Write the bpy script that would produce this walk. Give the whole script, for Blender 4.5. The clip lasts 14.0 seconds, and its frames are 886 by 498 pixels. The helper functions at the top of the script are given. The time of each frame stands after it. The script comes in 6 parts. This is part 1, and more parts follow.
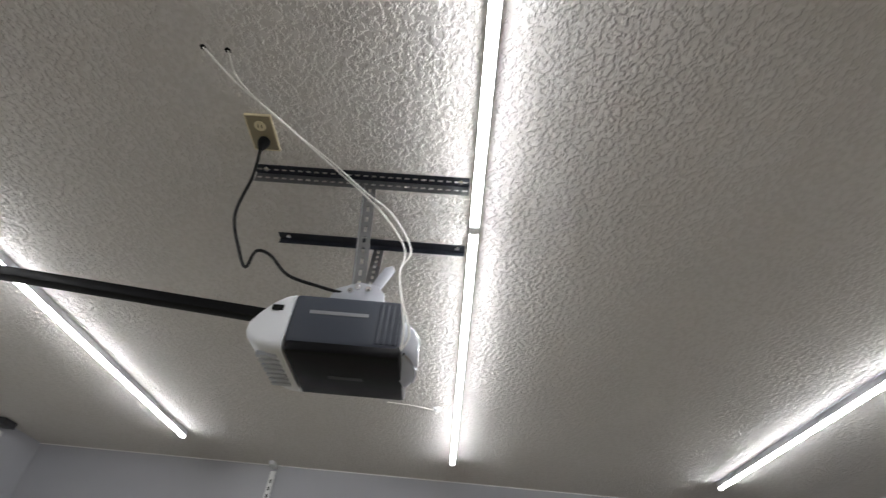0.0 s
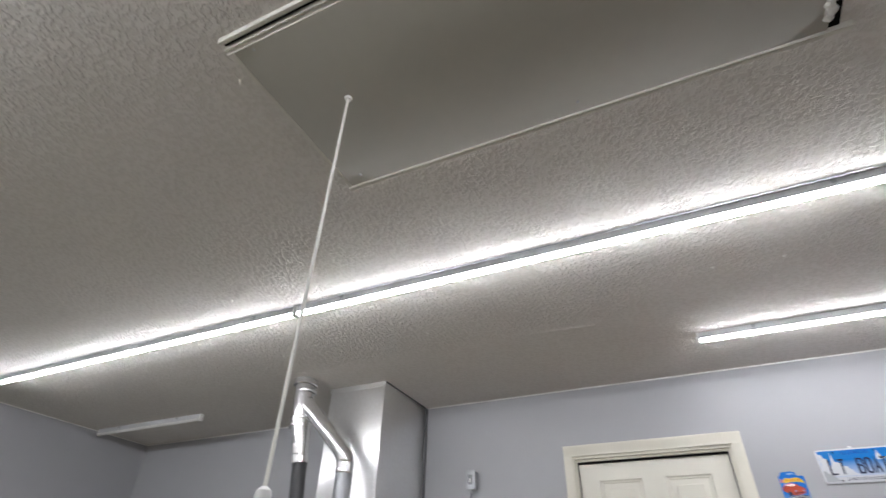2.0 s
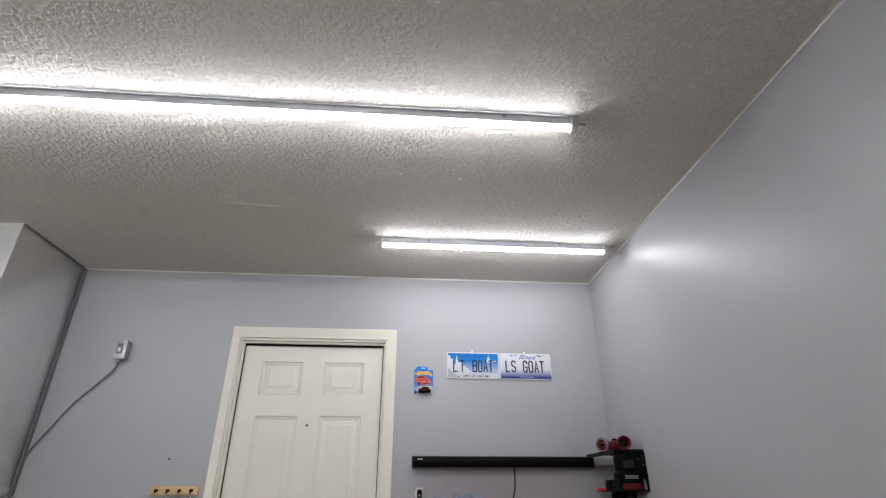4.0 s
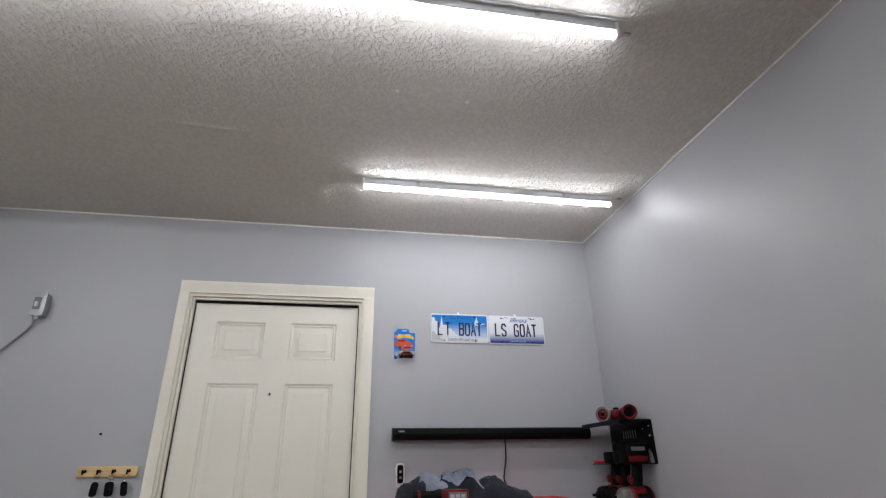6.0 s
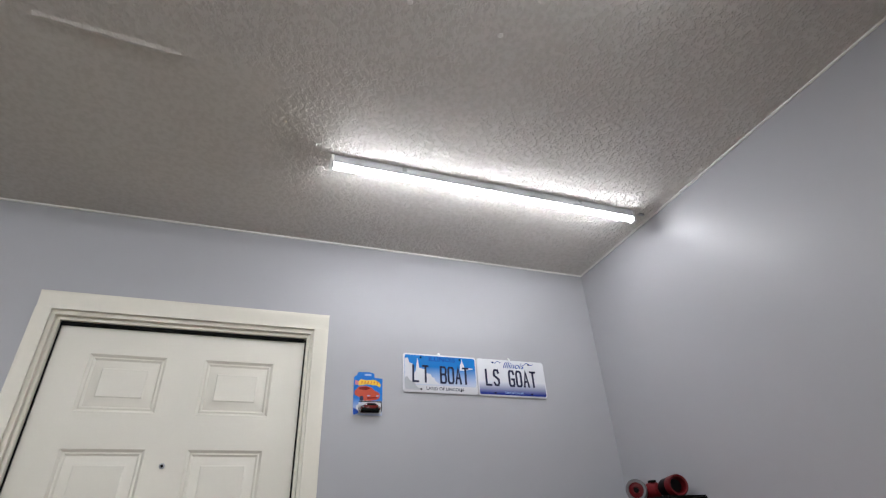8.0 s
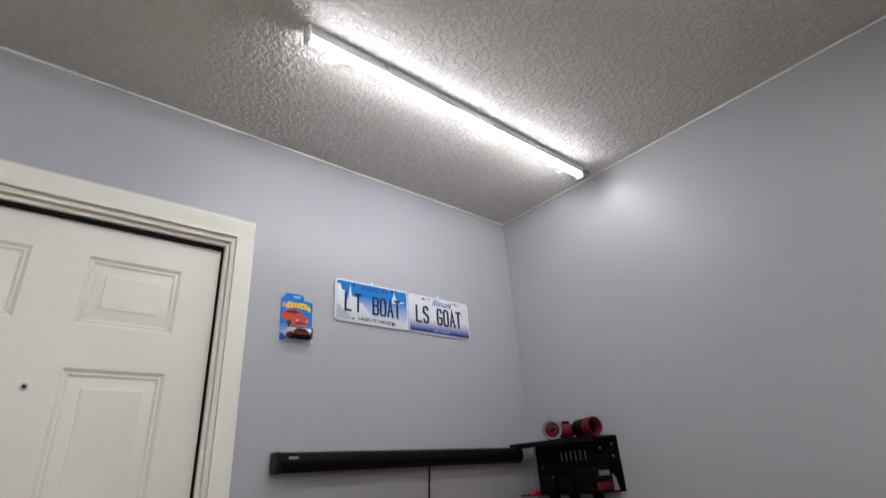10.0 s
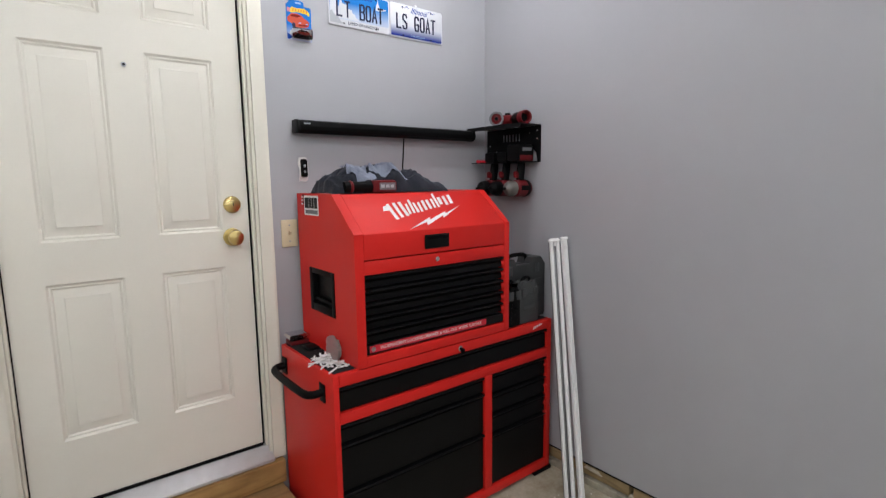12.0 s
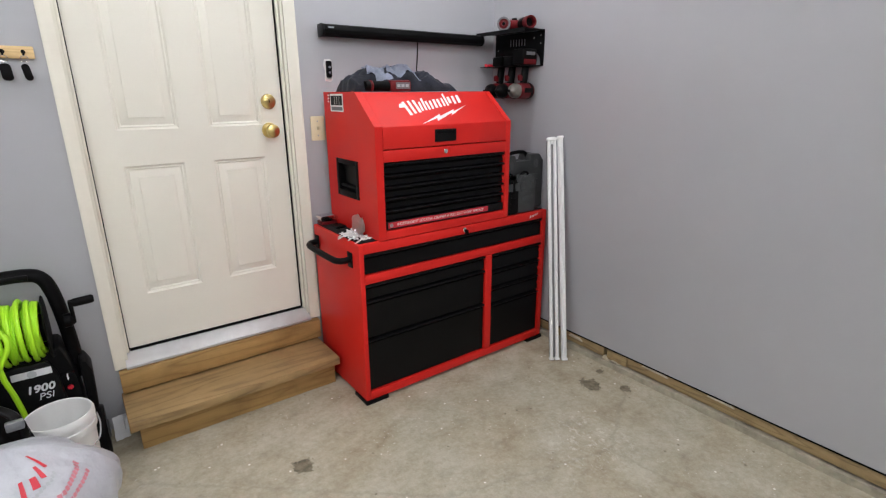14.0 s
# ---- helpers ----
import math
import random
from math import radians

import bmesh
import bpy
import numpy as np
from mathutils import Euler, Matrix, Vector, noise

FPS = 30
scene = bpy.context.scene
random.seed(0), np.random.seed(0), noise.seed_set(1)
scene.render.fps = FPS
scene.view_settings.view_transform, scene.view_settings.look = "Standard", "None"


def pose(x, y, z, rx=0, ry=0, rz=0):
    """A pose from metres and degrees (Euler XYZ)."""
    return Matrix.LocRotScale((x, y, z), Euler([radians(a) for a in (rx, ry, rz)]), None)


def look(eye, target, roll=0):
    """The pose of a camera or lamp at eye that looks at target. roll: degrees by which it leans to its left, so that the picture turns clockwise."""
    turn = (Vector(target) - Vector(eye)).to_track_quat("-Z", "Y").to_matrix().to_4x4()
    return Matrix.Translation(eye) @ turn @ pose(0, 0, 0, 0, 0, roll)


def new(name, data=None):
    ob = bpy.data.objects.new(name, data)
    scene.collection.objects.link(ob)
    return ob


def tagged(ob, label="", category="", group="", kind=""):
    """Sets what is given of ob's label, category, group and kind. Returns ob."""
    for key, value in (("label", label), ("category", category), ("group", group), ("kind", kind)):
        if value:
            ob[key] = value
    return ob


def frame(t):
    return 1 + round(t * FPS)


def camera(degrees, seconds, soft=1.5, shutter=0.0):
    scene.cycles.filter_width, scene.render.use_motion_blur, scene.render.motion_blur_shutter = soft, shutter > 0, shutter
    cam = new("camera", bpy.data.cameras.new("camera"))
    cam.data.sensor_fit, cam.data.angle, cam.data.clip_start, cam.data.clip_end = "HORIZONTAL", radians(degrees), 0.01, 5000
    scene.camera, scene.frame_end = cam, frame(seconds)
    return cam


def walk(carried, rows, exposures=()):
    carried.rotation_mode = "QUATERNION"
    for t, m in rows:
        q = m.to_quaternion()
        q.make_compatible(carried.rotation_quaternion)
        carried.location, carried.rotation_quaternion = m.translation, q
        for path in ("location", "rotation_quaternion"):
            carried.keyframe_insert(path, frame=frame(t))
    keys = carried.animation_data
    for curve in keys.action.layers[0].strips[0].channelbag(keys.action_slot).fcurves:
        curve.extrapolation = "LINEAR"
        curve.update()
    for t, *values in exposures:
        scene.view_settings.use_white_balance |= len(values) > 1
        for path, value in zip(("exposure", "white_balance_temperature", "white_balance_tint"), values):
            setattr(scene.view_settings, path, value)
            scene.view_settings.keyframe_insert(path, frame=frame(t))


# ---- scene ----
cam = camera(82.2, 14.0, soft=1.2, shutter=0.2)
PATH = [
    (0, (-1.817, -3.285, 1.656), (-3.357, -3.37, 2.929), 6.3),
    (0.5, (-1.707, -3.214, 1.659), (-3.152, -2.803, 2.979), 3.9),
    (1, (-1.543, -3.128, 1.623), (-2.848, -2.285, 2.881), 5.7),
    (1.5, (-1.441, -3.109, 1.607), (-2.529, -1.969, 2.837), 5.6),
    (2, (-1.426, -3.12, 1.598), (-2.147, -1.661, 2.761), 1.7),
    (2.5, (-1.385, -3.146, 1.575), (-1.716, -1.468, 2.611), 1.6),
    (3, (-1.32, -3.137, 1.543), (-1.324, -1.368, 2.475), 0.5),
    (3.5, (-1.213, -3.042, 1.536), (-1.107, -1.254, 2.425), -0.9),
    (3.7, (-1.164, -2.991, 1.529), (-1.041, -1.201, 2.413), -0.6),
    (6, (-1.312, -2.541, 1.557), (-0.974, -0.732, 2.338), -1.0),
    (6.5, (-1.284, -2.359, 1.587), (-0.892, -0.587, 2.428), -1.9),
    (7, (-1.262, -2.185, 1.587), (-0.852, -0.483, 2.554), -2.3),
    (7.2, (-1.285, -2.129, 1.581), (-0.864, -0.438, 2.561), -2.3),
    (9.5, (-1.625, -1.47, 1.621), (-0.546, -0.187, 2.711), -6.5),
    (10, (-1.702, -1.488, 1.617), (-0.504, -0.117, 2.446), -4.0),
    (10.5, (-1.869, -1.656, 1.581), (-0.542, -0.22, 2.003), -2.8),
    (11, (-1.947, -1.813, 1.543), (-0.578, -0.36, 1.666), -3.2),
    (11.5, (-1.934, -1.963, 1.495), (-0.593, -0.481, 1.438), -1.4),
    (12, (-1.95, -2.088, 1.465), (-0.722, -0.533, 1.194), -0.7),
    (12.5, (-1.952, -2.152, 1.443), (-0.766, -0.605, 0.994), -0.7),
    (13, (-2.026, -2.243, 1.413), (-0.843, -0.714, 0.9), -0.6),
    (13.5, (-2.119, -2.343, 1.42), (-0.95, -0.822, 0.855), -0.5),
    (14, (-2.149, -2.403, 1.413), (-1.015, -0.866, 0.823), -0.3),
]
EXPOSURES = [(0, 0.89), (3, 1.07), (6, 0.92), (9.5, 0.91), (10.5, 0.83), (11, 0.89), (11.5, 1.13), (12, 1.44), (12.5, 1.68), (13, 1.78), (14, 1.76)]
walk(cam, [(t, look(eye, aim, roll)) for t, eye, aim, roll in PATH], exposures=EXPOSURES)

# ---- world: a closed garage lit by its own tubes ----
world = bpy.data.worlds.new("world")
scene.world = world
world.use_nodes = True
world.node_tree.nodes["Background"].inputs["Color"].default_value = (0.02, 0.022, 0.025, 1)
world.node_tree.nodes["Background"].inputs["Strength"].default_value = 0.1
TUBE_LIGHT = 27.0
TUBE_COLOUR = (0.94, 0.955, 1.0)

# ---- sizes of the room ----
CEIL = 2.745
WEST, SOUTH = -5.85, -6.44


# ---- materials ----
def nodes_of(name):
    m = bpy.data.materials.new(name)
    m.use_nodes = True
    nt = m.node_tree
    return m, nt, nt.nodes["Principled BSDF"]


def link(nt, a, b):
    nt.links.new(a, b)


def coords(nt, scale=1.0, world_space=False):
    tc = nt.nodes.new("ShaderNodeTexCoord")
    mp = nt.nodes.new("ShaderNodeMapping")
    mp.inputs["Scale"].default_value = (scale, scale, scale) if not isinstance(scale, tuple) else scale
    if world_space:
        geo = nt.nodes.new("ShaderNodeNewGeometry")
        link(nt, geo.outputs["Position"], mp.inputs["Vector"])
    else:
        link(nt, tc.outputs["Object"], mp.inputs["Vector"])
    return mp.outputs["Vector"]


def noise_node(nt, vec, scale, detail=4.0, rough=0.55):
    n = nt.nodes.new("ShaderNodeTexNoise")
    n.inputs["Scale"].default_value = scale
    n.inputs["Detail"].default_value = detail
    n.inputs["Roughness"].default_value = rough
    link(nt, vec, n.inputs["Vector"])
    return n.outputs["Fac"]


def ramp(nt, fac, stops):
    r = nt.nodes.new("ShaderNodeValToRGB")
    els = r.color_ramp.elements
    while len(els) < len(stops):
        els.new(0.5)
    for e, (p, c) in zip(els, stops):
        e.position = p
        e.color = (*c, 1) if len(c) == 3 else c
    link(nt, fac, r.inputs["Fac"])
    return r.outputs["Color"]


def mixed(nt, fac, a, b, mode="MIX"):
    n = nt.nodes.new("ShaderNodeMix")
    n.data_type, n.blend_type = "RGBA", mode
    for value, socket in ((fac, n.inputs[0]), (a, n.inputs[6]), (b, n.inputs[7])):
        if isinstance(value, (int, float)):
            socket.default_value = value
        elif isinstance(value, tuple):
            socket.default_value = (*value, 1)
        else:
            link(nt, value, socket)
    return n.outputs[2]


def bumped(nt, bsdf, height, strength, distance):
    b = nt.nodes.new("ShaderNodeBump")
    b.inputs["Strength"].default_value = strength
    b.inputs["Distance"].default_value = distance
    link(nt, height, b.inputs["Height"])
    link(nt, b.outputs["Normal"], bsdf.inputs["Normal"])


def scaled(c, k):
    return tuple(min(1.0, v * k) for v in c)


def paint(name, colour, rough=0.5, metal=0.0, vary=0.08, grain=90.0, relief=0.15, patch=3.0, world_space=False, coat=0.0, spec=0.5):
    """Paint, plastic or metal with faint stains, fine grain and uneven gloss."""
    m, nt, p = nodes_of(name)
    vec = coords(nt, 1.0, world_space)
    big = noise_node(nt, vec, patch, 5)
    fine = noise_node(nt, vec, grain, 3)
    tone = ramp(nt, big, [(0.3, scaled(colour, 1 - vary)), (0.7, scaled(colour, 1 + vary))])
    tone = mixed(nt, 0.25, tone, ramp(nt, fine, [(0.3, scaled(colour, 1 - vary)), (0.7, scaled(colour, 1 + vary))]))
    link(nt, tone, p.inputs["Base Color"])
    gloss = ramp(nt, big, [(0.25, (rough - 0.06,) * 3), (0.75, (rough + 0.08,) * 3)])
    link(nt, gloss, p.inputs["Roughness"])
    p.inputs["Metallic"].default_value = metal
    p.inputs["Coat Weight"].default_value = coat
    p.inputs["Specular IOR Level"].default_value = spec
    if relief:
        bumped(nt, p, fine, relief, 0.001)
    return m


def ceiling_material():
    m, nt, p = nodes_of("knockdown_ceiling")
    vec = coords(nt, 1.0, True)
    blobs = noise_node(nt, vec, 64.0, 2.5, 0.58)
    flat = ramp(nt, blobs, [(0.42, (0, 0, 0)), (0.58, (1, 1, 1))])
    fine = noise_node(nt, vec, 190.0, 2.0)
    height = mixed(nt, 0.15, flat, fine)
    # the strip beyond the drywall seam was left smooth
    sep = nt.nodes.new("ShaderNodeSeparateXYZ")
    link(nt, vec, sep.inputs[0])
    smooth_y = nt.nodes.new("ShaderNodeMapRange")
    link(nt, sep.outputs["Y"], smooth_y.inputs["Value"])
    smooth_y.inputs["From Min"].default_value, smooth_y.inputs["From Max"].default_value = -0.92, -0.80
    smooth_x = nt.nodes.new("ShaderNodeMapRange")
    link(nt, sep.outputs["X"], smooth_x.inputs["Value"])
    smooth_x.inputs["From Min"].default_value, smooth_x.inputs["From Max"].default_value = -1.15, -1.55
    both = nt.nodes.new("ShaderNodeMath")
    both.operation = "MULTIPLY"
    link(nt, smooth_y.outputs["Result"], both.inputs[0])
    link(nt, smooth_x.outputs["Result"], both.inputs[1])
    height = mixed(nt, both.outputs[0], height, (0.5, 0.5, 0.5))
    big = noise_node(nt, vec, 1.1, 5)
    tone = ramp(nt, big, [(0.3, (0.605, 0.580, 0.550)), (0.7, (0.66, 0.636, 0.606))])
    # relief shade put into the colour: pits darker, raised blobs paler
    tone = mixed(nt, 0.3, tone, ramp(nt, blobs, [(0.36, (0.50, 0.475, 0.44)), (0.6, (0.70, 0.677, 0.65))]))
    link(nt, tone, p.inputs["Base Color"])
    p.inputs["Roughness"].default_value = 0.8
    bumped(nt, p, height, 0.85, 0.0041)
    p.inputs["Specular IOR Level"].default_value = 0.03
    return m


def wall_material():
    m, nt, p = nodes_of("grey_wall_paint")
    vec = coords(nt, 1.0, True)
    big = noise_node(nt, vec, 0.9, 6)
    scuff = noise_node(nt, vec, 7.0, 6, 0.7)
    fine = noise_node(nt, vec, 260.0, 2)
    tone = ramp(nt, big, [(0.3, (0.385, 0.388, 0.412)), (0.7, (0.415, 0.418, 0.440))])
    tone = mixed(nt, ramp(nt, scuff, [(0.62, (0, 0, 0)), (0.8, (0.25, 0.25, 0.25))]), tone, (0.43, 0.43, 0.45))
    link(nt, tone, p.inputs["Base Color"])
    link(nt, ramp(nt, scuff, [(0.3, (0.36,) * 3), (0.7, (0.46,) * 3)]), p.inputs["Roughness"])
    bumped(nt, p, mixed(nt, 0.5, fine, scuff), 0.2, 0.0015)
    return m


def concrete_material():
    m, nt, p = nodes_of("stained_concrete")
    vec = coords(nt, 1.0, True)
    big = noise_node(nt, vec, 2.3, 8, 0.68)
    mid = noise_node(nt, vec, 9.5, 9, 0.8)
    fine = noise_node(nt, vec, 46.0, 7, 0.75)
    tone = ramp(nt, big, [(0.33, (0.30, 0.225, 0.130)), (0.45, (0.395, 0.335, 0.235)), (0.53, (0.455, 0.418, 0.322)), (0.66, (0.53, 0.505, 0.42))])
    tone = mixed(nt, 0.48, tone, ramp(nt, mid, [(0.33, (0.13, 0.092, 0.047)), (0.43, (0.32, 0.262, 0.165)), (0.51, (0.45, 0.41, 0.305)), (0.68, (0.66, 0.63, 0.52))]))
    tone = mixed(nt, 0.26, tone, ramp(nt, fine, [(0.3, (0.17, 0.15, 0.105)), (0.7, (0.60, 0.57, 0.47))]))
    plaster = noise_node(nt, vec, 4.6, 8, 0.78)
    tone = mixed(nt, ramp(nt, plaster, [(0.60, (0, 0, 0)), (0.72, (0.7, 0.7, 0.7))]), tone, (0.66, 0.64, 0.56))
    # worn dark smudges
    smudge = noise_node(nt, coords(nt, (1.0, 1.4, 1.0), True), 3.7, 5, 0.75)
    tone = mixed(nt, ramp(nt, smudge, [(0.60, (0, 0, 0)), (0.70, (0.32, 0.32, 0.32))]), tone, (0.19, 0.155, 0.10))
    # pale specks of paint and plaster
    v = nt.nodes.new("ShaderNodeTexVoronoi")
    v.inputs["Scale"].default_value = 15.0
    link(nt, vec, v.inputs["Vector"])
    speck = ramp(nt, v.outputs["Distance"], [(0.055, (1, 1, 1)), (0.085, (0, 0, 0))])
    where = ramp(nt, noise_node(nt, vec, 5.3, 3), [(0.45, (0, 0, 0)), (0.50, (1, 1, 1))])
    tone = mixed(nt, mixed(nt, 1.0, speck, where, "MULTIPLY"), tone, (0.85, 0.83, 0.78))
    v2 = nt.nodes.new("ShaderNodeTexVoronoi")
    v2.inputs["Scale"].default_value = 46.0
    link(nt, vec, v2.inputs["Vector"])
    speck2 = ramp(nt, v2.outputs["Distance"], [(0.085, (1, 1, 1)), (0.14, (0, 0, 0))])
    where2 = ramp(nt, noise_node(nt, vec, 3.1, 4), [(0.54, (0, 0, 0)), (0.62, (0.9, 0.9, 0.9))])
    tone = mixed(nt, mixed(nt, 1.0, speck2, where2, "MULTIPLY"), tone, (0.80, 0.78, 0.72))
    v3 = nt.nodes.new("ShaderNodeTexVoronoi")
    v3.inputs["Scale"].default_value = 21.0
    link(nt, mixed(nt, 0.03, vec, mid), v3.inputs["Vector"])
    grit = ramp(nt, v3.outputs["Distance"], [(0.06, (0.8, 0.8, 0.8)), (0.14, (0, 0, 0))])
    where3 = ramp(nt, noise_node(nt, vec, 6.7, 4), [(0.53, (0, 0, 0)), (0.58, (1, 1, 1))])
    tone = mixed(nt, mixed(nt, 1.0, grit, where3, "MULTIPLY"), tone, (0.16, 0.13, 0.085))
    # scuffed pale patch where something was dragged
    off = nt.nodes.new("ShaderNodeVectorMath")
    off.operation = "DISTANCE"
    link(nt, vec, off.inputs[0])
    off.inputs[1].default_value = (-0.58, -1.30, 0)
    near = ramp(nt, off.outputs["Value"], [(0.06, (1, 1, 1)), (0.28, (0, 0, 0))])
    streak = noise_node(nt, coords(nt, (1.0, 0.6, 1.0), True), 34.0, 8, 0.78)
    scuff = mixed(nt, 1.0, ramp(nt, streak, [(0.53, (0, 0, 0)), (0.66, (0.85, 0.85, 0.85))]), near, "MULTIPLY")
    tone = mixed(nt, scuff, tone, (0.76, 0.74, 0.67))
    # oil spots
    warp = nt.nodes.new("ShaderNodeTexNoise")
    warp.inputs["Scale"].default_value = 24.0
    warp.inputs["Detail"].default_value = 6.0
    warp.inputs["Roughness"].default_value = 0.65
    oil = ramp(nt, noise_node(nt, vec, 38.0, 5, 0.65), [(0.38, (0.085, 0.07, 0.042)), (0.62, (0.21, 0.18, 0.12))])
    link(nt, vec, warp.inputs["Vector"])
    for x, y, r in OIL_SPOTS:
        off = nt.nodes.new("ShaderNodeVectorMath")
        off.operation = "SUBTRACT"
        link(nt, vec, off.inputs[0])
        off.inputs[1].default_value = (x, y, 0)
        ln = nt.nodes.new("ShaderNodeVectorMath")
        ln.operation = "LENGTH"
        link(nt, off.outputs[0], ln.inputs[0])
        ad = nt.nodes.new("ShaderNodeMath")
        ad.operation = "MULTIPLY_ADD"
        link(nt, warp.outputs["Fac"], ad.inputs[0])
        ad.inputs[1].default_value = r * 2.6
        link(nt, ln.outputs["Value"], ad.inputs[2])
        k = ramp(nt, ad.outputs[0], [(r * 2.12, (0.95, 0.95, 0.95)), (r * 2.3, (0, 0, 0))])
        tone = mixed(nt, k, tone, oil)
    # hairline crack
    cr = nt.nodes.new("ShaderNodeTexVoronoi")
    cr.feature = "DISTANCE_TO_EDGE"
    cr.inputs["Scale"].default_value = 0.42
    wv = mixed(nt, 0.06, vec, warp.outputs["Color"])
    link(nt, wv, cr.inputs["Vector"])
    tone = mixed(nt, ramp(nt, cr.outputs["Distance"], [(0.0, (0.28,) * 3), (0.0028, (0, 0, 0))]), tone, (0.2, 0.17, 0.13))
    link(nt, tone, p.inputs["Base Color"])
    link(nt, ramp(nt, mid, [(0.3, (0.38,) * 3), (0.7, (0.62,) * 3)]), p.inputs["Roughness"])
    bumped(nt, p, mixed(nt, 0.5, fine, mid), 0.3, 0.003)
    return m


def wood_material(name, dark, light, axis, scale=1.0, rough=0.6):
    m, nt, p = nodes_of(name)
    squeeze = [7.0 * scale] * 3
    squeeze[axis] = 0.8 * scale
    vec = coords(nt, tuple(squeeze), True)
    grain = noise_node(nt, vec, 0.75, 3, 0.45)
    rings = nt.nodes.new("ShaderNodeMath")
    rings.operation = "MULTIPLY"
    link(nt, grain, rings.inputs[0])
    rings.inputs[1].default_value = 11.0
    frac = nt.nodes.new("ShaderNodeMath")
    frac.operation = "PINGPONG"
    link(nt, rings.outputs[0], frac.inputs[0])
    frac.inputs[1].default_value = 0.5
    fine = noise_node(nt, vec, 14.0, 4, 0.7)
    tone = ramp(nt, frac.outputs[0], [(0.0, tuple(0.55 * a + 0.45 * b for a, b in zip(dark, light))), (0.16, light), (0.5, scaled(light, 1.10))])
    tone = mixed(nt, 0.22, tone, ramp(nt, fine, [(0.3, dark), (0.7, scaled(light, 1.15))]))
    dirt = noise_node(nt, coords(nt, 1.0, True), 4.0, 5, 0.6)
    tone = mixed(nt, ramp(nt, dirt, [(0.50, (0, 0, 0)), (0.70, (0.40,) * 3)]), tone, scaled(dark, 0.6))
    link(nt, tone, p.inputs["Base Color"])
    p.inputs["Roughness"].default_value = rough
    bumped(nt, p, frac.outputs[0], 0.25, 0.0015)
    return m


def galvanised(name, tone=0.78, rough=0.27):
    m, nt, p = nodes_of(name)
    vec = coords(nt, 1.0, True)
    spangle = noise_node(nt, vec, 55.0, 2)
    big = noise_node(nt, vec, 3.2, 5, 0.6)
    col = ramp(nt, spangle, [(0.3, (tone * 0.97,) * 3), (0.8, (tone * 1.03, tone * 1.035, tone * 1.045))])
    link(nt, col, p.inputs["Base Color"])
    p.inputs["Metallic"].default_value = 0.9
    link(nt, ramp(nt, big, [(0.3, (rough - 0.03,) * 3), (0.7, (rough + 0.07,) * 3)]), p.inputs["Roughness"])
    bumped(nt, p, noise_node(nt, vec, 3.4, 1.0), 0.14, 0.012)
    return m


def glowing(name, colour, strength):
    m, nt, p = nodes_of(name)
    p.inputs["Base Color"].default_value = (0.9, 0.9, 0.9, 1)
    p.inputs["Emission Color"].default_value = (*colour, 1)
    p.inputs["Emission Strength"].default_value = strength
    return m


def cloth_material(name, dark, light):
    m, nt, p = nodes_of(name)
    vec = coords(nt, 1.0)
    big = noise_node(nt, vec, 11.0, 4, 0.6)
    weave = noise_node(nt, vec, 420.0, 2)
    tone = ramp(nt, big, [(0.38, dark), (0.66, light)])
    tone = mixed(nt, 0.3, tone, ramp(nt, weave, [(0.3, scaled(dark, 0.7)), (0.7, scaled(light, 1.2))]))
    link(nt, tone, p.inputs["Base Color"])
    p.inputs["Roughness"].default_value = 0.95
    p.inputs["Sheen Weight"].default_value = 0.05
    creases = noise_node(nt, vec, 34.0, 3, 0.6)
    bumped(nt, p, mixed(nt, 0.12, creases, weave), 0.6, 0.006)
    return m


OIL_SPOTS = ((-0.222, -1.036, 0.055), (-0.117, -1.168, 0.032), (-1.605, -0.733, 0.045), (-0.075, -0.985, 0.022))
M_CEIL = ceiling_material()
M_WALL = wall_material()
M_FLOOR = concrete_material()
M_HATCH = paint("hatch_paint", (0.385, 0.372, 0.33), 0.55, vary=0.05, grain=30, relief=0.2)
M_CEILTRIM = paint("hatch_trim_paint", (0.62, 0.60, 0.55), 0.55, vary=0.08, grain=30, relief=0.3)
M_TRIM = paint("cream_trim_paint", (0.755, 0.725, 0.632), 0.38, vary=0.04, grain=60, relief=0.12)
M_DOOR = paint("cream_door_paint", (0.745, 0.72, 0.638), 0.36, vary=0.03, grain=160, relief=0.1)
M_CAULK = paint("caulk_white", (0.78, 0.77, 0.74), 0.6, vary=0.1, grain=40)
# also blackens gaps, slots and holes in place of their shade
M_BLACKGAP = paint("black_rubber_and_gap_shade", (0.004, 0.004, 0.004), 0.8, spec=0.1)
M_SILL = paint("worn_aluminium_sill", (0.54, 0.54, 0.55), 0.42, 0.35, vary=0.15, grain=25)
M_STEP = wood_material("treated_step_wood", (0.16, 0.082, 0.024), (0.41, 0.252, 0.090), 0)
M_TREAD = wood_material("worn_tread_wood", (0.15, 0.088, 0.038), (0.365, 0.240, 0.105), 0)
M_PLATE = wood_material("sill_plate_wood", (0.13, 0.09, 0.04), (0.34, 0.245, 0.12), 1, 2.0, 0.75)
M_PINE = wood_material("pine_rack_wood", (0.5, 0.32, 0.13), (0.72, 0.52, 0.26), 0, 3.0)
M_CURB = paint("foundation_concrete", (0.37, 0.34, 0.265), 0.8, vary=0.35, grain=50, relief=0.8, patch=14, world_space=True)
M_CHIP = paint("splintered_wood", (0.50, 0.44, 0.33), 0.8, vary=0.3, grain=60, relief=0.8, patch=20)
M_NOSE = paint("cast_grey_nose", (0.15, 0.14, 0.125), 0.4, 0.3, vary=0.15)
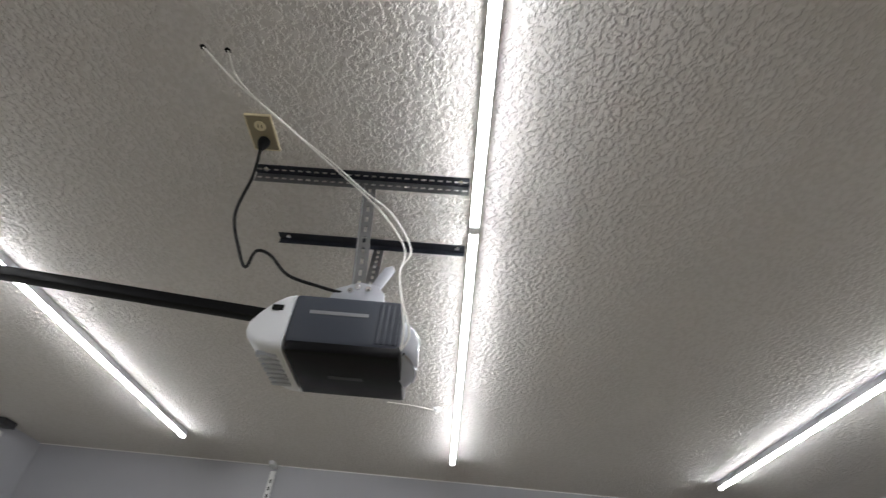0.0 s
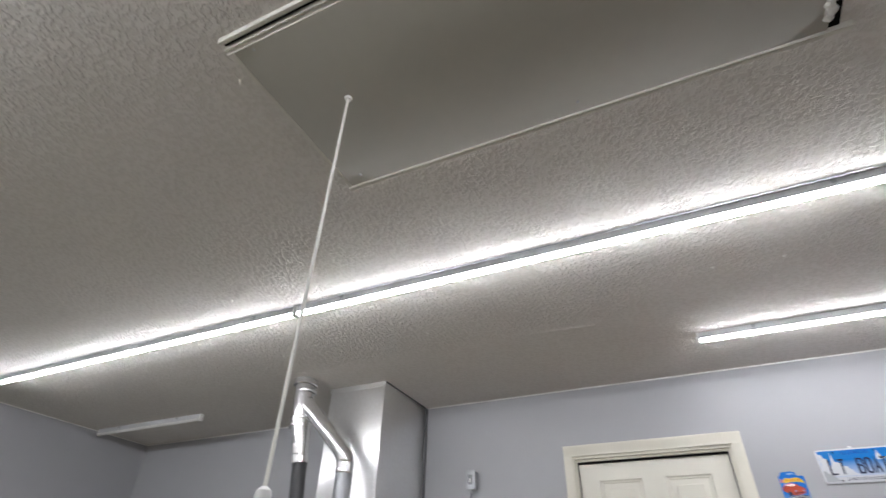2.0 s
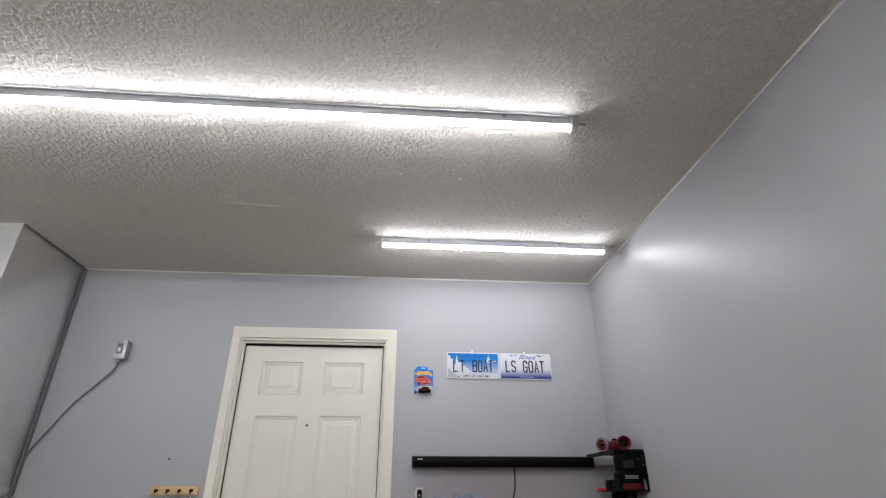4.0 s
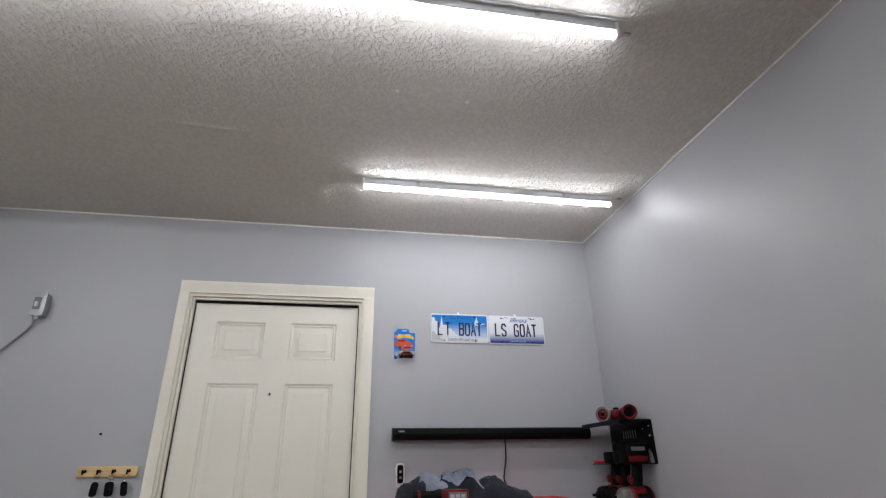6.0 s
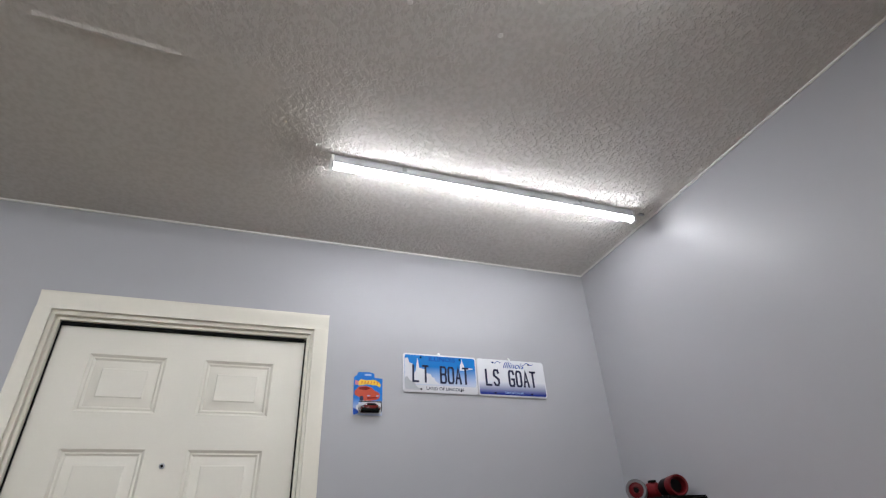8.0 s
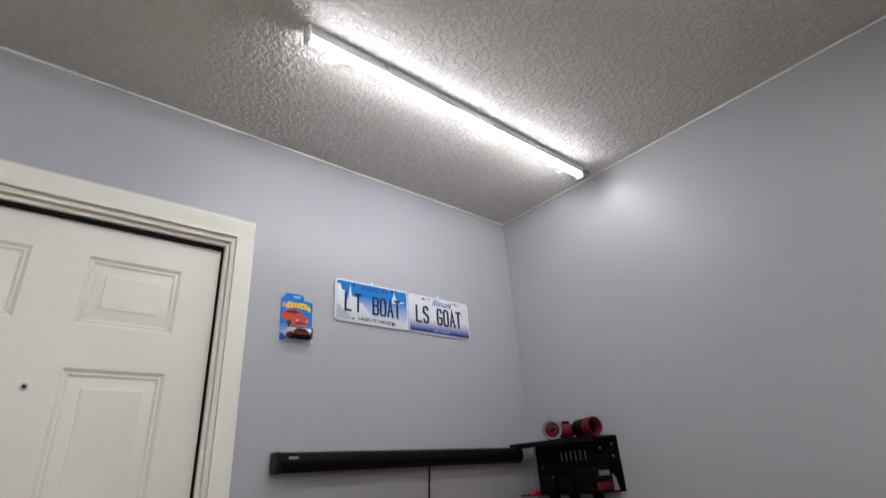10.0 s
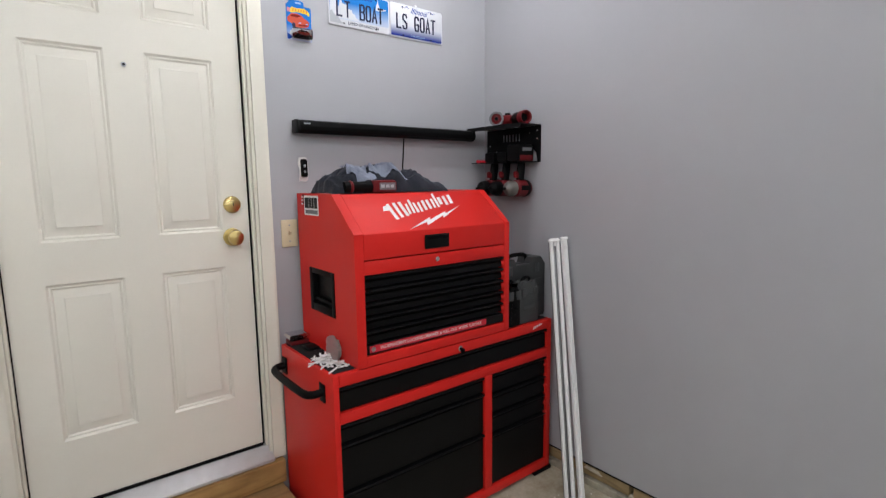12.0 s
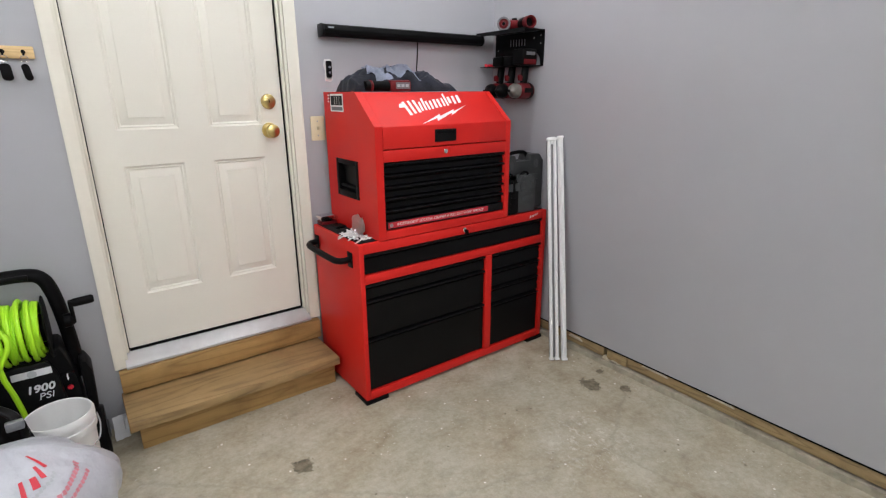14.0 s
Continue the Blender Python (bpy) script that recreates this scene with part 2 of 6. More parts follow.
M_RED = paint("red_tool_enamel", (0.66, 0.014, 0.010), 0.47, vary=0.05, grain=350, relief=0.12, patch=4, spec=0.35)
M_BLACK = paint("black_drawer_enamel", (0.003, 0.003, 0.0034), 0.38, vary=0.25, grain=500, relief=0.2, patch=9, spec=0.16)
M_PLASTIC = paint("black_plastic", (0.0035, 0.0035, 0.0038), 0.46, vary=0.2, grain=200, relief=0.2, spec=0.08)
M_MAT = paint("ribbed_black_mat", (0.012, 0.012, 0.013), 0.8, vary=0.2, grain=120, relief=0.5, spec=0.2)
M_WHITE = paint("white_plastic", (0.80, 0.80, 0.79), 0.35, vary=0.03, grain=120, relief=0.08)
M_TUBEBODY = paint("aluminium_lamp_channel", (0.60, 0.61, 0.63), 0.5, 0.1, vary=0.05)
M_IVORY = paint("ivory_plastic", (0.68, 0.60, 0.40), 0.35, vary=0.03)
M_ALMOND = paint("dark_almond_plastic", (0.24, 0.20, 0.125), 0.45, vary=0.12)
M_BRASS = paint("polished_brass", (0.66, 0.52, 0.22), 0.26, 1.0, vary=0.06, relief=0.03)
M_CHROME = paint("chrome", (0.75, 0.75, 0.76), 0.15, 1.0, relief=0.03)
M_STEEL = paint("dull_steel", (0.42, 0.43, 0.45), 0.38, 0.9, vary=0.12)
M_GALV = galvanised("galvanised_duct", 0.86, 0.30)
M_PIPE = galvanised("galvanised_pipe", 0.74, 0.2)
M_ANGLE = galvanised("punched_angle_steel", 0.24, 0.36)
M_ZINC = paint("zinc_bracket", (0.46, 0.475, 0.51), 0.4, 0.4, vary=0.1)
M_ANGLEDARK = paint("dark_angle_steel", (0.030, 0.034, 0.045), 0.4, 0.5, vary=0.15)
M_PIPEDARK = paint("dark_flue", (0.05, 0.05, 0.053), 0.45, 0.3)
M_OPENER = paint("slate_grey_plastic", (0.055, 0.062, 0.078), 0.4, vary=0.06, relief=0.15, spec=0.3)
M_OPENERWHITE = paint("pale_grey_plastic", (0.72, 0.73, 0.74), 0.4, vary=0.03)
M_CORDWHITE = paint("white_cord", (0.78, 0.77, 0.72), 0.7)
M_CORDBLACK = paint("black_cord", (0.007, 0.007, 0.007), 0.5, spec=0.2)
M_CORDGREY = paint("grey_cable", (0.16, 0.16, 0.17), 0.5)
M_GLOW = glowing("lit_tube_diffuser", TUBE_COLOUR, TUBE_LIGHT)
M_UNLIT = paint("unlit_tube_diffuser", (0.8, 0.8, 0.79), 0.3, vary=0.02)
M_BLUE = paint("plate_blue", (0.006, 0.06, 0.34), 0.4, vary=0.05, spec=0.2)
M_NAVY = paint("plate_navy", (0.010, 0.014, 0.05), 0.4, spec=0.3)
M_PALEBLUE = paint("plate_pale_blue", (0.30, 0.47, 0.75), 0.3)
M_PLATEWHITE = paint("plate_white", (0.66, 0.67, 0.70), 0.36, vary=0.03, spec=0.3)


def faded_print(name, z0, z1, low, high):
    """Ink that runs from one colour at height z0 to another at z1."""
    m, nt, p = nodes_of(name)
    sep = nt.nodes.new("ShaderNodeSeparateXYZ")
    link(nt, coords(nt, 1.0, True), sep.inputs[0])
    run = nt.nodes.new("ShaderNodeMapRange")
    link(nt, sep.outputs["Z"], run.inputs["Value"])
    run.inputs["From Min"].default_value, run.inputs["From Max"].default_value = z0, z1
    link(nt, ramp(nt, run.outputs["Result"], [(0.0, low), (1.0, high)]), p.inputs["Base Color"])
    p.inputs["Roughness"].default_value = 0.38
    p.inputs["Specular IOR Level"].default_value = 0.25
    return m


M_SKYFADE = faded_print("plate_sky_fade", 2.152, 2.232, (0.60, 0.65, 0.74), (0.003, 0.185, 0.56))
M_FOOTFADE = faded_print("plate_foot_fade", 2.142, 2.188, (0.010, 0.030, 0.24), (0.64, 0.66, 0.71))
M_CARDFADE = faded_print("card_fade", 2.045, 2.10, (0.46, 0.53, 0.70), (0.004, 0.165, 0.58))
M_PLATEGREY = paint("plate_grey", (0.42, 0.44, 0.47), 0.35)
M_CARRED = paint("toy_red", (0.20, 0.012, 0.008), 0.25, coat=0.6)
M_ORANGE = paint("print_orange", (0.52, 0.07, 0.032), 0.4, spec=0.25)
M_YELLOW = paint("print_yellow", (0.85, 0.55, 0.03), 0.35)
M_PRINTRED = paint("print_red", (0.62, 0.02, 0.04), 0.45)
M_PINK = paint("print_pink", (0.62, 0.22, 0.26), 0.45)
M_TOOLRED = paint("tool_red_plastic", (0.125, 0.006, 0.009), 0.4, vary=0.08, spec=0.25)
M_HOSE = paint("lime_hose", (0.42, 0.80, 0.02), 0.42, vary=0.06, grain=200)


def crumpled_plastic(name, colour):
    m, nt, p = nodes_of(name)
    vec = coords(nt, 1.0, True)
    soft = noise_node(nt, vec, 9.0, 5, 0.6)
    crease = noise_node(nt, vec, 17.0, 3, 0.5)
    link(nt, ramp(nt, soft, [(0.35, scaled(colour, 0.93)), (0.65, scaled(colour, 1.06))]), p.inputs["Base Color"])
    p.inputs["Roughness"].default_value = 0.3
    bumped(nt, p, mixed(nt, 0.5, soft, crease), 0.55, 0.025)
    return m


M_BAG = crumpled_plastic("thin_white_bag", (0.49, 0.50, 0.545))
M_CLOTH = cloth_material("charcoal_fleece", (0.0025, 0.003, 0.006), (0.022, 0.026, 0.042))
M_LINING = cloth_material("pale_grey_lining", (0.22, 0.25, 0.33), (0.48, 0.52, 0.63))
M_CASE = paint("charcoal_tool_case", (0.040, 0.042, 0.043), 0.42, vary=0.15, spec=0.3)
M_CASEGREY = paint("grey_tool_case", (0.055, 0.058, 0.060), 0.42, vary=0.12, spec=0.3)
M_PAPER = paint("kraft_paper", (0.62, 0.52, 0.36), 0.8, vary=0.1, grain=20, relief=0.5)
M_BROWN = wood_material("brown_handle_and_gap_shade", (0.06, 0.025, 0.01), (0.2, 0.09, 0.035), 2, 3.0)
M_FURNACE = paint("furnace_grey", (0.3, 0.31, 0.32), 0.45, 0.2)
M_GARAGE = paint("white_garage_door", (0.74, 0.74, 0.72), 0.45)


def clear_material():
    m, nt, p = nodes_of("clear_blister")
    p.inputs["Base Color"].default_value = (0.95, 0.96, 0.97, 1)
    p.inputs["Roughness"].default_value = 0.08
    p.inputs["Transmission Weight"].default_value = 1.0
    p.inputs["IOR"].default_value = 1.2
    return m


M_CLEAR = clear_material()
M_CLOUDY = paint("cloudy_film", (0.8, 0.78, 0.76), 0.3, vary=0.05)
M_CLOUDY.node_tree.nodes["Principled BSDF"].inputs["Transmission Weight"].default_value = 0.85
M_CLOUDY.node_tree.nodes["Principled BSDF"].inputs["IOR"].default_value = 1.08

# ---- building helpers ----
BASE = {}


def thing(name, x, y, z, label, category, group="", kind=""):
    """An Empty at the base of a thing; its parts are built in world metres."""
    ob = new(name)
    ob.empty_display_size = 0.05
    ob.location = (x, y, z)
    BASE[ob] = Vector((x, y, z))
    return tagged(ob, label, category, group, kind)


def finish(bm, name, material, angle=32):
    bmesh.ops.recalc_face_normals(bm, faces=bm.faces)
    for f in bm.faces:
        f.smooth = True
    for e in bm.edges:
        if len(e.link_faces) == 2 and e.calc_face_angle(0) > radians(angle):
            e.smooth = False
    me = bpy.data.meshes.new(name)
    bm.to_mesh(me)
    bm.free()
    me.materials.append(material)
    return me


def part(name, bm, material, parent, label=""):
    """Links a bmesh as one mesh under a thing or a part."""
    base = BASE[parent]
    bm.transform(Matrix.Translation(-base))
    ob = new(name, finish(bm, name, material))
    ob.parent = parent
    BASE[ob] = base
    return tagged(ob, label)


def solo(name, bm, material, label="", category="", kind="", base=(0, 0, 0)):
    """A thing of one single mesh."""
    bm.transform(Matrix.Translation(-Vector(base)))
    ob = new(name, finish(bm, name, material))
    ob.location = base
    BASE[ob] = Vector(base)
    return tagged(ob, label, category, "", kind)


def box(x0, x1, y0, y1, z0, z1, bevel=0.0, bm=None):
    out = bm or bmesh.new()
    b = bmesh.new()
    bmesh.ops.create_cube(b, size=1.0)
    for v in b.verts:
        v.co = Vector(((x0 + x1) / 2 + v.co.x * (x1 - x0), (y0 + y1) / 2 + v.co.y * (y1 - y0), (z0 + z1) / 2 + v.co.z * (z1 - z0)))
    if bevel:
        bmesh.ops.bevel(b, geom=list(b.edges), offset=bevel, segments=2, affect="EDGES", profile=0.5)
    return joined(out, b)


def joined(out, b):
    me = bpy.data.meshes.new("temp")
    b.to_mesh(me)
    b.free()
    out.from_mesh(me)
    bpy.data.meshes.remove(me)
    return out


def prism(outline, axis, a, b, bevel=0.0, bm=None):
    """An outline of (u, v) drawn out along axis from a to b. axis x: (y, z); y: (x, z); z: (x, y)."""
    out = bm or bmesh.new()
    t = bmesh.new()
    make = {"x": lambda u, v, w: (w, u, v), "y": lambda u, v, w: (u, w, v), "z": lambda u, v, w: (u, v, w)}[axis]
    lo = [t.verts.new(make(u, v, a)) for u, v in outline]
    hi = [t.verts.new(make(u, v, b)) for u, v in outline]
    t.faces.new(lo)
    t.faces.new(hi)
    n = len(outline)
    for i in range(n):
        t.faces.new((lo[i], lo[(i + 1) % n], hi[(i + 1) % n], hi[i]))
    bmesh.ops.recalc_face_normals(t, faces=t.faces)
    if bevel:
        bmesh.ops.bevel(t, geom=list(t.edges), offset=bevel, segments=2, affect="EDGES", profile=0.5)
    return joined(out, t)


def rod(p0, p1, r0, r1=None, seg=16, bm=None, caps=True):
    out = bm or bmesh.new()
    b = bmesh.new()
    p0, p1 = Vector(p0), Vector(p1)
    r1 = r0 if r1 is None else r1
    bmesh.ops.create_cone(b, cap_ends=caps, segments=seg, radius1=r0, radius2=r1, depth=(p1 - p0).length)
    q = (p1 - p0).to_track_quat("Z", "Y").to_matrix().to_4x4()
    b.transform(Matrix.Translation((p0 + p1) / 2) @ q)
    return joined(out, b)


def turned(profile, origin, axis, seg=24, bm=None):
    """A lathe: profile of (radius, height) round the axis from origin."""
    out = bm or bmesh.new()
    b = bmesh.new()
    rings = []
    for r, h in profile:
        if r < 1e-6:
            rings.append([b.verts.new((0, 0, h))])
        else:
            rings.append([b.verts.new((r * math.cos(2 * math.pi * i / seg), r * math.sin(2 * math.pi * i / seg), h)) for i in range(seg)])
    for lo, hi in zip(rings, rings[1:]):
        for i in range(seg):
            j = (i + 1) % seg
            if len(lo) == 1:
                b.faces.new((lo[0], hi[i], hi[j]))
            elif len(hi) == 1:
                b.faces.new((lo[i], lo[j], hi[0]))
            else:
                b.faces.new((lo[i], lo[j], hi[j], hi[i]))
    q = Vector(axis).to_track_quat("Z", "Y").to_matrix().to_4x4()
    b.transform(Matrix.Translation(origin) @ q)
    return joined(out, b)


def smooth_path(points, per=6):
    """A rounded line through the points (Catmull-Rom)."""
    pts = [Vector(p) for p in points]
    pts = [pts[0] * 2 - pts[1]] + pts + [pts[-1] * 2 - pts[-2]]
    out = []
    for a, b, c, d in zip(pts, pts[1:], pts[2:], pts[3:]):
        for k in range(per):
            t = k / per
            out.append(0.5 * (2 * b + (c - a) * t + (2 * a - 5 * b + 4 * c - d) * t * t + (3 * b - a - 3 * c + d) * t ** 3))
    out.append(pts[-2])
    return out


def hosed(points, r, seg=8, bm=None, per=6, straight=False, flat=1.0):
    """A round cord or pipe swept along points."""
    out = bm or bmesh.new()
    path = [Vector(p) for p in points] if straight else smooth_path(points, per)
    b = bmesh.new()
    rings = []
    up = None
    for i, p in enumerate(path):
        d = (path[min(i + 1, len(path) - 1)] - path[max(i - 1, 0)]).normalized()
        if up is None:
            up = d.orthogonal().normalized()
        side = d.cross(up)
        side = side.normalized() if side.length > 1e-6 else d.orthogonal().normalized()
        up = side.cross(d).normalized()
        rings.append([b.verts.new(p + r * (math.cos(2 * math.pi * k / seg) * up + flat * math.sin(2 * math.pi * k / seg) * side)) for k in range(seg)])
    for lo, hi in zip(rings, rings[1:]):
        for k in range(seg):
            b.faces.new((lo[k], lo[(k + 1) % seg], hi[(k + 1) % seg], hi[k]))
    b.faces.new(rings[0][::-1])
    b.faces.new(rings[-1])
    return joined(out, b)


def lettering(text, size, place, material, parent, wide=1.0, normal="-y", name="lettering", thick=0.0006, lean=0.0, turn=None, bold=0.0):
    """Raised letters of the built-in font, centred at place, that face -y or another way given by turn."""
    cu = bpy.data.curves.new("temp_text", "FONT")
    cu.body, cu.size, cu.extrude, cu.align_x, cu.align_y, cu.shear = text, size, thick, "CENTER", "CENTER", lean
    cu.resolution_u = 3
    cu.offset = bold
    tmp = bpy.data.objects.new("temp_text", cu)
    me = bpy.data.meshes.new_from_object(tmp)
    bpy.data.objects.remove(tmp)
    b = bmesh.new()
    b.from_mesh(me)
    bpy.data.meshes.remove(me)
    b.transform(Matrix.Diagonal((wide, 1, 1, 1)))
    b.transform(Matrix.Translation(place) @ (turn or pose(0, 0, 0, 90, 0, 0)))
    return part(name, b, material, parent)


def plate_shape(outline, y0, y1, bm=None):
    return prism(outline, "y", y0, y1, bm=bm)


def rounded(x0, x1, z0, z1, r, n=5):
    """A rectangle with rounded corners as an outline."""
    out = []
    for cx, cz, a in ((x1 - r, z1 - r, 0), (x0 + r, z1 - r, 90), (x0 + r, z0 + r, 180), (x1 - r, z0 + r, 270)):
        for k in range(n + 1):
            t = radians(a + 90 * k / n)
            out.append((cx + r * math.cos(t), cz + r * math.sin(t)))
    return out


# ---- the shell of the garage ----
solo("floor", box(WEST - 0.15, 0.15, SOUTH - 0.15, 0.15, -0.12, 0.0), M_FLOOR, "stained and speckled grey-brown concrete garage floor", "floor", "structure")
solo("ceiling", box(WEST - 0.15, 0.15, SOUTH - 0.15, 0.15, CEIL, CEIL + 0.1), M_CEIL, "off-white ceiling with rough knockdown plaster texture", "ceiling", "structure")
DX0, DX1, DZ0, DZ1 = -2.099, -1.253, 0.262, 2.352
w = box(WEST - 0.15, DX0, 0.0, 0.13, 0.0, CEIL)
box(DX1, 0.15, 0.0, 0.13, 0.0, CEIL, bm=w)
box(DX0, DX1, 0.0, 0.13, DZ1, CEIL, bm=w)
box(DX0, DX1, 0.0, 0.13, 0.0, DZ0, bm=w)
wall_north = solo("wall_north", w, M_WALL, "lavender-grey painted drywall with a door opening", "wall", "structure")
wall_east = solo("wall_east", box(0.0, 0.15, SOUTH, 0.0, 0.105, CEIL), M_WALL, "lavender-grey painted satin drywall, cut short above the floor", "wall", "structure")
solo("wall_west", box(WEST - 0.15, WEST, SOUTH, 0.0, 0.0, CEIL), M_WALL, "lavender-grey painted drywall", "wall", "structure")
GX0, GX1, GZ = -5.33, -0.55, 2.2
w = box(WEST - 0.15, GX0, SOUTH - 0.15, SOUTH, 0.0, CEIL)
box(GX1, 0.15, SOUTH - 0.15, SOUTH, 0.0, CEIL, bm=w)
box(GX0, GX1, SOUTH - 0.15, SOUTH, 2.6, CEIL, bm=w)
solo("wall_south", w, M_WALL, "lavender-grey drywall round the garage door", "wall", "structure")
gd = thing("door_2", -2.9, SOUTH - 0.05, 0, "white sectional garage door, closed", "garage door", kind="structure")
for k in range(5):
    part("door_section", box(GX0, GX1, SOUTH - 0.07, SOUTH - 0.03, 0.005 + k * 0.52, 0.52 + k * 0.52, 0.004), M_GARAGE, gd)
# foot of the east wall: gap, wooden plate, concrete curb
plate = thing("sill_plate", 0.08, -3.2, 0.04, "dirty chipped wooden sill plate below the drywall edge", "sill plate", kind="structure")
for y0, y1, x0, z1 in ((-0.938, -0.002, 0.006, 0.0945), (-1.082, -0.962, 0.002, 0.0915), (-2.30, -1.086, 0.009, 0.0925), (-4.4, -2.304, 0.006, 0.0935), (SOUTH, -4.404, 0.007, 0.093)):
    part("board", box(x0, 0.15, y0, y1, 0.040, z1, 0.004), M_PLATE, plate)
for y0, y1, z0, z1 in ((-0.985, -0.935, 0.030, 0.055), (-1.31, -1.17, 0.084, 0.0945), (-1.045, -0.99, 0.036, 0.048), (-1.62, -1.50, 0.085, 0.0945), (-0.80, -0.70, 0.07, 0.088)):
    part("chip", prism([(y0, z0), (y1, z0 + 0.004), (y1 - 0.012, z1), (y0 + 0.02, z1 - 0.003)], "x", -0.001, 0.012, 0.001), M_CHIP, plate, "pale splintered chip")
# solid black strip: the shade of the open gap put into colour
solo("gap_shade_strip", box(0.003, 0.15, SOUTH, -0.002, 0.0947, 0.1048), M_BLACKGAP, "black strip standing for the shade in the gap under the drywall", "wall gap", "structure")
cb = bmesh.new()
n_curb = 150
for k in range(n_curb):
    ya, yb = SOUTH + (0 - SOUTH) * k / n_curb, SOUTH + (0 - SOUTH) * (k + 1) / n_curb
    jut = 0.004 + 0.010 * abs(noise.noise((k * 0.31, 4.7, 0))) + 0.003 * random.random()
    prism([(ya, 0.0), (yb, 0.0), (yb, 0.029 + 0.010 * abs(noise.noise((k * 0.4, 1.3, 0))) + 0.003 * random.random()), (ya, 0.029 + 0.010 * abs(noise.noise((k * 0.4 - 0.4, 1.3, 0))))], "x", -jut, 0.15, bm=cb)
solo("foundation_curb", cb, M_CURB, "rough concrete foundation curb along the wall", "curb", "structure")
# white caulk beads where walls and ceiling meet
for nm, bx in (("trim_north", (WEST, 0.0, -0.006, -0.0005, CEIL - 0.007, CEIL - 0.0005)), ("trim_east", (-0.006, -0.0005, SOUTH, -0.007, CEIL - 0.007, CEIL - 0.0005)),
               ("trim_west", (WEST + 0.0005, WEST + 0.006, SOUTH, -0.007, CEIL - 0.007, CEIL - 0.0005))):
    solo(nm, box(*bx), M_CAULK, "thin white caulk bead along the ceiling edge", "trim", "structure")

# ---- house door ----
cas = thing("door_casing", -1.67, -0.01, 0.27, "cream painted wooden casing and jamb round the house door", "door casing", kind="structure")


def casing_piece(a, b, vertical):
    """A casing board with a stepped face; a to b along z (vertical) or x."""
    bmc = bmesh.new()
    if vertical:
        x0, x1, z0, z1, outer = a
        inner = x1 if outer == x0 else x0
        s = 1 if outer == x0 else -1
        prism([(outer, 0.0), (outer, -0.016), (outer + s * 0.010, -0.0175), (outer + s * 0.015, -0.016), (outer + s * 0.038, -0.0145), (outer + s * 0.044, -0.0125), (inner, -0.0115), (inner, 0.0)], "z", z0, z1, bm=bmc)
    else:
        x0, x1, z0, z1 = a
        prism([(0.0, z1), (-0.016, z1), (-0.0175, z1 - 0.010), (-0.016, z1 - 0.015), (-0.0145, z1 - 0.038), (-0.0125, z1 - 0.044), (-0.0115, z0), (0.0, z0)], "x", x0, x1, bm=bmc)
    return bmc


part("side_casing", casing_piece((-2.138, -2.096, 0.278, 2.347, -2.138), None, True), M_TRIM, cas)
part("side_casing", casing_piece((-1.256, -1.204, 0.278, 2.347, -1.204), None, True), M_TRIM, cas)
part("head_casing", casing_piece((-2.138, -1.204, 2.3475, 2.407), None, False), M_TRIM, cas)
part("jamb", box(DX0, -2.083, 0.002, 0.13, 0.27, 2.352), M_TRIM, cas)
part("jamb", box(-1.267, DX1, 0.002, 0.13, 0.27, 2.352), M_TRIM, cas)
part("head_jamb", box(-2.083, -1.267, 0.002, 0.13, 2.334, 2.3515), M_TRIM, cas)
part("door_stop", box(-2.0825, -2.072, 0.018, 0.041, 0.33, 2.3335, 0.002), M_TRIM, cas)
part("door_stop", box(-1.278, -1.2675, 0.018, 0.041, 0.33, 2.3335, 0.002), M_TRIM, cas)
part("head_stop", box(-2.072, -1.278, 0.018, 0.041, 2.321, 2.3335, 0.002), M_TRIM, cas)
part("weatherstrip", box(-1.2825, -1.2785, 0.032, 0.0525, 0.335, 2.32), M_BLACKGAP, cas, "black rubber weatherstrip")
part("weatherstrip", box(-2.0715, -2.068, 0.036, 0.0525, 0.335, 2.32), M_BLACKGAP, cas, "black rubber weatherstrip")
part("weatherstrip", box(-2.068, -1.2845, 0.028, 0.0525, 2.312, 2.3205), M_BLACKGAP, cas, "black rubber weatherstrip")
part("threshold", prism([(-0.028, 0.272), (0.13, 0.272), (0.13, 0.326), (0.03, 0.326), (-0.028, 0.285)], "x", -2.095, -1.257, 0.002), M_SILL, cas, "worn grey aluminium threshold")
part("door_sweep", box(-2.067, -1.283, 0.038, 0.052, 0.326, 0.337), M_BLACKGAP, cas, "black rubber sweep")


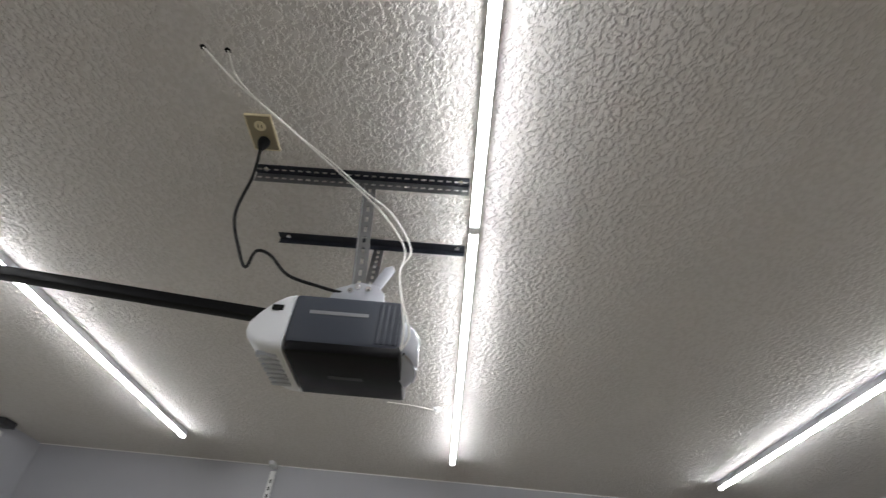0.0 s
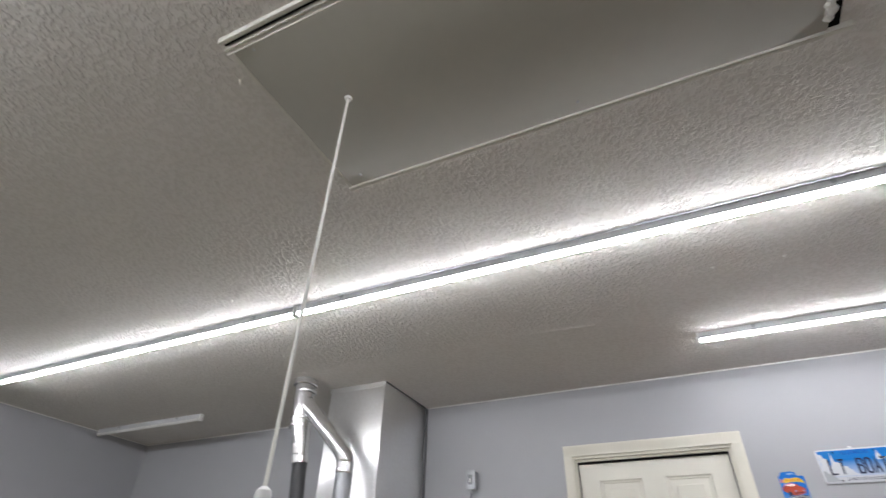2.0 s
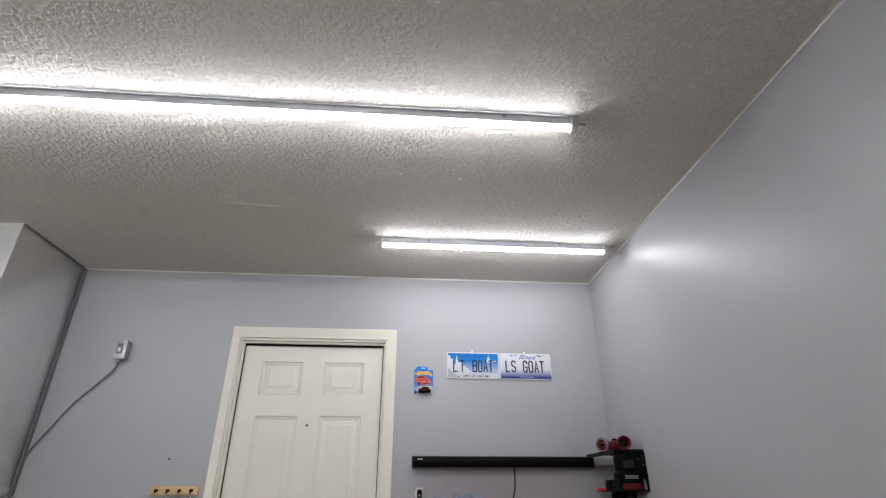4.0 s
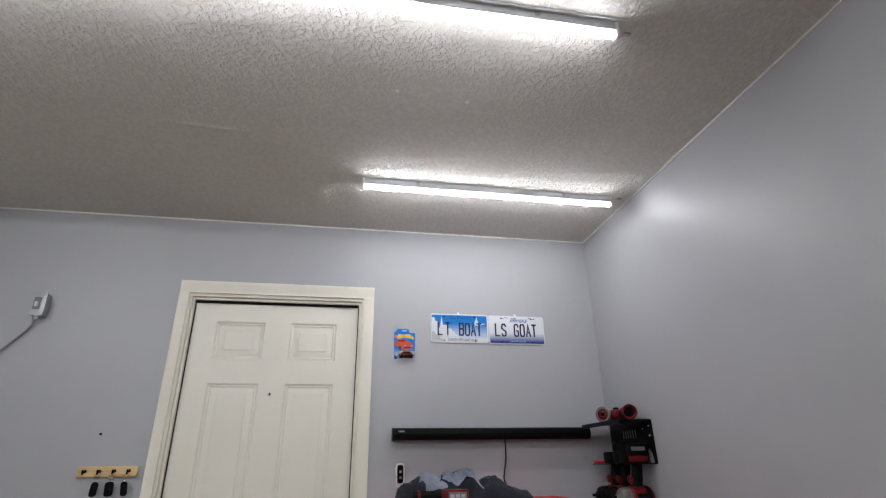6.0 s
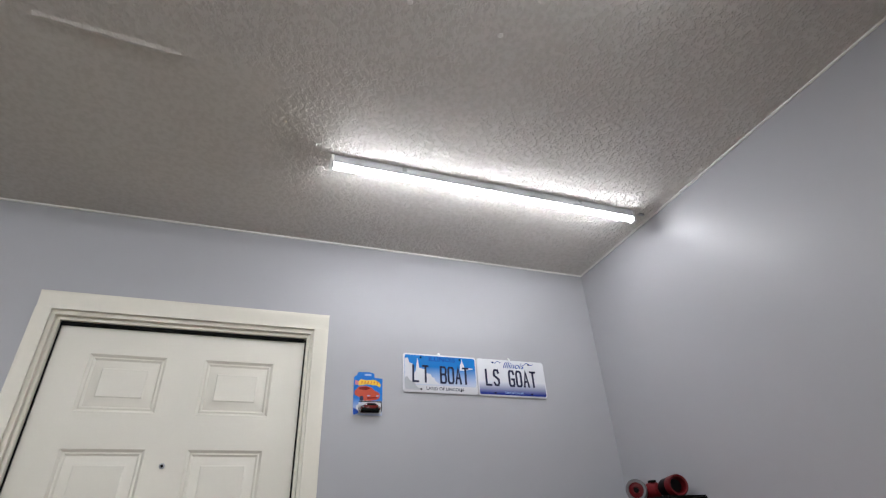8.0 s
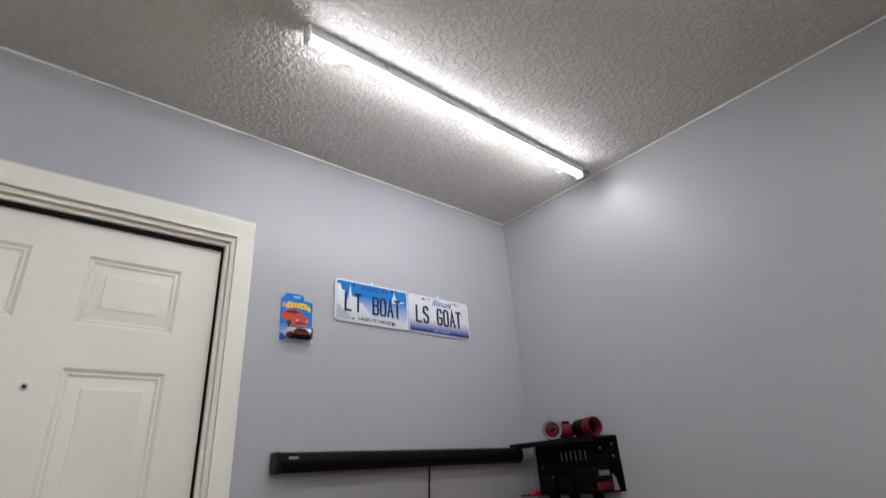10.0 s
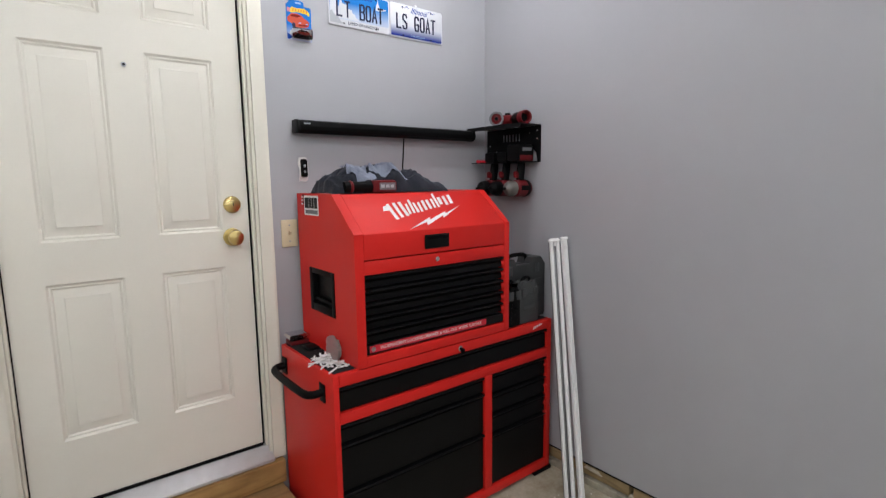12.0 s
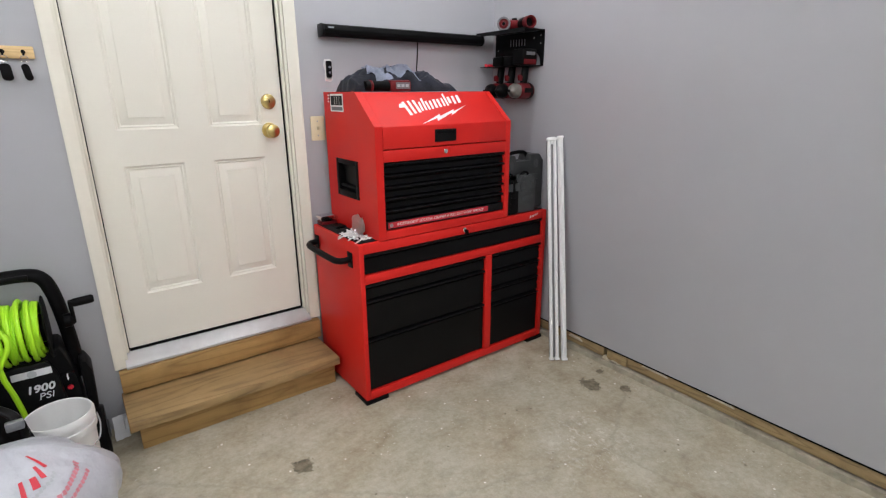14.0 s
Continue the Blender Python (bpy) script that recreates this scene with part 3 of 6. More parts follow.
def door_leaf():
    """Six raised panels, each with a groove and a lifted field, in one pressed-steel skin."""
    yf, yb = 0.044, 0.086
    xs = [-2.081, -1.962, -1.733, -1.613, -1.385, -1.269]
    zs = [0.338, 0.572, 1.128, 1.272, 1.925, 2.035, 2.222, 2.318]
    b = bmesh.new()
    grid = [[b.verts.new((x, yf, z)) for x in xs] for z in zs]
    panels = []
    for j in range(len(zs) - 1):
        for i in range(len(xs) - 1):
            f = b.faces.new((grid[j][i], grid[j][i + 1], grid[j + 1][i + 1], grid[j + 1][i]))
            if i in (1, 3) and j in (1, 3, 5):
                panels.append(f)
    bmesh.ops.recalc_face_normals(b, faces=b.faces)
    if b.faces[0].normal.y > 0:
        bmesh.ops.reverse_faces(b, faces=b.faces)
    for f in panels:
        for inset, depth in ((0.008, 0.0070), (0.005, -0.0018), (0.006, 0.0045), (0.026, -0.0062), (0.004, -0.0038)):
            bmesh.ops.inset_region(b, faces=[f], thickness=inset, depth=0.0, use_even_offset=True)
            for v in f.verts:
                v.co.y += depth
    edge = [e for e in b.edges if len(e.link_faces) == 1]
    ext = bmesh.ops.extrude_edge_only(b, edges=edge)
    for v in ext["geom"]:
        if isinstance(v, bmesh.types.BMVert):
            v.co.y = yb
    bmesh.ops.contextual_create(b, geom=[e for e in b.edges if len(e.link_faces) == 1])
    return b


door = thing("door_1", -1.672, 0.06, 0.338, "closed cream six-panel house door with brass lock", "door", kind="structure")
part("door_leaf", door_leaf(), M_DOOR, door)
knob = part("door_knob", turned([(0.0, 0.0), (0.034, 0.0), (0.036, 0.004), (0.034, 0.009), (0.014, 0.012), (0.0125, 0.030), (0.018, 0.034), (0.028, 0.042), (0.0305, 0.052), (0.028, 0.062), (0.020, 0.068), (0.0, 0.070)], (-1.352, 0.0435, 1.246), (0, -1, 0), 32), M_BRASS, door, "polished brass knob")
part("knob_button", turned([(0.0, 0.0), (0.008, 0.0), (0.007, 0.004), (0.0, 0.005)], (-1.352, -0.026, 1.246), (0, -1, 0), 16), M_BRASS, knob)
lock = part("deadbolt", turned([(0.0, 0.0), (0.033, 0.0), (0.034, 0.006), (0.030, 0.016), (0.020, 0.020), (0.0, 0.021)], (-1.346, 0.0435, 1.376), (0, -1, 0), 32), M_BRASS, door, "round brass deadbolt")
part("key_slot", box(-1.3475, -1.3445, 0.0195, 0.023, 1.370, 1.382), M_BLACKGAP, lock)
peep = part("peephole", turned([(0.0, 0.0), (0.0085, 0.0), (0.0085, 0.003), (0.006, 0.004), (0.0, 0.003)], (-1.676, 0.0435, 1.876), (0, -1, 0), 18), M_STEEL, door, "small steel peephole")
part("lens", turned([(0.0, 0.0), (0.005, 0.0), (0.0, 0.002)], (-1.676, 0.0400, 1.876), (0, -1, 0), 14), M_BLACKGAP, peep)

# ---- wooden step ----
st = thing("wooden_step", -1.67, -0.14, 0, "worn treated-wood doorstep with one tread", "step")
part("tread", box(-2.133, -1.228, -0.290, -0.0065, 0.122, 0.162, 0.005), M_TREAD, st, "scuffed grey-brown tread")
part("riser", box(-2.100, -1.236, -0.236, -0.198, 0.0, 0.1215, 0.002), M_STEP, st)
part("kickboard", box(-2.126, -1.216, -0.040, -0.001, 0.170, 0.269, 0.003), M_STEP, st)
part("carriage", box(-2.098, -2.06, -0.1975, -0.004, 0.0, 0.1215), M_STEP, st)
part("carriage", box(-1.276, -1.238, -0.1975, -0.004, 0.0, 0.1215), M_STEP, st)
# added board, dark brown to paint the shadow in the gap under the kickboard
part("step_gap_shade", box(-2.12, -1.222, -0.006, -0.0015, 0.02, 0.1695), M_BROWN, st)

# ---- lamps on the ceiling ----
def tube_lamp(x0, x1, y, label, lit=True):
    """A strip lamp: channel against the ceiling, rounded diffuser below, two end caps."""
    t = thing("tube_lamp", (x0 + x1) / 2, y, CEIL - 0.036, label, "tube lamp", "tube lamps on the ceiling")
    part("channel", prism([(y - 0.0120, CEIL - 0.001), (y + 0.0120, CEIL - 0.001), (y + 0.0138, CEIL - 0.0325), (y + 0.0125, CEIL - 0.0335), (y - 0.0125, CEIL - 0.0335), (y - 0.0138, CEIL - 0.0325)], "x", x0 + 0.006, x1 - 0.006), M_TUBEBODY, t, "grey aluminium channel")
    prof = [(y + 0.0132 * math.sin(a), CEIL - 0.0345 - 0.0150 * math.cos(a)) for a in [radians(-91 + 13 * k) for k in range(15)]]
    part("diffuser", prism(prof, "x", x0 + 0.012, x1 - 0.012), M_GLOW if lit else M_UNLIT, t, "glowing white diffuser" if lit else "unlit white diffuser")
    for a in (x0, x1 - 0.012):
        part("end_cap", box(a, a + 0.0115, y - 0.0150, y + 0.0150, CEIL - 0.0525, CEIL - 0.001, 0.003), M_WHITE, t)
    for a in (x0 + 0.25, x1 - 0.25):
        part("clip", box(a - 0.008, a + 0.008, y - 0.0135, y + 0.0135, CEIL - 0.020, CEIL - 0.001, 0.001), M_STEEL, t)
    return t


LONG = "long white tube lamp, lit, screwed to the ceiling"
tube_lamp(-1.300, -0.100, -0.536, "short white tube lamp, lit, beside the east wall")
tube_lamp(-2.958, -0.590, -1.527, LONG)
tube_lamp(-5.300, -2.966, -1.527, LONG)
tube_lamp(-2.970, -0.610, -3.260, LONG)
tube_lamp(-5.300, -2.982, -3.260, LONG)
tube_lamp(-2.900, -0.560, -5.060, LONG)
tube_lamp(-5.250, -2.908, -5.060, LONG)
tube_lamp(-5.800, -4.657, -0.496, "short white tube lamp, switched off", False)
for x0, x1, y in ((-5.28, -0.575, -1.551),):
    pts = [(x0 + (x1 - x0) * k / 14, y + 0.0025 * math.sin(k * 1.3), CEIL - 0.005) for k in range(15)]
    solo("lamp_cord", hosed(pts, 0.0025, 6), M_STEEL, "thin grey lamp cord clipped along the tube", "cord", base=(x0, y, CEIL))

# ---- attic hatch ----
HX0, HX1, HY0, HY1 = -2.262, -0.888, -2.706, -2.125
ha = thing("attic_hatch", (HX0 + HX1) / 2, (HY0 + HY1) / 2, CEIL, "smooth painted attic hatch panel with trim, closed", "attic hatch")
part("panel", box(HX0 + 0.008, HX1 - 0.03, HY0 + 0.012, HY1 - 0.004, CEIL - 0.009, CEIL - 0.001, 0.002), M_HATCH, ha)
# the ceiling has no opening here; black strips paint the gaps' shade
part("hatch_gap_shade", box(HX0, HX1 - 0.03, HY0 + 0.006, HY0 + 0.0115, CEIL - 0.004, CEIL - 0.0005), M_BLACKGAP, ha, "black strip for the shade in an open gap")
part("hatch_gap_shade", box(HX1 - 0.0295, HX1 - 0.006, HY0, HY1, CEIL - 0.004, CEIL - 0.0005), M_BLACKGAP, ha, "black strip for the shade in an open gap")
for y0, y1 in ((HY0 + 0.0125, HY0 + 0.036), (HY1 - 0.012, HY1 + 0.012)):
    part("trim_strip", prism([(y0, CEIL - 0.0005), (y1, CEIL - 0.0005), (y1 - 0.004, CEIL - 0.012), ((y0 + y1) / 2 + 0.003, CEIL - 0.018), ((y0 + y1) / 2 - 0.003, CEIL - 0.012), (y0 + 0.003, CEIL - 0.017)], "x", HX0 - 0.004, HX1 - 0.03 if y0 < -2.5 else HX1 + 0.02), M_CEILTRIM, ha)
part("trim_strip", prism([(HX0 - 0.006, CEIL - 0.0005), (HX0 + 0.010, CEIL - 0.0005), (HX0 + 0.007, CEIL - 0.0105), (HX0 - 0.002, CEIL - 0.0105)], "y", HY0 + 0.012, HY1 - 0.0065), M_CEILTRIM, ha)
part("trim_strip", prism([(HY0 - 0.010, CEIL - 0.0005), (HY0 + 0.0055, CEIL - 0.0005), (HY0 + 0.004, CEIL - 0.010), (HY0 - 0.006, CEIL - 0.012)], "x", HX0 - 0.004, HX1 - 0.03), M_CEILTRIM, ha)
for k in range(5):
    lump = bmesh.new()
    bmesh.ops.create_icosphere(lump, subdivisions=2, radius=0.011 + 0.003 * (k % 2))
    for v in lump.verts:
        v.co *= 1 + 0.35 * noise.noise(v.co * 90 + Vector((k * 3.1, 0, 0)))
    lump.transform(Matrix.Translation((HX1 - 0.034 + 0.004 * (k % 2), HY1 - 0.045 - 0.018 * k, CEIL - 0.008)))
    part("foam_lump", lump, M_CAULK, ha, "crumbling white foam in the gap")
for x, y in ((-2.2, -2.66), (-2.2, -2.17), (-1.5, -2.66), (-1.5, -2.17), (-1.0, -2.66)):
    part("screw", turned([(0.0, 0.0), (0.005, 0.0), (0.004, 0.002), (0.0, 0.003)], (x, y, CEIL - 0.009), (0, 0, -1), 10), M_STEEL, ha)
pc = thing("pull_cord", -2.07, -2.44, 1.72, "white pull cord with a round knob hanging from the hatch", "pull cord")
part("cord", hosed([(-2.066, -2.437, CEIL - 0.009), (-2.068, -2.437, 2.4), (-2.07, -2.438, 2.1), (-2.07, -2.44, 1.755)], 0.0037, 8), M_CORDWHITE, pc)
part("eyelet", turned([(0.0, 0.0), (0.011, 0.0), (0.009, 0.006), (0.0, 0.007)], (-2.066, -2.437, CEIL - 0.009), (0, 0, -1), 14), M_WHITE, pc)
part("knob", turned([(0.0, 0.0), (0.005, 0.001), (0.0115, 0.008), (0.0142, 0.0165), (0.0122, 0.026), (0.005, 0.032), (0.0, 0.033)], (-2.07, -2.44, 1.724), (0, 0, 1), 22), M_WHITE, pc)
part("cord_end", hosed([(-2.07, -2.44, 1.726), (-2.067, -2.442, 1.717), (-2.069, -2.438, 1.708)], 0.003, 6), M_CORDWHITE, pc)

# small marks on the ceiling
rd = bmesh.new()
for k in range(8):
    x0 = -2.05 + k * 0.04
    prism([(-0.853 + k * 0.003, CEIL), (-0.835 + k * 0.003, CEIL), (-0.842 + k * 0.003, CEIL - 0.0030)], "x", x0, x0 + 0.0405, bm=rd)
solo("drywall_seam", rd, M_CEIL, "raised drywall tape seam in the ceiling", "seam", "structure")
for x, y in ((-1.20, -1.14), (-0.95, -1.12), (-2.52, -1.05), (-3.4, -1.1), (-1.9, -3.9)):
    solo("ceiling_screw", turned([(0.0, 0.0), (0.008, 0.0), (0.006, 0.003), (0.0, 0.004)], (x, y, CEIL), (0, 0, -1), 10), M_CAULK, "painted screw head proud of the ceiling", "screw", base=(x, y, CEIL))
hk = thing("ceiling_hook", -4.486, -3.367, CEIL, "small white ceiling hook beside the tube lamp", "hook")
part("base", turned([(0.0, 0.0), (0.022, 0.0), (0.02, 0.012), (0.012, 0.018), (0.0, 0.02)], (-4.486, -3.367, CEIL - 0.0005), (0, 0, -1), 18), M_WHITE, hk)
part("wire", hosed([(-4.49, -3.38, CEIL - 0.014), (-4.47, -3.5, CEIL - 0.006), (-4.46, -3.64, CEIL - 0.003)], 0.003, 6), M_CORDWHITE, hk)
for x, y in ((-0.055, -0.536), (-0.545, -1.505), (-0.565, -3.26)):
    solo("cord_clip", box(x - 0.012, x + 0.012, y - 0.006, y + 0.006, CEIL - 0.009, CEIL - 0.001, 0.002), M_STEEL, "small metal cord clip on the ceiling", "clip", base=(x, y, CEIL))

# ---- garage door opener ----
OX0, OX1, OY0, OY1, OZ0, OZ1 = -3.035, -2.802, -3.668, -3.412, 2.158, 2.304
op = thing("garage_door_opener", -2.92, -3.56, OZ0, "slate and white garage door opener hung from the ceiling", "door opener")
part("housing", box(OX0, OX1, OY0, OY1, OZ0 + 0.02, OZ1, 0.012), M_OPENER, op)
part("bottom_cover", box(OX0 + 0.004, OX1 - 0.003, OY0 + 0.004, OY1 + 0.006, OZ0, OZ0 + 0.034, 0.010), M_BLACK, op, "glossy black bottom cover")
capb = bmesh.new()
sect = []
for k in range(9):
    a = k / 8
    y = OY0 + 0.001 - 0.098 * a
    pinch = 1 - 0.66 * a ** 2.4
    ring = rounded(-2.9185 - 0.119 * (1 - 0.25 * a ** 2), -2.9185 + 0.119 * (1 - 0.25 * a ** 2), 2.230 - 0.071 * pinch - 0.004 * a, 2.230 + 0.0745 * (1 - 0.80 * a ** 1.5), 0.018, 4)
    sect.append([capb.verts.new((x, y, z)) for x, z in ring])
for lo, hi in zip(sect, sect[1:]):
    for i in range(len(lo)):
        capb.faces.new((lo[i], lo[(i + 1) % len(lo)], hi[(i + 1) % len(lo)], hi[i]))
capb.faces.new(sect[0])
capb.faces.new(sect[-1])
cap = part("front_cap", capb, M_OPENERWHITE, op, "pale grey rounded front cap")
for k in range(7):
    x = -2.99 + 0.024 * k
    part("vent_slot", box(x, x + 0.013, OY0 - 0.060, OY0 - 0.014, 2.1555, 2.1655), M_PLATEGREY, cap)
part("cap_button", box(-2.8035, -2.7985, OY0 - 0.045, OY0 - 0.018, 2.254, 2.268, 0.002), M_BLACK, cap)
lens = turned([(0.0, 0.034), (0.04, 0.031), (0.07, 0.023), (0.086, 0.010), (0.090, -0.002)], (0, 0, 0), (0, 1, 0), 24)
lens.transform(Matrix.Translation((-2.9185, OY1 + 0.002, 2.226)) @ Matrix.Diagonal((1.2, 1.0, 0.74, 1)))
part("light_lens", lens, M_ZINC, op, "ribbed translucent lamp lens")
for k in range(4):
    z = 2.185 + 0.026 * k
    part("lens_rib", hosed([(-2.83, OY1 + 0.010, z), (-2.87, OY1 + 0.025, z), (-2.9185, OY1 + 0.033, z), (-2.97, OY1 + 0.025, z)], 0.0035, 6), M_CHROME, op)
part("name_bar", box(OX1 - 0.001, OX1 + 0.0012, -3.625, -3.49, 2.252, 2.261), M_STEEL, op, "plain silver name bar")
part("name_bar", box(-2.93, -2.915, -3.58, -3.50, OZ0 - 0.0012, OZ0 + 0.001), M_CASEGREY, op, "plain silver name bar")
part("rail", prism([(OY0 - 0.05, 2.286), (OY0 - 0.05, 2.314), (SOUTH + 0.06, 2.553), (SOUTH + 0.06, 2.525)], "x", -2.938, -2.902, 0.003), M_BLACK, op, "black steel drive rail")
part("rail_bracket", box(-2.96, -2.88, SOUTH + 0.002, SOUTH + 0.07, 2.508, 2.573, 0.003), M_STEEL, op)
part("top_bracket", prism([(-3.635, 2.304), (-3.470, 2.304), (-3.478, 2.372), (-3.500, 2.396), (-3.545, 2.402), (-3.600, 2.380)], "x", -2.885, -2.878, 0.002), M_ZINC, op, "white folded top bracket")
part("top_bracket", box(-2.960, -2.886, -3.628, -3.476, 2.304, 2.312, 0.002), M_ZINC, op, "white folded top bracket")
part("bracket_arm", prism([(-3.530, 2.375), (-3.505, 2.362), (-3.462, 2.452), (-3.470, 2.470), (-3.492, 2.462)], "x", -2.893, -2.886, 0.002), M_ZINC, op, "white bracket arm")
for y_, z_ in ((-3.565, 2.372), (-3.548, 2.384), (-3.520, 2.380)):
    part("bolt", turned([(0, 0), (0.008, 0), (0.008, 0.005), (0.004, 0.006), (0.004, 0.011), (0, 0.012)], (-2.8779, y_, z_), (1, 0, 0), 6), M_CHROME, op)
for k in range(4):
    y_ = OY1 - 0.012 - 0.013 * k
    part("flute", box(OX1 - 0.004, OX1 + 0.0022, y_ - 0.0045, y_ + 0.0045, OZ0 + 0.03, OZ1 - 0.012, 0.0018), M_OPENER, op)


def punched(a, b, wide, axis_w, thick_axis, holes):
    """A flat steel strip from a to b with a row of real slots."""
    a, b = Vector(a), Vector(b)
    wv, tv = Vector(axis_w) * wide / 2, Vector(thick_axis) * 0.0012
    d = b - a
    out = bmesh.new()

    def slab(p, q, c0, c1):
        vs = []
        for base in (a + d * p, a + d * q):
            for c in (c0, c1):
                for s in (-1, 1):
                    vs.append(out.verts.new(base + wv * c + tv * s))
        idx = ((0, 1, 3, 2), (4, 6, 7, 5), (0, 4, 5, 1), (2, 3, 7, 6), (0, 2, 6, 4), (1, 5, 7, 3))
        for f in idx:
            out.faces.new([vs[i] for i in f])

    slab(0, 1, -1, -0.24)
    slab(0, 1, 0.24, 1)
    step = 1 / holes
    for k in range(holes + 1):
        slab(max(0, k * step - step * 0.22), min(1, k * step + step * 0.22), -0.24, 0.24)
    return out


for x in (-2.825, -3.125):
    if x > -3:
        # one angle in two tones: the ceiling flange has its shade in the colour
        part("ceiling_angle", punched((x, -3.915, CEIL - 0.002), (x, -3.285, CEIL - 0.002), 0.034, (1, 0, 0), (0, 0, 1), 26), M_ANGLEDARK, op, "slotted steel angle")
        part("ceiling_angle", punched((x - 0.017, -3.915, CEIL - 0.019), (x - 0.017, -3.285, CEIL - 0.019), 0.034, (0, 0, 1), (1, 0, 0), 26), M_ANGLE, op, "slotted steel angle")
    else:
        part("ceiling_angle", prism([(x - 0.017, CEIL - 0.001), (x + 0.017, CEIL - 0.001), (x + 0.017, CEIL - 0.003), (x - 0.0145, CEIL - 0.003), (x - 0.0145, CEIL - 0.020), (x - 0.017, CEIL - 0.020)], "y", -3.915, -3.285), M_ANGLEDARK, op, "dark steel angle")
    part("bolt", turned([(0, 0), (0.009, 0), (0.009, 0.006), (0, 0.007)], (x + 0.006, -3.31, CEIL - 0.004), (0, 0, -1), 6), M_CHROME, op)
    part("bolt", turned([(0, 0), (0.009, 0), (0.009, 0.006), (0, 0.007)], (x + 0.006, -3.88, CEIL - 0.004), (0, 0, -1), 6), M_CHROME, op)
part("strut", punched((-2.845, -3.573, CEIL - 0.02), (-2.905, -3.545, 2.322), 0.034, (0, 1, 0), (1, 0, 0), 12), M_ANGLE, op, "slotted steel strut")
part("strut", punched((-2.845, -3.589, CEIL - 0.02), (-2.905, -3.561, 2.322), 0.03, (1, 0, 0), (0, 1, 0), 12), M_ANGLE, op, "slotted steel strut")
part("strut", punched((-3.142, -3.573, CEIL - 0.02), (-2.945, -3.535, 2.332), 0.034, (0, 1, 0), (1, 0, 0), 12), M_ANGLE, op, "slotted steel strut")
ol = thing("ceiling_outlet", -2.69, -3.858, CEIL, "ivory ceiling outlet with a black plug", "power outlet")
part("cover", prism(rounded(-2.747, -2.632, -3.893, -3.823, 0.004, 3), "z", CEIL - 0.007, CEIL - 0.0005, 0.0015), M_ALMOND, ol)
for x0, x1, y0, y1 in ((-2.7485, -2.7455, -3.8945, -3.8215), (-2.6335, -2.6305, -3.8945, -3.8215), (-2.7455, -2.6335, -3.8945, -3.8915), (-2.7455, -2.6335, -3.8245, -3.8215)):
    part("cover_edge", box(x0, x1, y0, y1, CEIL - 0.008, CEIL - 0.0005), M_IVORY, ol, "pale cover edge")
part("socket", turned([(0, 0), (0.016, 0), (0.016, 0.002), (0, 0.002)], (-2.665, -3.858, CEIL - 0.007), (0, 0, -1), 18), M_IVORY, ol)
part("socket_slot", box(-2.670, -2.660, -3.864, -3.862, CEIL - 0.0098, CEIL - 0.0085), M_BLACKGAP, ol)
part("socket_slot", box(-2.670, -2.660, -3.854, -3.852, CEIL - 0.0098, CEIL - 0.0085), M_BLACKGAP, ol)
part("plug", turned([(0, 0), (0.016, 0), (0.017, 0.012), (0.011, 0.028), (0.006, 0.04), (0, 0.04)], (-2.715, -3.858, CEIL - 0.007), (0, 0, -1), 14), M_PLASTIC, ol, "black plug")
pw = [(-2.715, -3.858, CEIL - 0.046), (-2.78, -3.885, 2.66), (-2.83, -3.915, 2.56), (-2.845, -3.87, 2.45), (-2.845, -3.835, 2.398), (-2.85, -3.828, 2.455), (-2.855, -3.79, 2.45), (-2.86, -3.73, 2.395), (-2.87, -3.65, 2.375), (-2.885, -3.575, 2.37), (-2.90, -3.53, 2.40), (-2.92, -3.48, 2.36), (-2.92, -3.46, 2.297)]
part("power_cord", hosed(pw, 0.0045, 8), M_CORDBLACK, ol, "black power cord running to the opener")
wr = thing("opener_wires", -2.45, -3.91, CEIL, "pair of thin white wires drooping from ceiling holes", "wire")
for dx, start, sag in ((0.0, (-2.449, -3.941, CEIL), 0.0), (0.012, (-2.454, -3.882, CEIL), 0.016)):
    pts = [start, (-2.525 + dx, -3.868 + sag * 0.4, 2.714), (-2.60 - dx * 0.5, -3.778, 2.690), (-2.70, -3.665 + dx, 2.656), (-2.78, -3.575 + dx, 2.63), (-2.795, -3.50 + sag, 2.56 + dx), (-2.80, -3.435 + sag, 2.46), (-2.80, -3.437, 2.38 + dx), (-2.80 + dx, -3.42, 2.30), (-2.80, -3.405 + dx, 2.22), (-2.815, -3.41, 2.18)]
    part("wire", hosed(pts, 0.0025, 6), M_CORDWHITE, wr)
    part("hole", turned([(0, 0), (0.008, 0), (0.006, 0.001), (0, 0.001)], (start[0], start[1], CEIL - 0.0004), (0, 0, -1), 12), M_BLACKGAP, wr)

# ---- things at the far west end ----
sd = thing("wall_standard", WEST + 0.02, -4.52, 1.9, "white slotted shelf standard on the west wall", "shelf standard")
part("channel", box(WEST + 0.0005, WEST + 0.022, -4.61, -4.57, 1.6, CEIL - 0.05, 0.002), M_WHITE, sd)
for k in range(20):
    part("slot", box(WEST + 0.021, WEST + 0.0232, -4.596, -4.584, 1.66 + k * 0.05, 1.685 + k * 0.05), M_BLACKGAP, sd)
part("top_bracket", box(WEST + 0.0005, WEST + 0.12, -4.61, -4.57, CEIL - 0.03, CEIL - 0.002, 0.003), M_WHITE, sd)
gt = thing("track_bracket", -5.36, SOUTH + 0.04, 2.66, "dark metal bracket at the garage door corner", "bracket")
part("plate", box(-5.43, -5.30, SOUTH + 0.001, SOUTH + 0.09, 2.70, CEIL - 0.002, 0.004), M_PIPEDARK, gt)
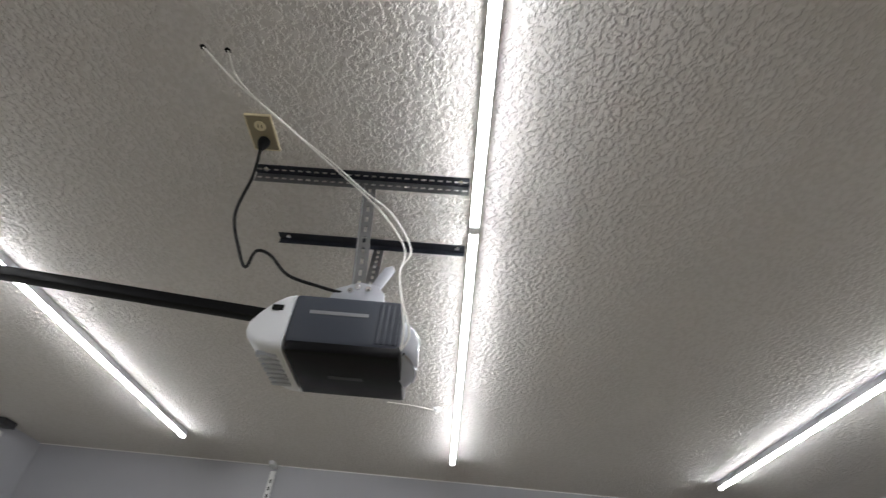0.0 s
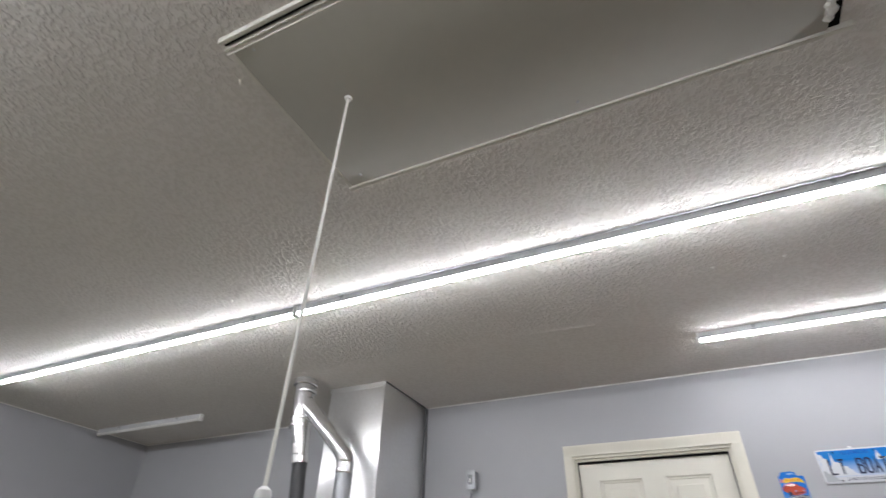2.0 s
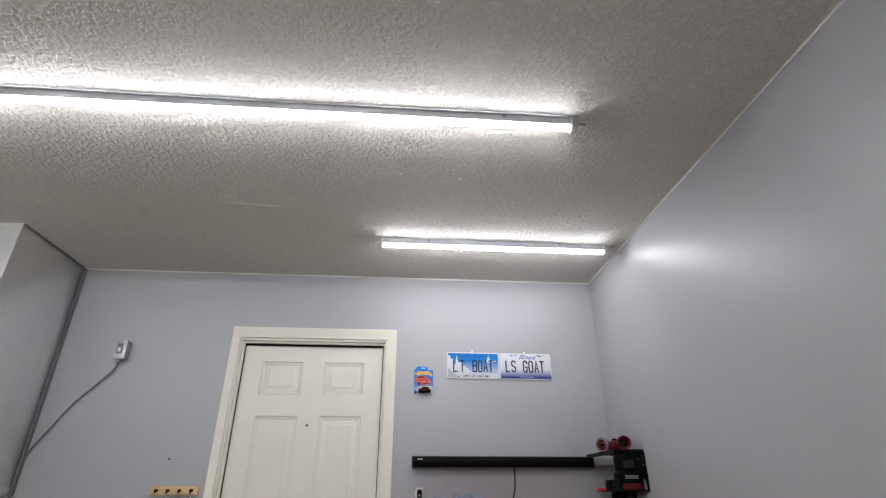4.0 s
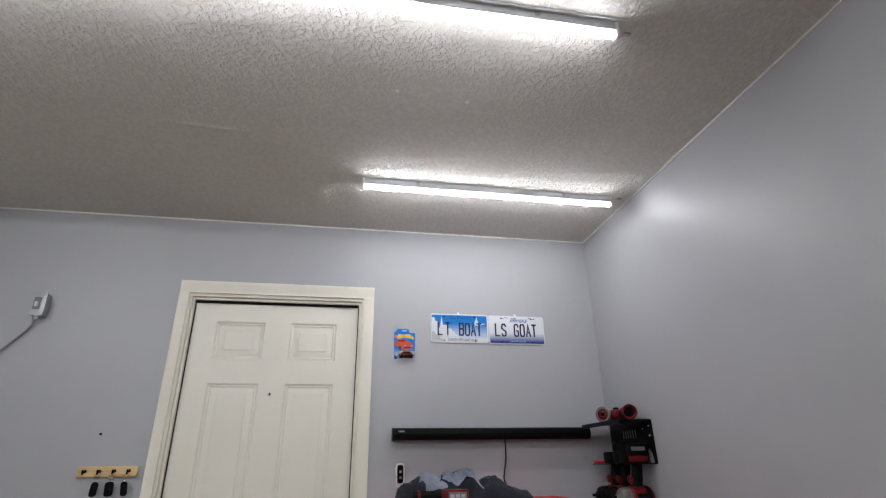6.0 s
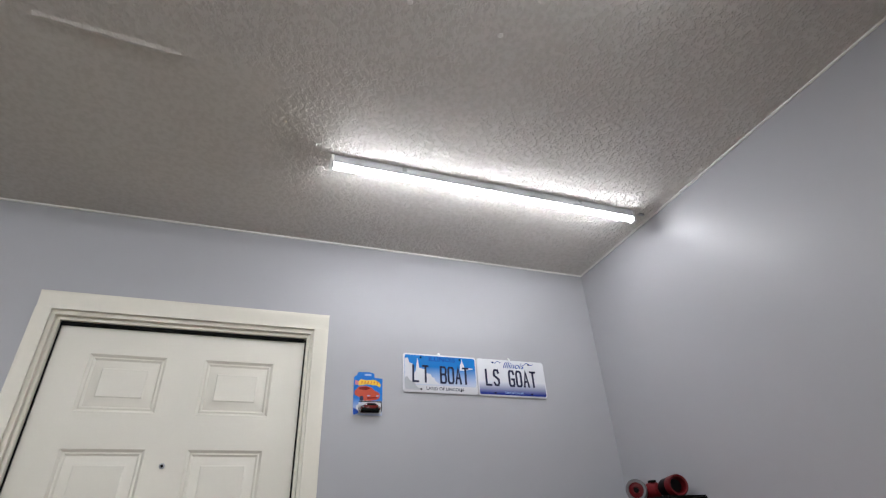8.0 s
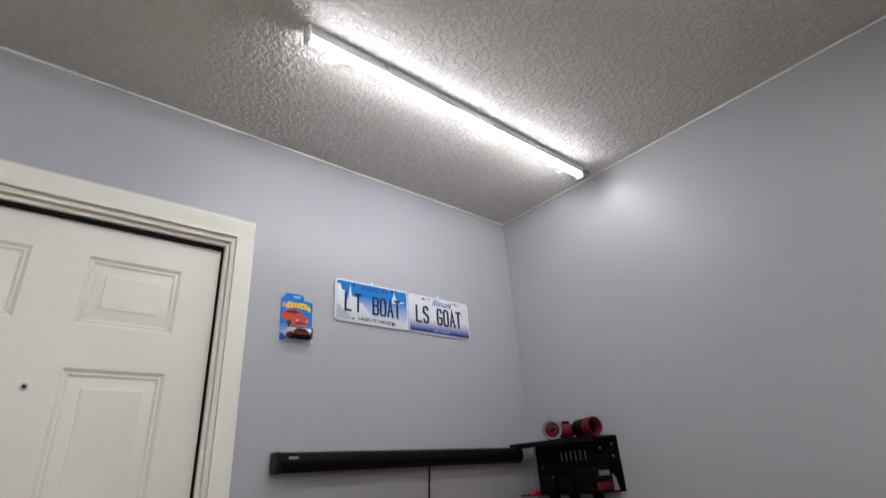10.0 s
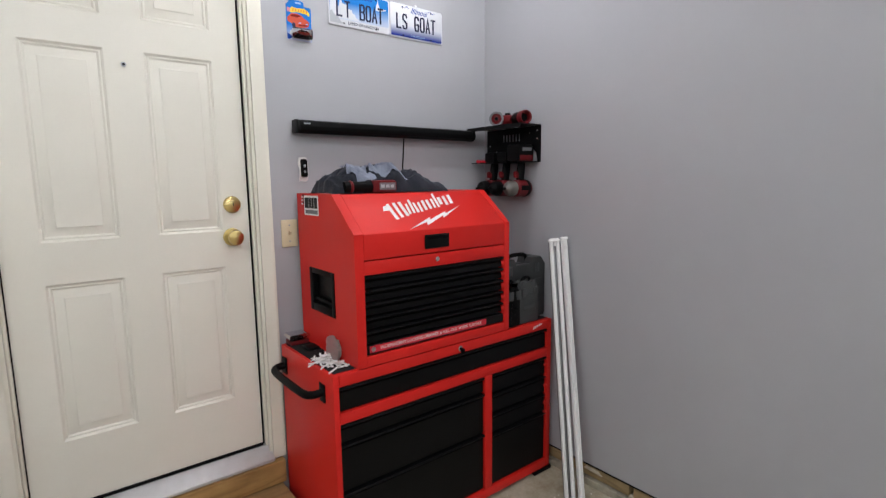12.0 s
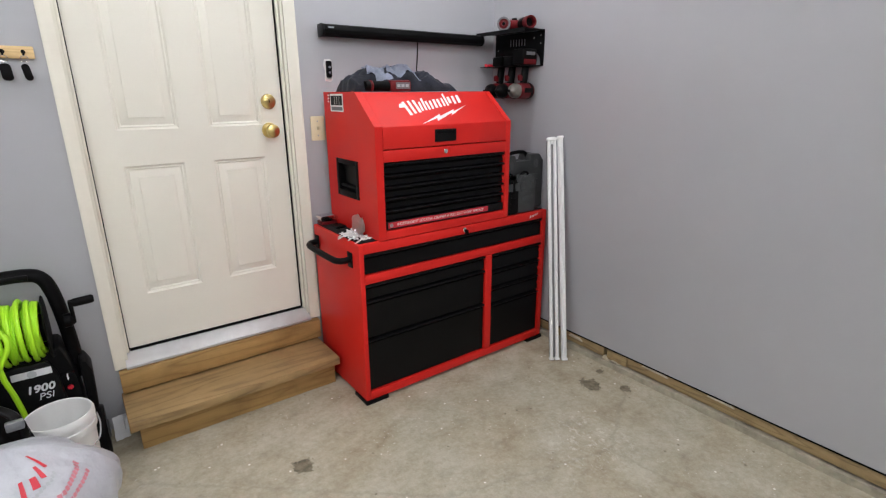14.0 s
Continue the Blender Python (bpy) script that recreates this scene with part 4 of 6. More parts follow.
solo("door_jamb_trim", box(GX0 - 0.1, GX0 + 0.02, SOUTH + 0.001, SOUTH + 0.02, 0.0, 2.68, 0.003), M_GARAGE, "white wooden trim beside the garage door", "trim", "structure")

# ---- furnace ducts ----
du = thing("sheet_metal_duct", -3.26, -0.28, 1.53, "tall galvanised sheet-metal duct rising to the ceiling", "duct")
part("trunk", box(-3.457, -3.056, -0.560, -0.014, 1.53, CEIL - 0.006, 0.004), M_GALV, du)
part("seam_flange", box(-3.46, -3.053, -0.564, -0.560, CEIL - 0.03, CEIL - 0.001), M_GALV, du)
part("drive_cleat", box(-3.0565, -3.0525, -0.562, -0.003, 1.545, 1.57), M_GALV, du)
part("dark_edge_strip", box(-3.0555, -3.044, -0.024, -0.001, 1.53, CEIL - 0.008, 0.002), M_CORDGREY, du, "dark grey strip along the duct edge")
part("dark_edge_strip", box(-3.0555, -3.050, -0.556, -0.025, CEIL - 0.009, CEIL - 0.001), M_CORDGREY, du, "dark grey strip along the duct edge")
part("corner_seam", box(-3.066, -3.0535, -0.566, -0.5595, 1.53, CEIL - 0.03, 0.002), M_GALV, du)
fu = thing("furnace", -3.3, -0.4, 0, "grey furnace cabinet standing under the duct", "furnace")
part("cabinet", box(-3.62, -3.05, -0.84, -0.003, 0.0, 1.529, 0.006), M_FURNACE, fu)
part("front_panel", box(-3.60, -3.07, -0.85, -0.8405, 0.05, 1.5, 0.004), M_FURNACE, fu)
pp = bmesh.new()
bmesh.ops.create_grid(pp, x_segments=14, y_segments=10, size=0.5)
for v in pp.verts:
    n = noise.noise(Vector((v.co.x * 5, v.co.y * 5, 3.0)))
    v.co = Vector((-3.25 + v.co.x * 0.26, -0.70 + v.co.y * 0.20, 1.565 + 0.035 * n + 0.03 * (v.co.x + 0.5)))
bmesh.ops.solidify(pp, geom=list(pp.faces), thickness=0.004)
low = min(v.co.z for v in pp.verts)
for v in pp.verts:
    v.co.z -= low - 1.5295
solo("crumpled_paper", pp, M_PAPER, "crumpled beige kraft paper lying on the furnace", "paper", base=(-3.25, -0.7, 1.53))
vp = thing("vent_pipe", -3.50, -0.75, 1.53, "galvanised flue pipe with a slanting branch", "vent pipe")
part("collar", turned([(0.068, 0), (0.072, 0.004), (0.072, 0.035), (0.066, 0.04), (0.0, 0.04)], (-3.508, -0.755, CEIL - 0.0405), (0, 0, 1), 28), M_PIPE, vp)
part("main_pipe", rod((-3.508, -0.755, CEIL - 0.03), (-3.494, -0.752, 2.47), 0.060, 0.058, 28), M_PIPE, vp, "bright galvanised pipe")
for z in (2.67, 2.505, 2.462):
    part("crimp_ring", turned([(0.058, -0.012), (0.0625, -0.008), (0.064, 0.0), (0.0625, 0.008), (0.058, 0.012)], (-3.497, -0.753, z), (0, 0, 1), 28), M_PIPE, vp)
part("reducer", rod((-3.494, -0.752, 2.47), (-3.470, -0.75, 2.36), 0.058, 0.048, 28), M_PIPE, vp)
part("elbow", hosed([(-3.470, -0.75, 2.37), (-3.462, -0.75, 2.31), (-3.452, -0.75, 2.25)], 0.047, 22), M_PIPE, vp)
part("crimp_ring", turned([(0.046, -0.008), (0.051, 0.0), (0.046, 0.008)], (-3.462, -0.75, 2.30), (0.15, 0, 1), 24), M_PIPE, vp)
part("dark_flue", hosed([(-3.452, -0.75, 2.255), (-3.425, -0.75, 2.0), (-3.40, -0.75, 1.80), (-3.385, -0.75, 1.531)], 0.039, 22), M_PIPEDARK, vp, "dark lower flue pipe")
part("white_band", turned([(0.039, -0.012), (0.041, -0.010), (0.041, 0.010), (0.039, 0.012)], (-3.392, -0.75, 1.70), (-0.12, 0, 1), 22), M_WHITE, vp)
part("branch", rod((-3.478, -0.752, 2.60), (-3.152, -0.75, 2.275), 0.046, 0.044, 24), M_PIPE, vp, "slanting galvanised branch")
part("branch_elbow", hosed([(-3.172, -0.75, 2.295), (-3.150, -0.75, 2.262), (-3.142, -0.75, 2.225), (-3.142, -0.75, 2.185)], 0.047, 22), M_PIPE, vp)
for z in (2.24, 2.185):
    part("crimp_ring", turned([(0.045, -0.006), (0.049, 0.0), (0.045, 0.006)], (-3.142, -0.75, z), (0, 0, 1), 24), M_PIPE, vp)
part("lower_branch", rod((-3.142, -0.75, 2.185), (-3.142, -0.75, 1.531), 0.044, 0.044, 24), M_STEEL, vp, "duller grey lower pipe")
bc = thing("bar_clamp", -3.455, -0.75, 1.531, "dark brown bar clamp leaning against the flue", "clamp")
part("bar", box(-3.487, -3.467, -0.765, -0.735, 1.531, 1.93, 0.003), M_BROWN, bc)
part("jaw", prism([(-3.535, 1.925), (-3.457, 1.90), (-3.457, 1.945), (-3.52, 1.945)], "y", -0.765, -0.735, 0.003), M_BLACK, bc)
part("jaw", box(-3.55, -3.465, -0.768, -0.732, 1.80, 1.83, 0.003), M_BLACK, bc)

# ---- metal switch box and its cable ----
sb = thing("switch_box", -2.71, -0.03, 2.205, "grey steel switch box on the north wall with a cable", "switch box")
part("box", box(-2.739, -2.683, -0.048, -0.001, 2.205, 2.305, 0.004), M_STEEL, sb)
part("cover", box(-2.742, -2.680, -0.051, -0.0485, 2.201, 2.309, 0.001), M_STEEL, sb)
part("toggle", box(-2.717, -2.706, -0.062, -0.051, 2.24, 2.262, 0.002), M_WHITE, sb)
part("switch_plate", box(-2.727, -2.697, -0.0525, -0.0508, 2.228, 2.285, 0.0005), M_CORDGREY, sb)
part("gland", rod((-2.715, -0.025, 2.206), (-2.715, -0.025, 2.188), 0.011), M_STEEL, sb)
part("cable", hosed([(-2.715, -0.025, 2.19), (-2.73, -0.02, 2.15), (-2.80, -0.012, 2.07), (-2.89, -0.010, 1.97), (-2.97, -0.010, 1.84), (-3.03, -0.010, 1.74), (-3.052, -0.012, 1.68)], 0.0048, 8), M_CORDGREY, sb, "dark grey cable")

# ---- key rack ----
kr = thing("key_rack", -2.29, -0.01, 1.536, "small pine key rack with four dark hooks", "key rack")
part("board", prism(rounded(-2.399, -2.168, 1.532, 1.573, 0.003, 2), "y", -0.014, -0.001, 0.002), M_PINE, kr)
for k in range(4):
    x = -2.368 + k * 0.0565
    hk_ = part("hook", hosed([(x, -0.014, 1.554), (x, -0.028, 1.552), (x, -0.034, 1.543), (x, -0.036, 1.554), (x, -0.036, 1.560)], 0.0032, 8), M_PLASTIC, kr, "dark cup hook")
    part("rosette", turned([(0, 0), (0.007, 0), (0.006, 0.002), (0, 0.003)], (x, -0.014, 1.554), (0, -1, 0), 12), M_PLASTIC, hk_)
for k, (tilt, wide) in enumerate(((4, 0.013), (-3, 0.016), (-8, 0.012))):
    x = -2.368 + (k + 1) * 0.0565
    ky = thing("car_key", x, -0.034, 1.45, "black car key fob hanging from a hook", "key", "keys on the rack")
    part("ring", hosed([(x + 0.011 * math.cos(a), -0.036, 1.530 + 0.011 * math.sin(a)) for a in [2 * math.pi * i / 12 for i in range(13)]], 0.0012, 6), M_CHROME, ky)
    fob = prism(rounded(-wide, wide, -0.028, 0.028, 0.0115, 5), "y", -0.006, 0.006, 0.002)
    fob.transform(Matrix.Translation((x, -0.034, 1.486)) @ pose(0, 0, 0, 0, tilt, 0))
    part("fob", fob, M_PLASTIC, ky)
    blade = box(-0.0035, 0.0035, -0.0012, 0.0012, -0.068, -0.027)
    blade.transform(Matrix.Translation((x, -0.034, 1.486)) @ pose(0, 0, 0, 0, tilt, 0))
    part("blade", blade, M_STEEL, ky, "steel key blade")
solo("nail", turned([(0, 0), (0.005, 0), (0.005, 0.004), (0, 0.005)], (-2.345, 0.0, 1.701), (0, -1, 0), 10), M_BLACKGAP, "small dark nail head in the wall", "nail", base=(-2.345, 0, 1.701))

# ---- number plates ----
def licence_plate(x0, x1, z0, z1, label):
    t = thing("licence_plate", (x0 + x1) / 2, -0.005, z0, label, "licence plate", "plates on the wall")
    part("rim", prism(rounded(x0, x1, z0, z1, 0.012), "y", -0.0065, -0.0025, 0.001), M_PLATEWHITE, t)
    return t


STROKES = {
    "L": [[(0, 1), (0, 0), (1, 0)]],
    "T": [[(0, 1), (1, 1)], [(0.5, 1), (0.5, 0)]],
    "B": [[(0, 0), (0, 1), (0.8, 1), (1, 0.88), (1, 0.64), (0.8, 0.53), (0, 0.53)], [(0.8, 0.53), (1, 0.42), (1, 0.12), (0.8, 0), (0, 0)]],
    "O": [[(0.2, 0), (0, 0.12), (0, 0.88), (0.2, 1), (0.8, 1), (1, 0.88), (1, 0.12), (0.8, 0), (0.2, 0)]],
    "A": [[(0, 0), (0.5, 1), (1, 0)], [(0.2, 0.33), (0.8, 0.33)]],
    "S": [[(1, 0.82), (0.8, 1), (0.2, 1), (0, 0.86), (0, 0.64), (1, 0.38), (1, 0.14), (0.8, 0), (0.2, 0), (0, 0.17)]],
    "G": [[(1, 0.80), (0.8, 1), (0.2, 1), (0, 0.88), (0, 0.12), (0.2, 0), (0.8, 0), (1, 0.14), (1, 0.45), (0.55, 0.45)]],
}


def embossed(letter, x, zc, parent):
    """A pressed plate character: narrow, of even square-ended strokes, centred at x, zc."""
    w, h, r = 0.0205, 0.062, 0.0036
    b = bmesh.new()
    for line in STROKES[letter]:
        closed = line[0] == line[-1]
        pts = [Vector((x + (u - 0.5) * w, zc + (v - 0.5) * h)) for u, v in (line[:-1] if closed else line)]
        n = len(pts)
        ring = []
        for i, p in enumerate(pts):
            d0 = (p - pts[i - 1]).normalized() if closed or i else (pts[1] - p).normalized()
            d1 = (pts[(i + 1) % n] - p).normalized() if closed or i < n - 1 else d0
            side = Vector((-(d0 + d1).y, (d0 + d1).x)).normalized()
            side *= r / max(0.45, side.dot(Vector((-d1.y, d1.x))))
            if not closed and i in (0, n - 1):
                p = p + d1 * r * (0.8 if i else -0.8)
            ring.append([b.verts.new((q.x, y, q.y)) for y in (-0.0094, -0.0066) for q in (p + side, p - side)])
        for i in range(n if closed else n - 1):
            f, g = ring[i], ring[(i + 1) % n]
            for k, m in ((0, 1), (1, 3), (3, 2), (2, 0)):
                b.faces.new((f[k], f[m], g[m], g[k]))
        if not closed:
            for f in (ring[0], ring[-1]):
                b.faces.new((f[0], f[1], f[3], f[2]))
    part("character", b, M_NAVY, parent)


p1 = licence_plate(-0.912, -0.6045, 2.131, 2.283, "white and sky-blue number plate reading LT BOAT")
part("blue_field", prism(rounded(-0.905, -0.611, 2.160, 2.277, 0.008), "y", -0.0072, -0.0066), M_SKYFADE, p1)
part("skyline", prism([(-0.904, 2.163), (-0.904, 2.262), (-0.892, 2.264), (-0.886, 2.245), (-0.872, 2.24), (-0.866, 2.205), (-0.860, 2.215), (-0.856, 2.250), (-0.853, 2.266), (-0.850, 2.250), (-0.846, 2.225), (-0.825, 2.222), (-0.82, 2.206), (-0.80, 2.204), (-0.796, 2.192), (-0.785, 2.188), (-0.782, 2.178), (-0.76, 2.163)], "y", -0.0076, -0.0073), M_PLATEWHITE, p1)
part("portrait", prism([(-0.904, 2.14), (-0.905, 2.185), (-0.895, 2.19), (-0.885, 2.175), (-0.868, 2.168), (-0.855, 2.15), (-0.835, 2.14)], "y", -0.0079, -0.0066), M_PLATEGREY, p1)
part("dome", prism([(-0.678, 2.225), (-0.676, 2.246), (-0.670, 2.256), (-0.667, 2.272), (-0.664, 2.256), (-0.658, 2.246), (-0.657, 2.236), (-0.622, 2.236), (-0.622, 2.233), (-0.657, 2.225)], "y", -0.0076, -0.0073), M_PLATEWHITE, p1)
for ch_, u in zip("LTBOAT", (0.051, 0.0905, 0.1637, 0.1950, 0.2263, 0.2575)):
    embossed(ch_, -0.912 + u, 2.203, p1)
lettering("ILLINOIS", 0.026, (-0.752, -0.0078, 2.264), M_BLUE, p1, 1.15)
lettering("LAND OF LINCOLN", 0.0185, (-0.742, -0.0075, 2.147), M_NAVY, p1, 0.95)
p2 = licence_plate(-0.6025, -0.295, 2.130, 2.282, "white number plate with blue foot reading LS GOAT")
part("blue_foot", prism(rounded(-0.597, -0.300, 2.136, 2.190, 0.006), "y", -0.0074, -0.0066), M_FOOTFADE, p2)
for ch_, u in zip("LSGOAT", (0.048, 0.0825, 0.1510, 0.1840, 0.2170, 0.2495)):
    embossed(ch_, -0.6025 + u, 2.205, p2)
lettering("Illinois", 0.036, (-0.440, -0.0075, 2.259), M_BLUE, p2, 1.05, lean=0.45)
for s_ in (-1, 1):
    part("flourish", hosed([(-0.440 + s_ * 0.055, -0.0074, 2.268), (-0.440 + s_ * 0.068, -0.0074, 2.274), (-0.440 + s_ * 0.082, -0.0074, 2.266), (-0.440 + s_ * 0.096, -0.0074, 2.270)], 0.0013, 5), M_BLUE, p2)
lettering("Land of Lincoln", 0.0135, (-0.445, -0.0083, 2.146), M_PALEBLUE, p2, 1.0)
for t, x0 in ((p1, -0.912), (p2, -0.6025)):
    for dx, dz in ((0.072, 0.137), (0.236, 0.137), (0.072, 0.012), (0.236, 0.012)):
        part("bolt_hole", turned([(0, 0), (0.0042, 0), (0, 0.0006)], (x0 + dx, -0.0077, 2.131 + dz), (0, -1, 0), 10), M_BLACKGAP, t)
    part("pin", turned([(0, 0), (0.007, 0), (0.005, 0.004), (0, 0.005)], (x0 + 0.15, -0.0005, 2.287), (0, -1, 0), 12), M_WHITE, t)

# ---- toy car on its card ----
ty = thing("toy_car_pack", -1.042, -0.01, 2.04, "blue blister card with a small red toy car", "toy car")
part("card", prism([(-1.097, 2.04), (-0.990, 2.04), (-0.990, 2.176), (-1.020, 2.178), (-1.022, 2.194), (-1.040, 2.198), (-1.082, 2.197), (-1.088, 2.184), (-1.097, 2.178)], "y", -0.0025, -0.0008), M_CARDFADE, ty, "bright blue printed card, pale at its foot")
part("hang_hole", prism(rounded(-1.058, -1.032, 2.184, 2.191, 0.0033, 3), "y", -0.0032, -0.0026), M_PALEBLUE, ty)
part("flame_print", prism([(-1.078, 2.146), (-1.05, 2.152), (-1.01, 2.149), (-0.999, 2.142), (-0.996, 2.152), (-1.003, 2.162), (-1.02, 2.170), (-1.05, 2.167), (-1.072, 2.170), (-1.083, 2.158)], "y", -0.0032, -0.0026), M_YELLOW, ty, "yellow flame-shaped mark")
part("mark", prism([(-1.094, 2.150), (-1.08, 2.148), (-1.078, 2.162), (-1.092, 2.166)], "y", -0.0032, -0.0026), M_PINK, ty)
for k in range(6):
    x = -1.070 + 0.0115 * k
    part("flame_stroke", prism([(x, 2.153), (x + 0.003, 2.152), (x + 0.005, 2.163), (x + 0.002, 2.164)], "y", -0.0038, -0.0033), M_ORANGE, ty)
part("car_print", prism([(-1.094, 2.124), (-1.092, 2.112), (-1.080, 2.106), (-1.066, 2.101), (-1.064, 2.094), (-1.050, 2.091), (-1.015, 2.096), (-1.002, 2.102), (-0.999, 2.116), (-1.006, 2.124), (-1.020, 2.130), (-1.032, 2.141), (-1.055, 2.146), (-1.078, 2.142), (-1.086, 2.134)], "y", -0.0034, -0.0026), M_ORANGE, ty, "orange picture of a car")
part("print_window", prism([(-1.080, 2.132), (-1.052, 2.130), (-1.034, 2.138), (-1.050, 2.143), (-1.074, 2.140)], "y", -0.0038, -0.0035), M_CARRED, ty)
part("print_wheel", prism(rounded(-1.074, -1.060, 2.090, 2.109, 0.0066, 4), "y", -0.0039, -0.0035), M_NAVY, ty)
part("print_grille", prism([(-1.046, 2.098), (-1.012, 2.101), (-1.008, 2.106), (-1.046, 2.104)], "y", -0.0039, -0.0035), M_CARRED, ty)
for x in (-1.046, -1.014):
    part("print_lamp", prism([(x, 2.108), (x + 0.010, 2.109), (x + 0.011, 2.113), (x, 2.112)], "y", -0.0039, -0.0035), M_PALEBLUE, ty)
part("side_print", prism([(-1.096, 2.042), (-1.088, 2.042), (-1.070, 2.052), (-1.096, 2.066)], "y", -0.0032, -0.0026), M_BLUE, ty)
part("pale_print", prism([(-1.085, 2.046), (-0.993, 2.046), (-0.993, 2.086), (-1.02, 2.092), (-1.06, 2.086), (-1.085, 2.074)], "y", -0.0031, -0.0026), M_PLATEWHITE, ty)
car = part("car_body", prism([(-1.072, 2.054), (-1.003, 2.054), (-1.001, 2.064), (-1.008, 2.069), (-1.020, 2.078), (-1.050, 2.079), (-1.062, 2.070), (-1.073, 2.066)], "y", -0.028, -0.006, 0.003), M_CARRED, ty, "small dark red car body")
for x in (-1.060, -1.015):
    part("wheel", rod((x, -0.0295, 2.056), (x, -0.025, 2.056), 0.0065), M_BLACKGAP, car)
part("underside", box(-1.070, -1.005, -0.0288, -0.007, 2.0505, 2.0595, 0.001), M_BLACKGAP, car)
part("windscreen", prism([(-1.056, 2.070), (-1.016, 2.070), (-1.023, 2.0765), (-1.048, 2.0765)], "y", -0.0287, -0.0281), M_BLACKGAP, car)
for x in (-1.069, -1.012):
    part("headlamp", box(x, x + 0.007, -0.0290, -0.0282, 2.062, 2.0665), M_CHROME, car)
part("blister", box(-1.080, -0.996, -0.033, -0.003, 2.046, 2.086, 0.006), M_CLEAR, ty, "clear plastic blister")

# ---- soundbar ----
so = thing("soundbar", -0.61, -0.04, 1.657, "long black soundbar fixed to the north wall", "soundbar")
part("body", prism([(-0.008, 1.664), (-0.052, 1.662), (-0.068, 1.672), (-0.072, 1.690), (-0.066, 1.710), (-0.052, 1.716), (-0.008, 1.715)], "x", -1.088, -0.142, 0.002), M_PLASTIC, so)
for a, b in ((-1.100, -1.0885), (-0.1415, -0.130)):
    part("end_cap", prism([(-0.008, 1.662), (-0.053, 1.660), (-0.070, 1.671), (-0.074, 1.690), (-0.068, 1.712), (-0.053, 1.718), (-0.008, 1.717)], "x", a, b, 0.003), M_BLACK, so)
part("name_bar", box(-1.072, -1.045, -0.0722, -0.0700, 1.697, 1.703), M_STEEL, so, "tiny silver name bar")
part("wall_mount", box(-0.9, -0.3, -0.009, -0.001, 1.67, 1.70), M_BLACK, so)
part("cable", hosed([(-0.556, -0.03, 1.662), (-0.553, -0.022, 1.62), (-0.555, -0.02, 1.57), (-0.566, -0.03, 1.53), (-0.58, -0.06, 1.49), (-0.585, -0.12, 1.46)], 0.0035, 8), M_CORDBLACK, so, "thin black cable")

# ---- light switch and wall button ----
sw = thing("light_switch", -1.132, -0.003, 1.19, "ivory toggle light switch on the wall", "light switch")
part("plate", prism(rounded(-1.167, -1.097, 1.190, 1.305, 0.005, 3), "y", -0.0065, -0.0008, 0.0018), M_IVORY, sw)
part("toggle", prism([(-0.006, 1.240), (-0.022, 1.253), (-0.020, 1.260), (-0.006, 1.256)], "x", -1.137, -1.127, 0.001), M_IVORY, sw)
for z in (1.214, 1.281):
    part("screw", turned([(0, 0), (0.004, 0), (0.003, 0.0015), (0, 0.002)], (-1.132, -0.0065, z), (0, -1, 0), 10), M_STEEL, sw)
wb = thing("wall_button", -1.055, -0.004, 1.47, "black remote button on a torn white paint patch", "wall button")
part("bare_patch", prism([(-1.077, 1.466), (-1.046, 1.463), (-1.036, 1.472), (-1.034, 1.52), (-1.037, 1.562), (-1.05, 1.567), (-1.074, 1.565), (-1.080, 1.54), (-1.073, 1.51)], "y", -0.0025, -0.0006), M_CAULK, wb, "torn white patch")
part("remote", prism(rounded(-1.069, -1.043, 1.482, 1.558, 0.007, 4), "y", -0.020, -0.003, 0.003), M_PLASTIC, wb)
part("button", turned([(0, 0), (0.006, 0), (0.005, 0.002), (0, 0.0025)], (-1.056, -0.020, 1.530), (0, -1, 0), 14), M_STEEL, wb)
part("button", turned([(0, 0), (0.006, 0), (0.005, 0.002), (0, 0.0025)], (-1.056, -0.020, 1.505), (0, -1, 0), 14), M_CORDGREY, wb)

# ---- rolling tool cabinet ----
CX0, CX1, CY0, CY1, CZ = -1.206, -0.036, -0.516, -0.035, 0.785
tc = thing("tool_cabinet", -0.62, -0.27, 0, "red steel tool cabinet with black drawers on low feet", "tool cabinet")
part("side_panel", box(CX0, CX0 + 0.024, CY0, CY1, 0.018, CZ, 0.003), M_RED, tc)
part("side_panel", box(CX1 - 0.030, CX1, CY0, CY1, 0.018, CZ, 0.003), M_RED, tc)
part("back_panel", box(CX0 + 0.0245, CX1 - 0.0305, CY1 - 0.012, CY1, 0.03, CZ - 0.03), M_RED, tc)
part("top_panel", box(CX0 + 0.0243, CX1 - 0.0303, CY0, CY1, CZ - 0.045, CZ, 0.003), M_RED, tc)
part("top_mat", box(CX0 + 0.014, CX1 - 0.014, CY0 + 0.022, CY1 - 0.012, CZ, CZ + 0.004, 0.0015), M_MAT, tc, "black rubber mat")
part("rail", box(CX0 + 0.0243, CX1 - 0.0303, CY0, CY0 + 0.035, 0.600, 0.642, 0.002), M_RED, tc)
part("bottom_rail", box(CX0 + 0.0243, CX1 - 0.0303, CY0, CY0 + 0.04, 0.018, 0.060, 0.002), M_RED, tc)
part("divider", box(-0.479, -0.436, CY0, CY0 + 0.035, 0.0605, 0.5995, 0.002), M_RED, tc)
# added black sheet behind the drawers, painting the shade of the inside
part("inside_shade", box(CX0 + 0.025, CX1 - 0.031, CY0 + 0.045, CY0 + 0.05, 0.069, 0.739), M_BLACKGAP, tc)


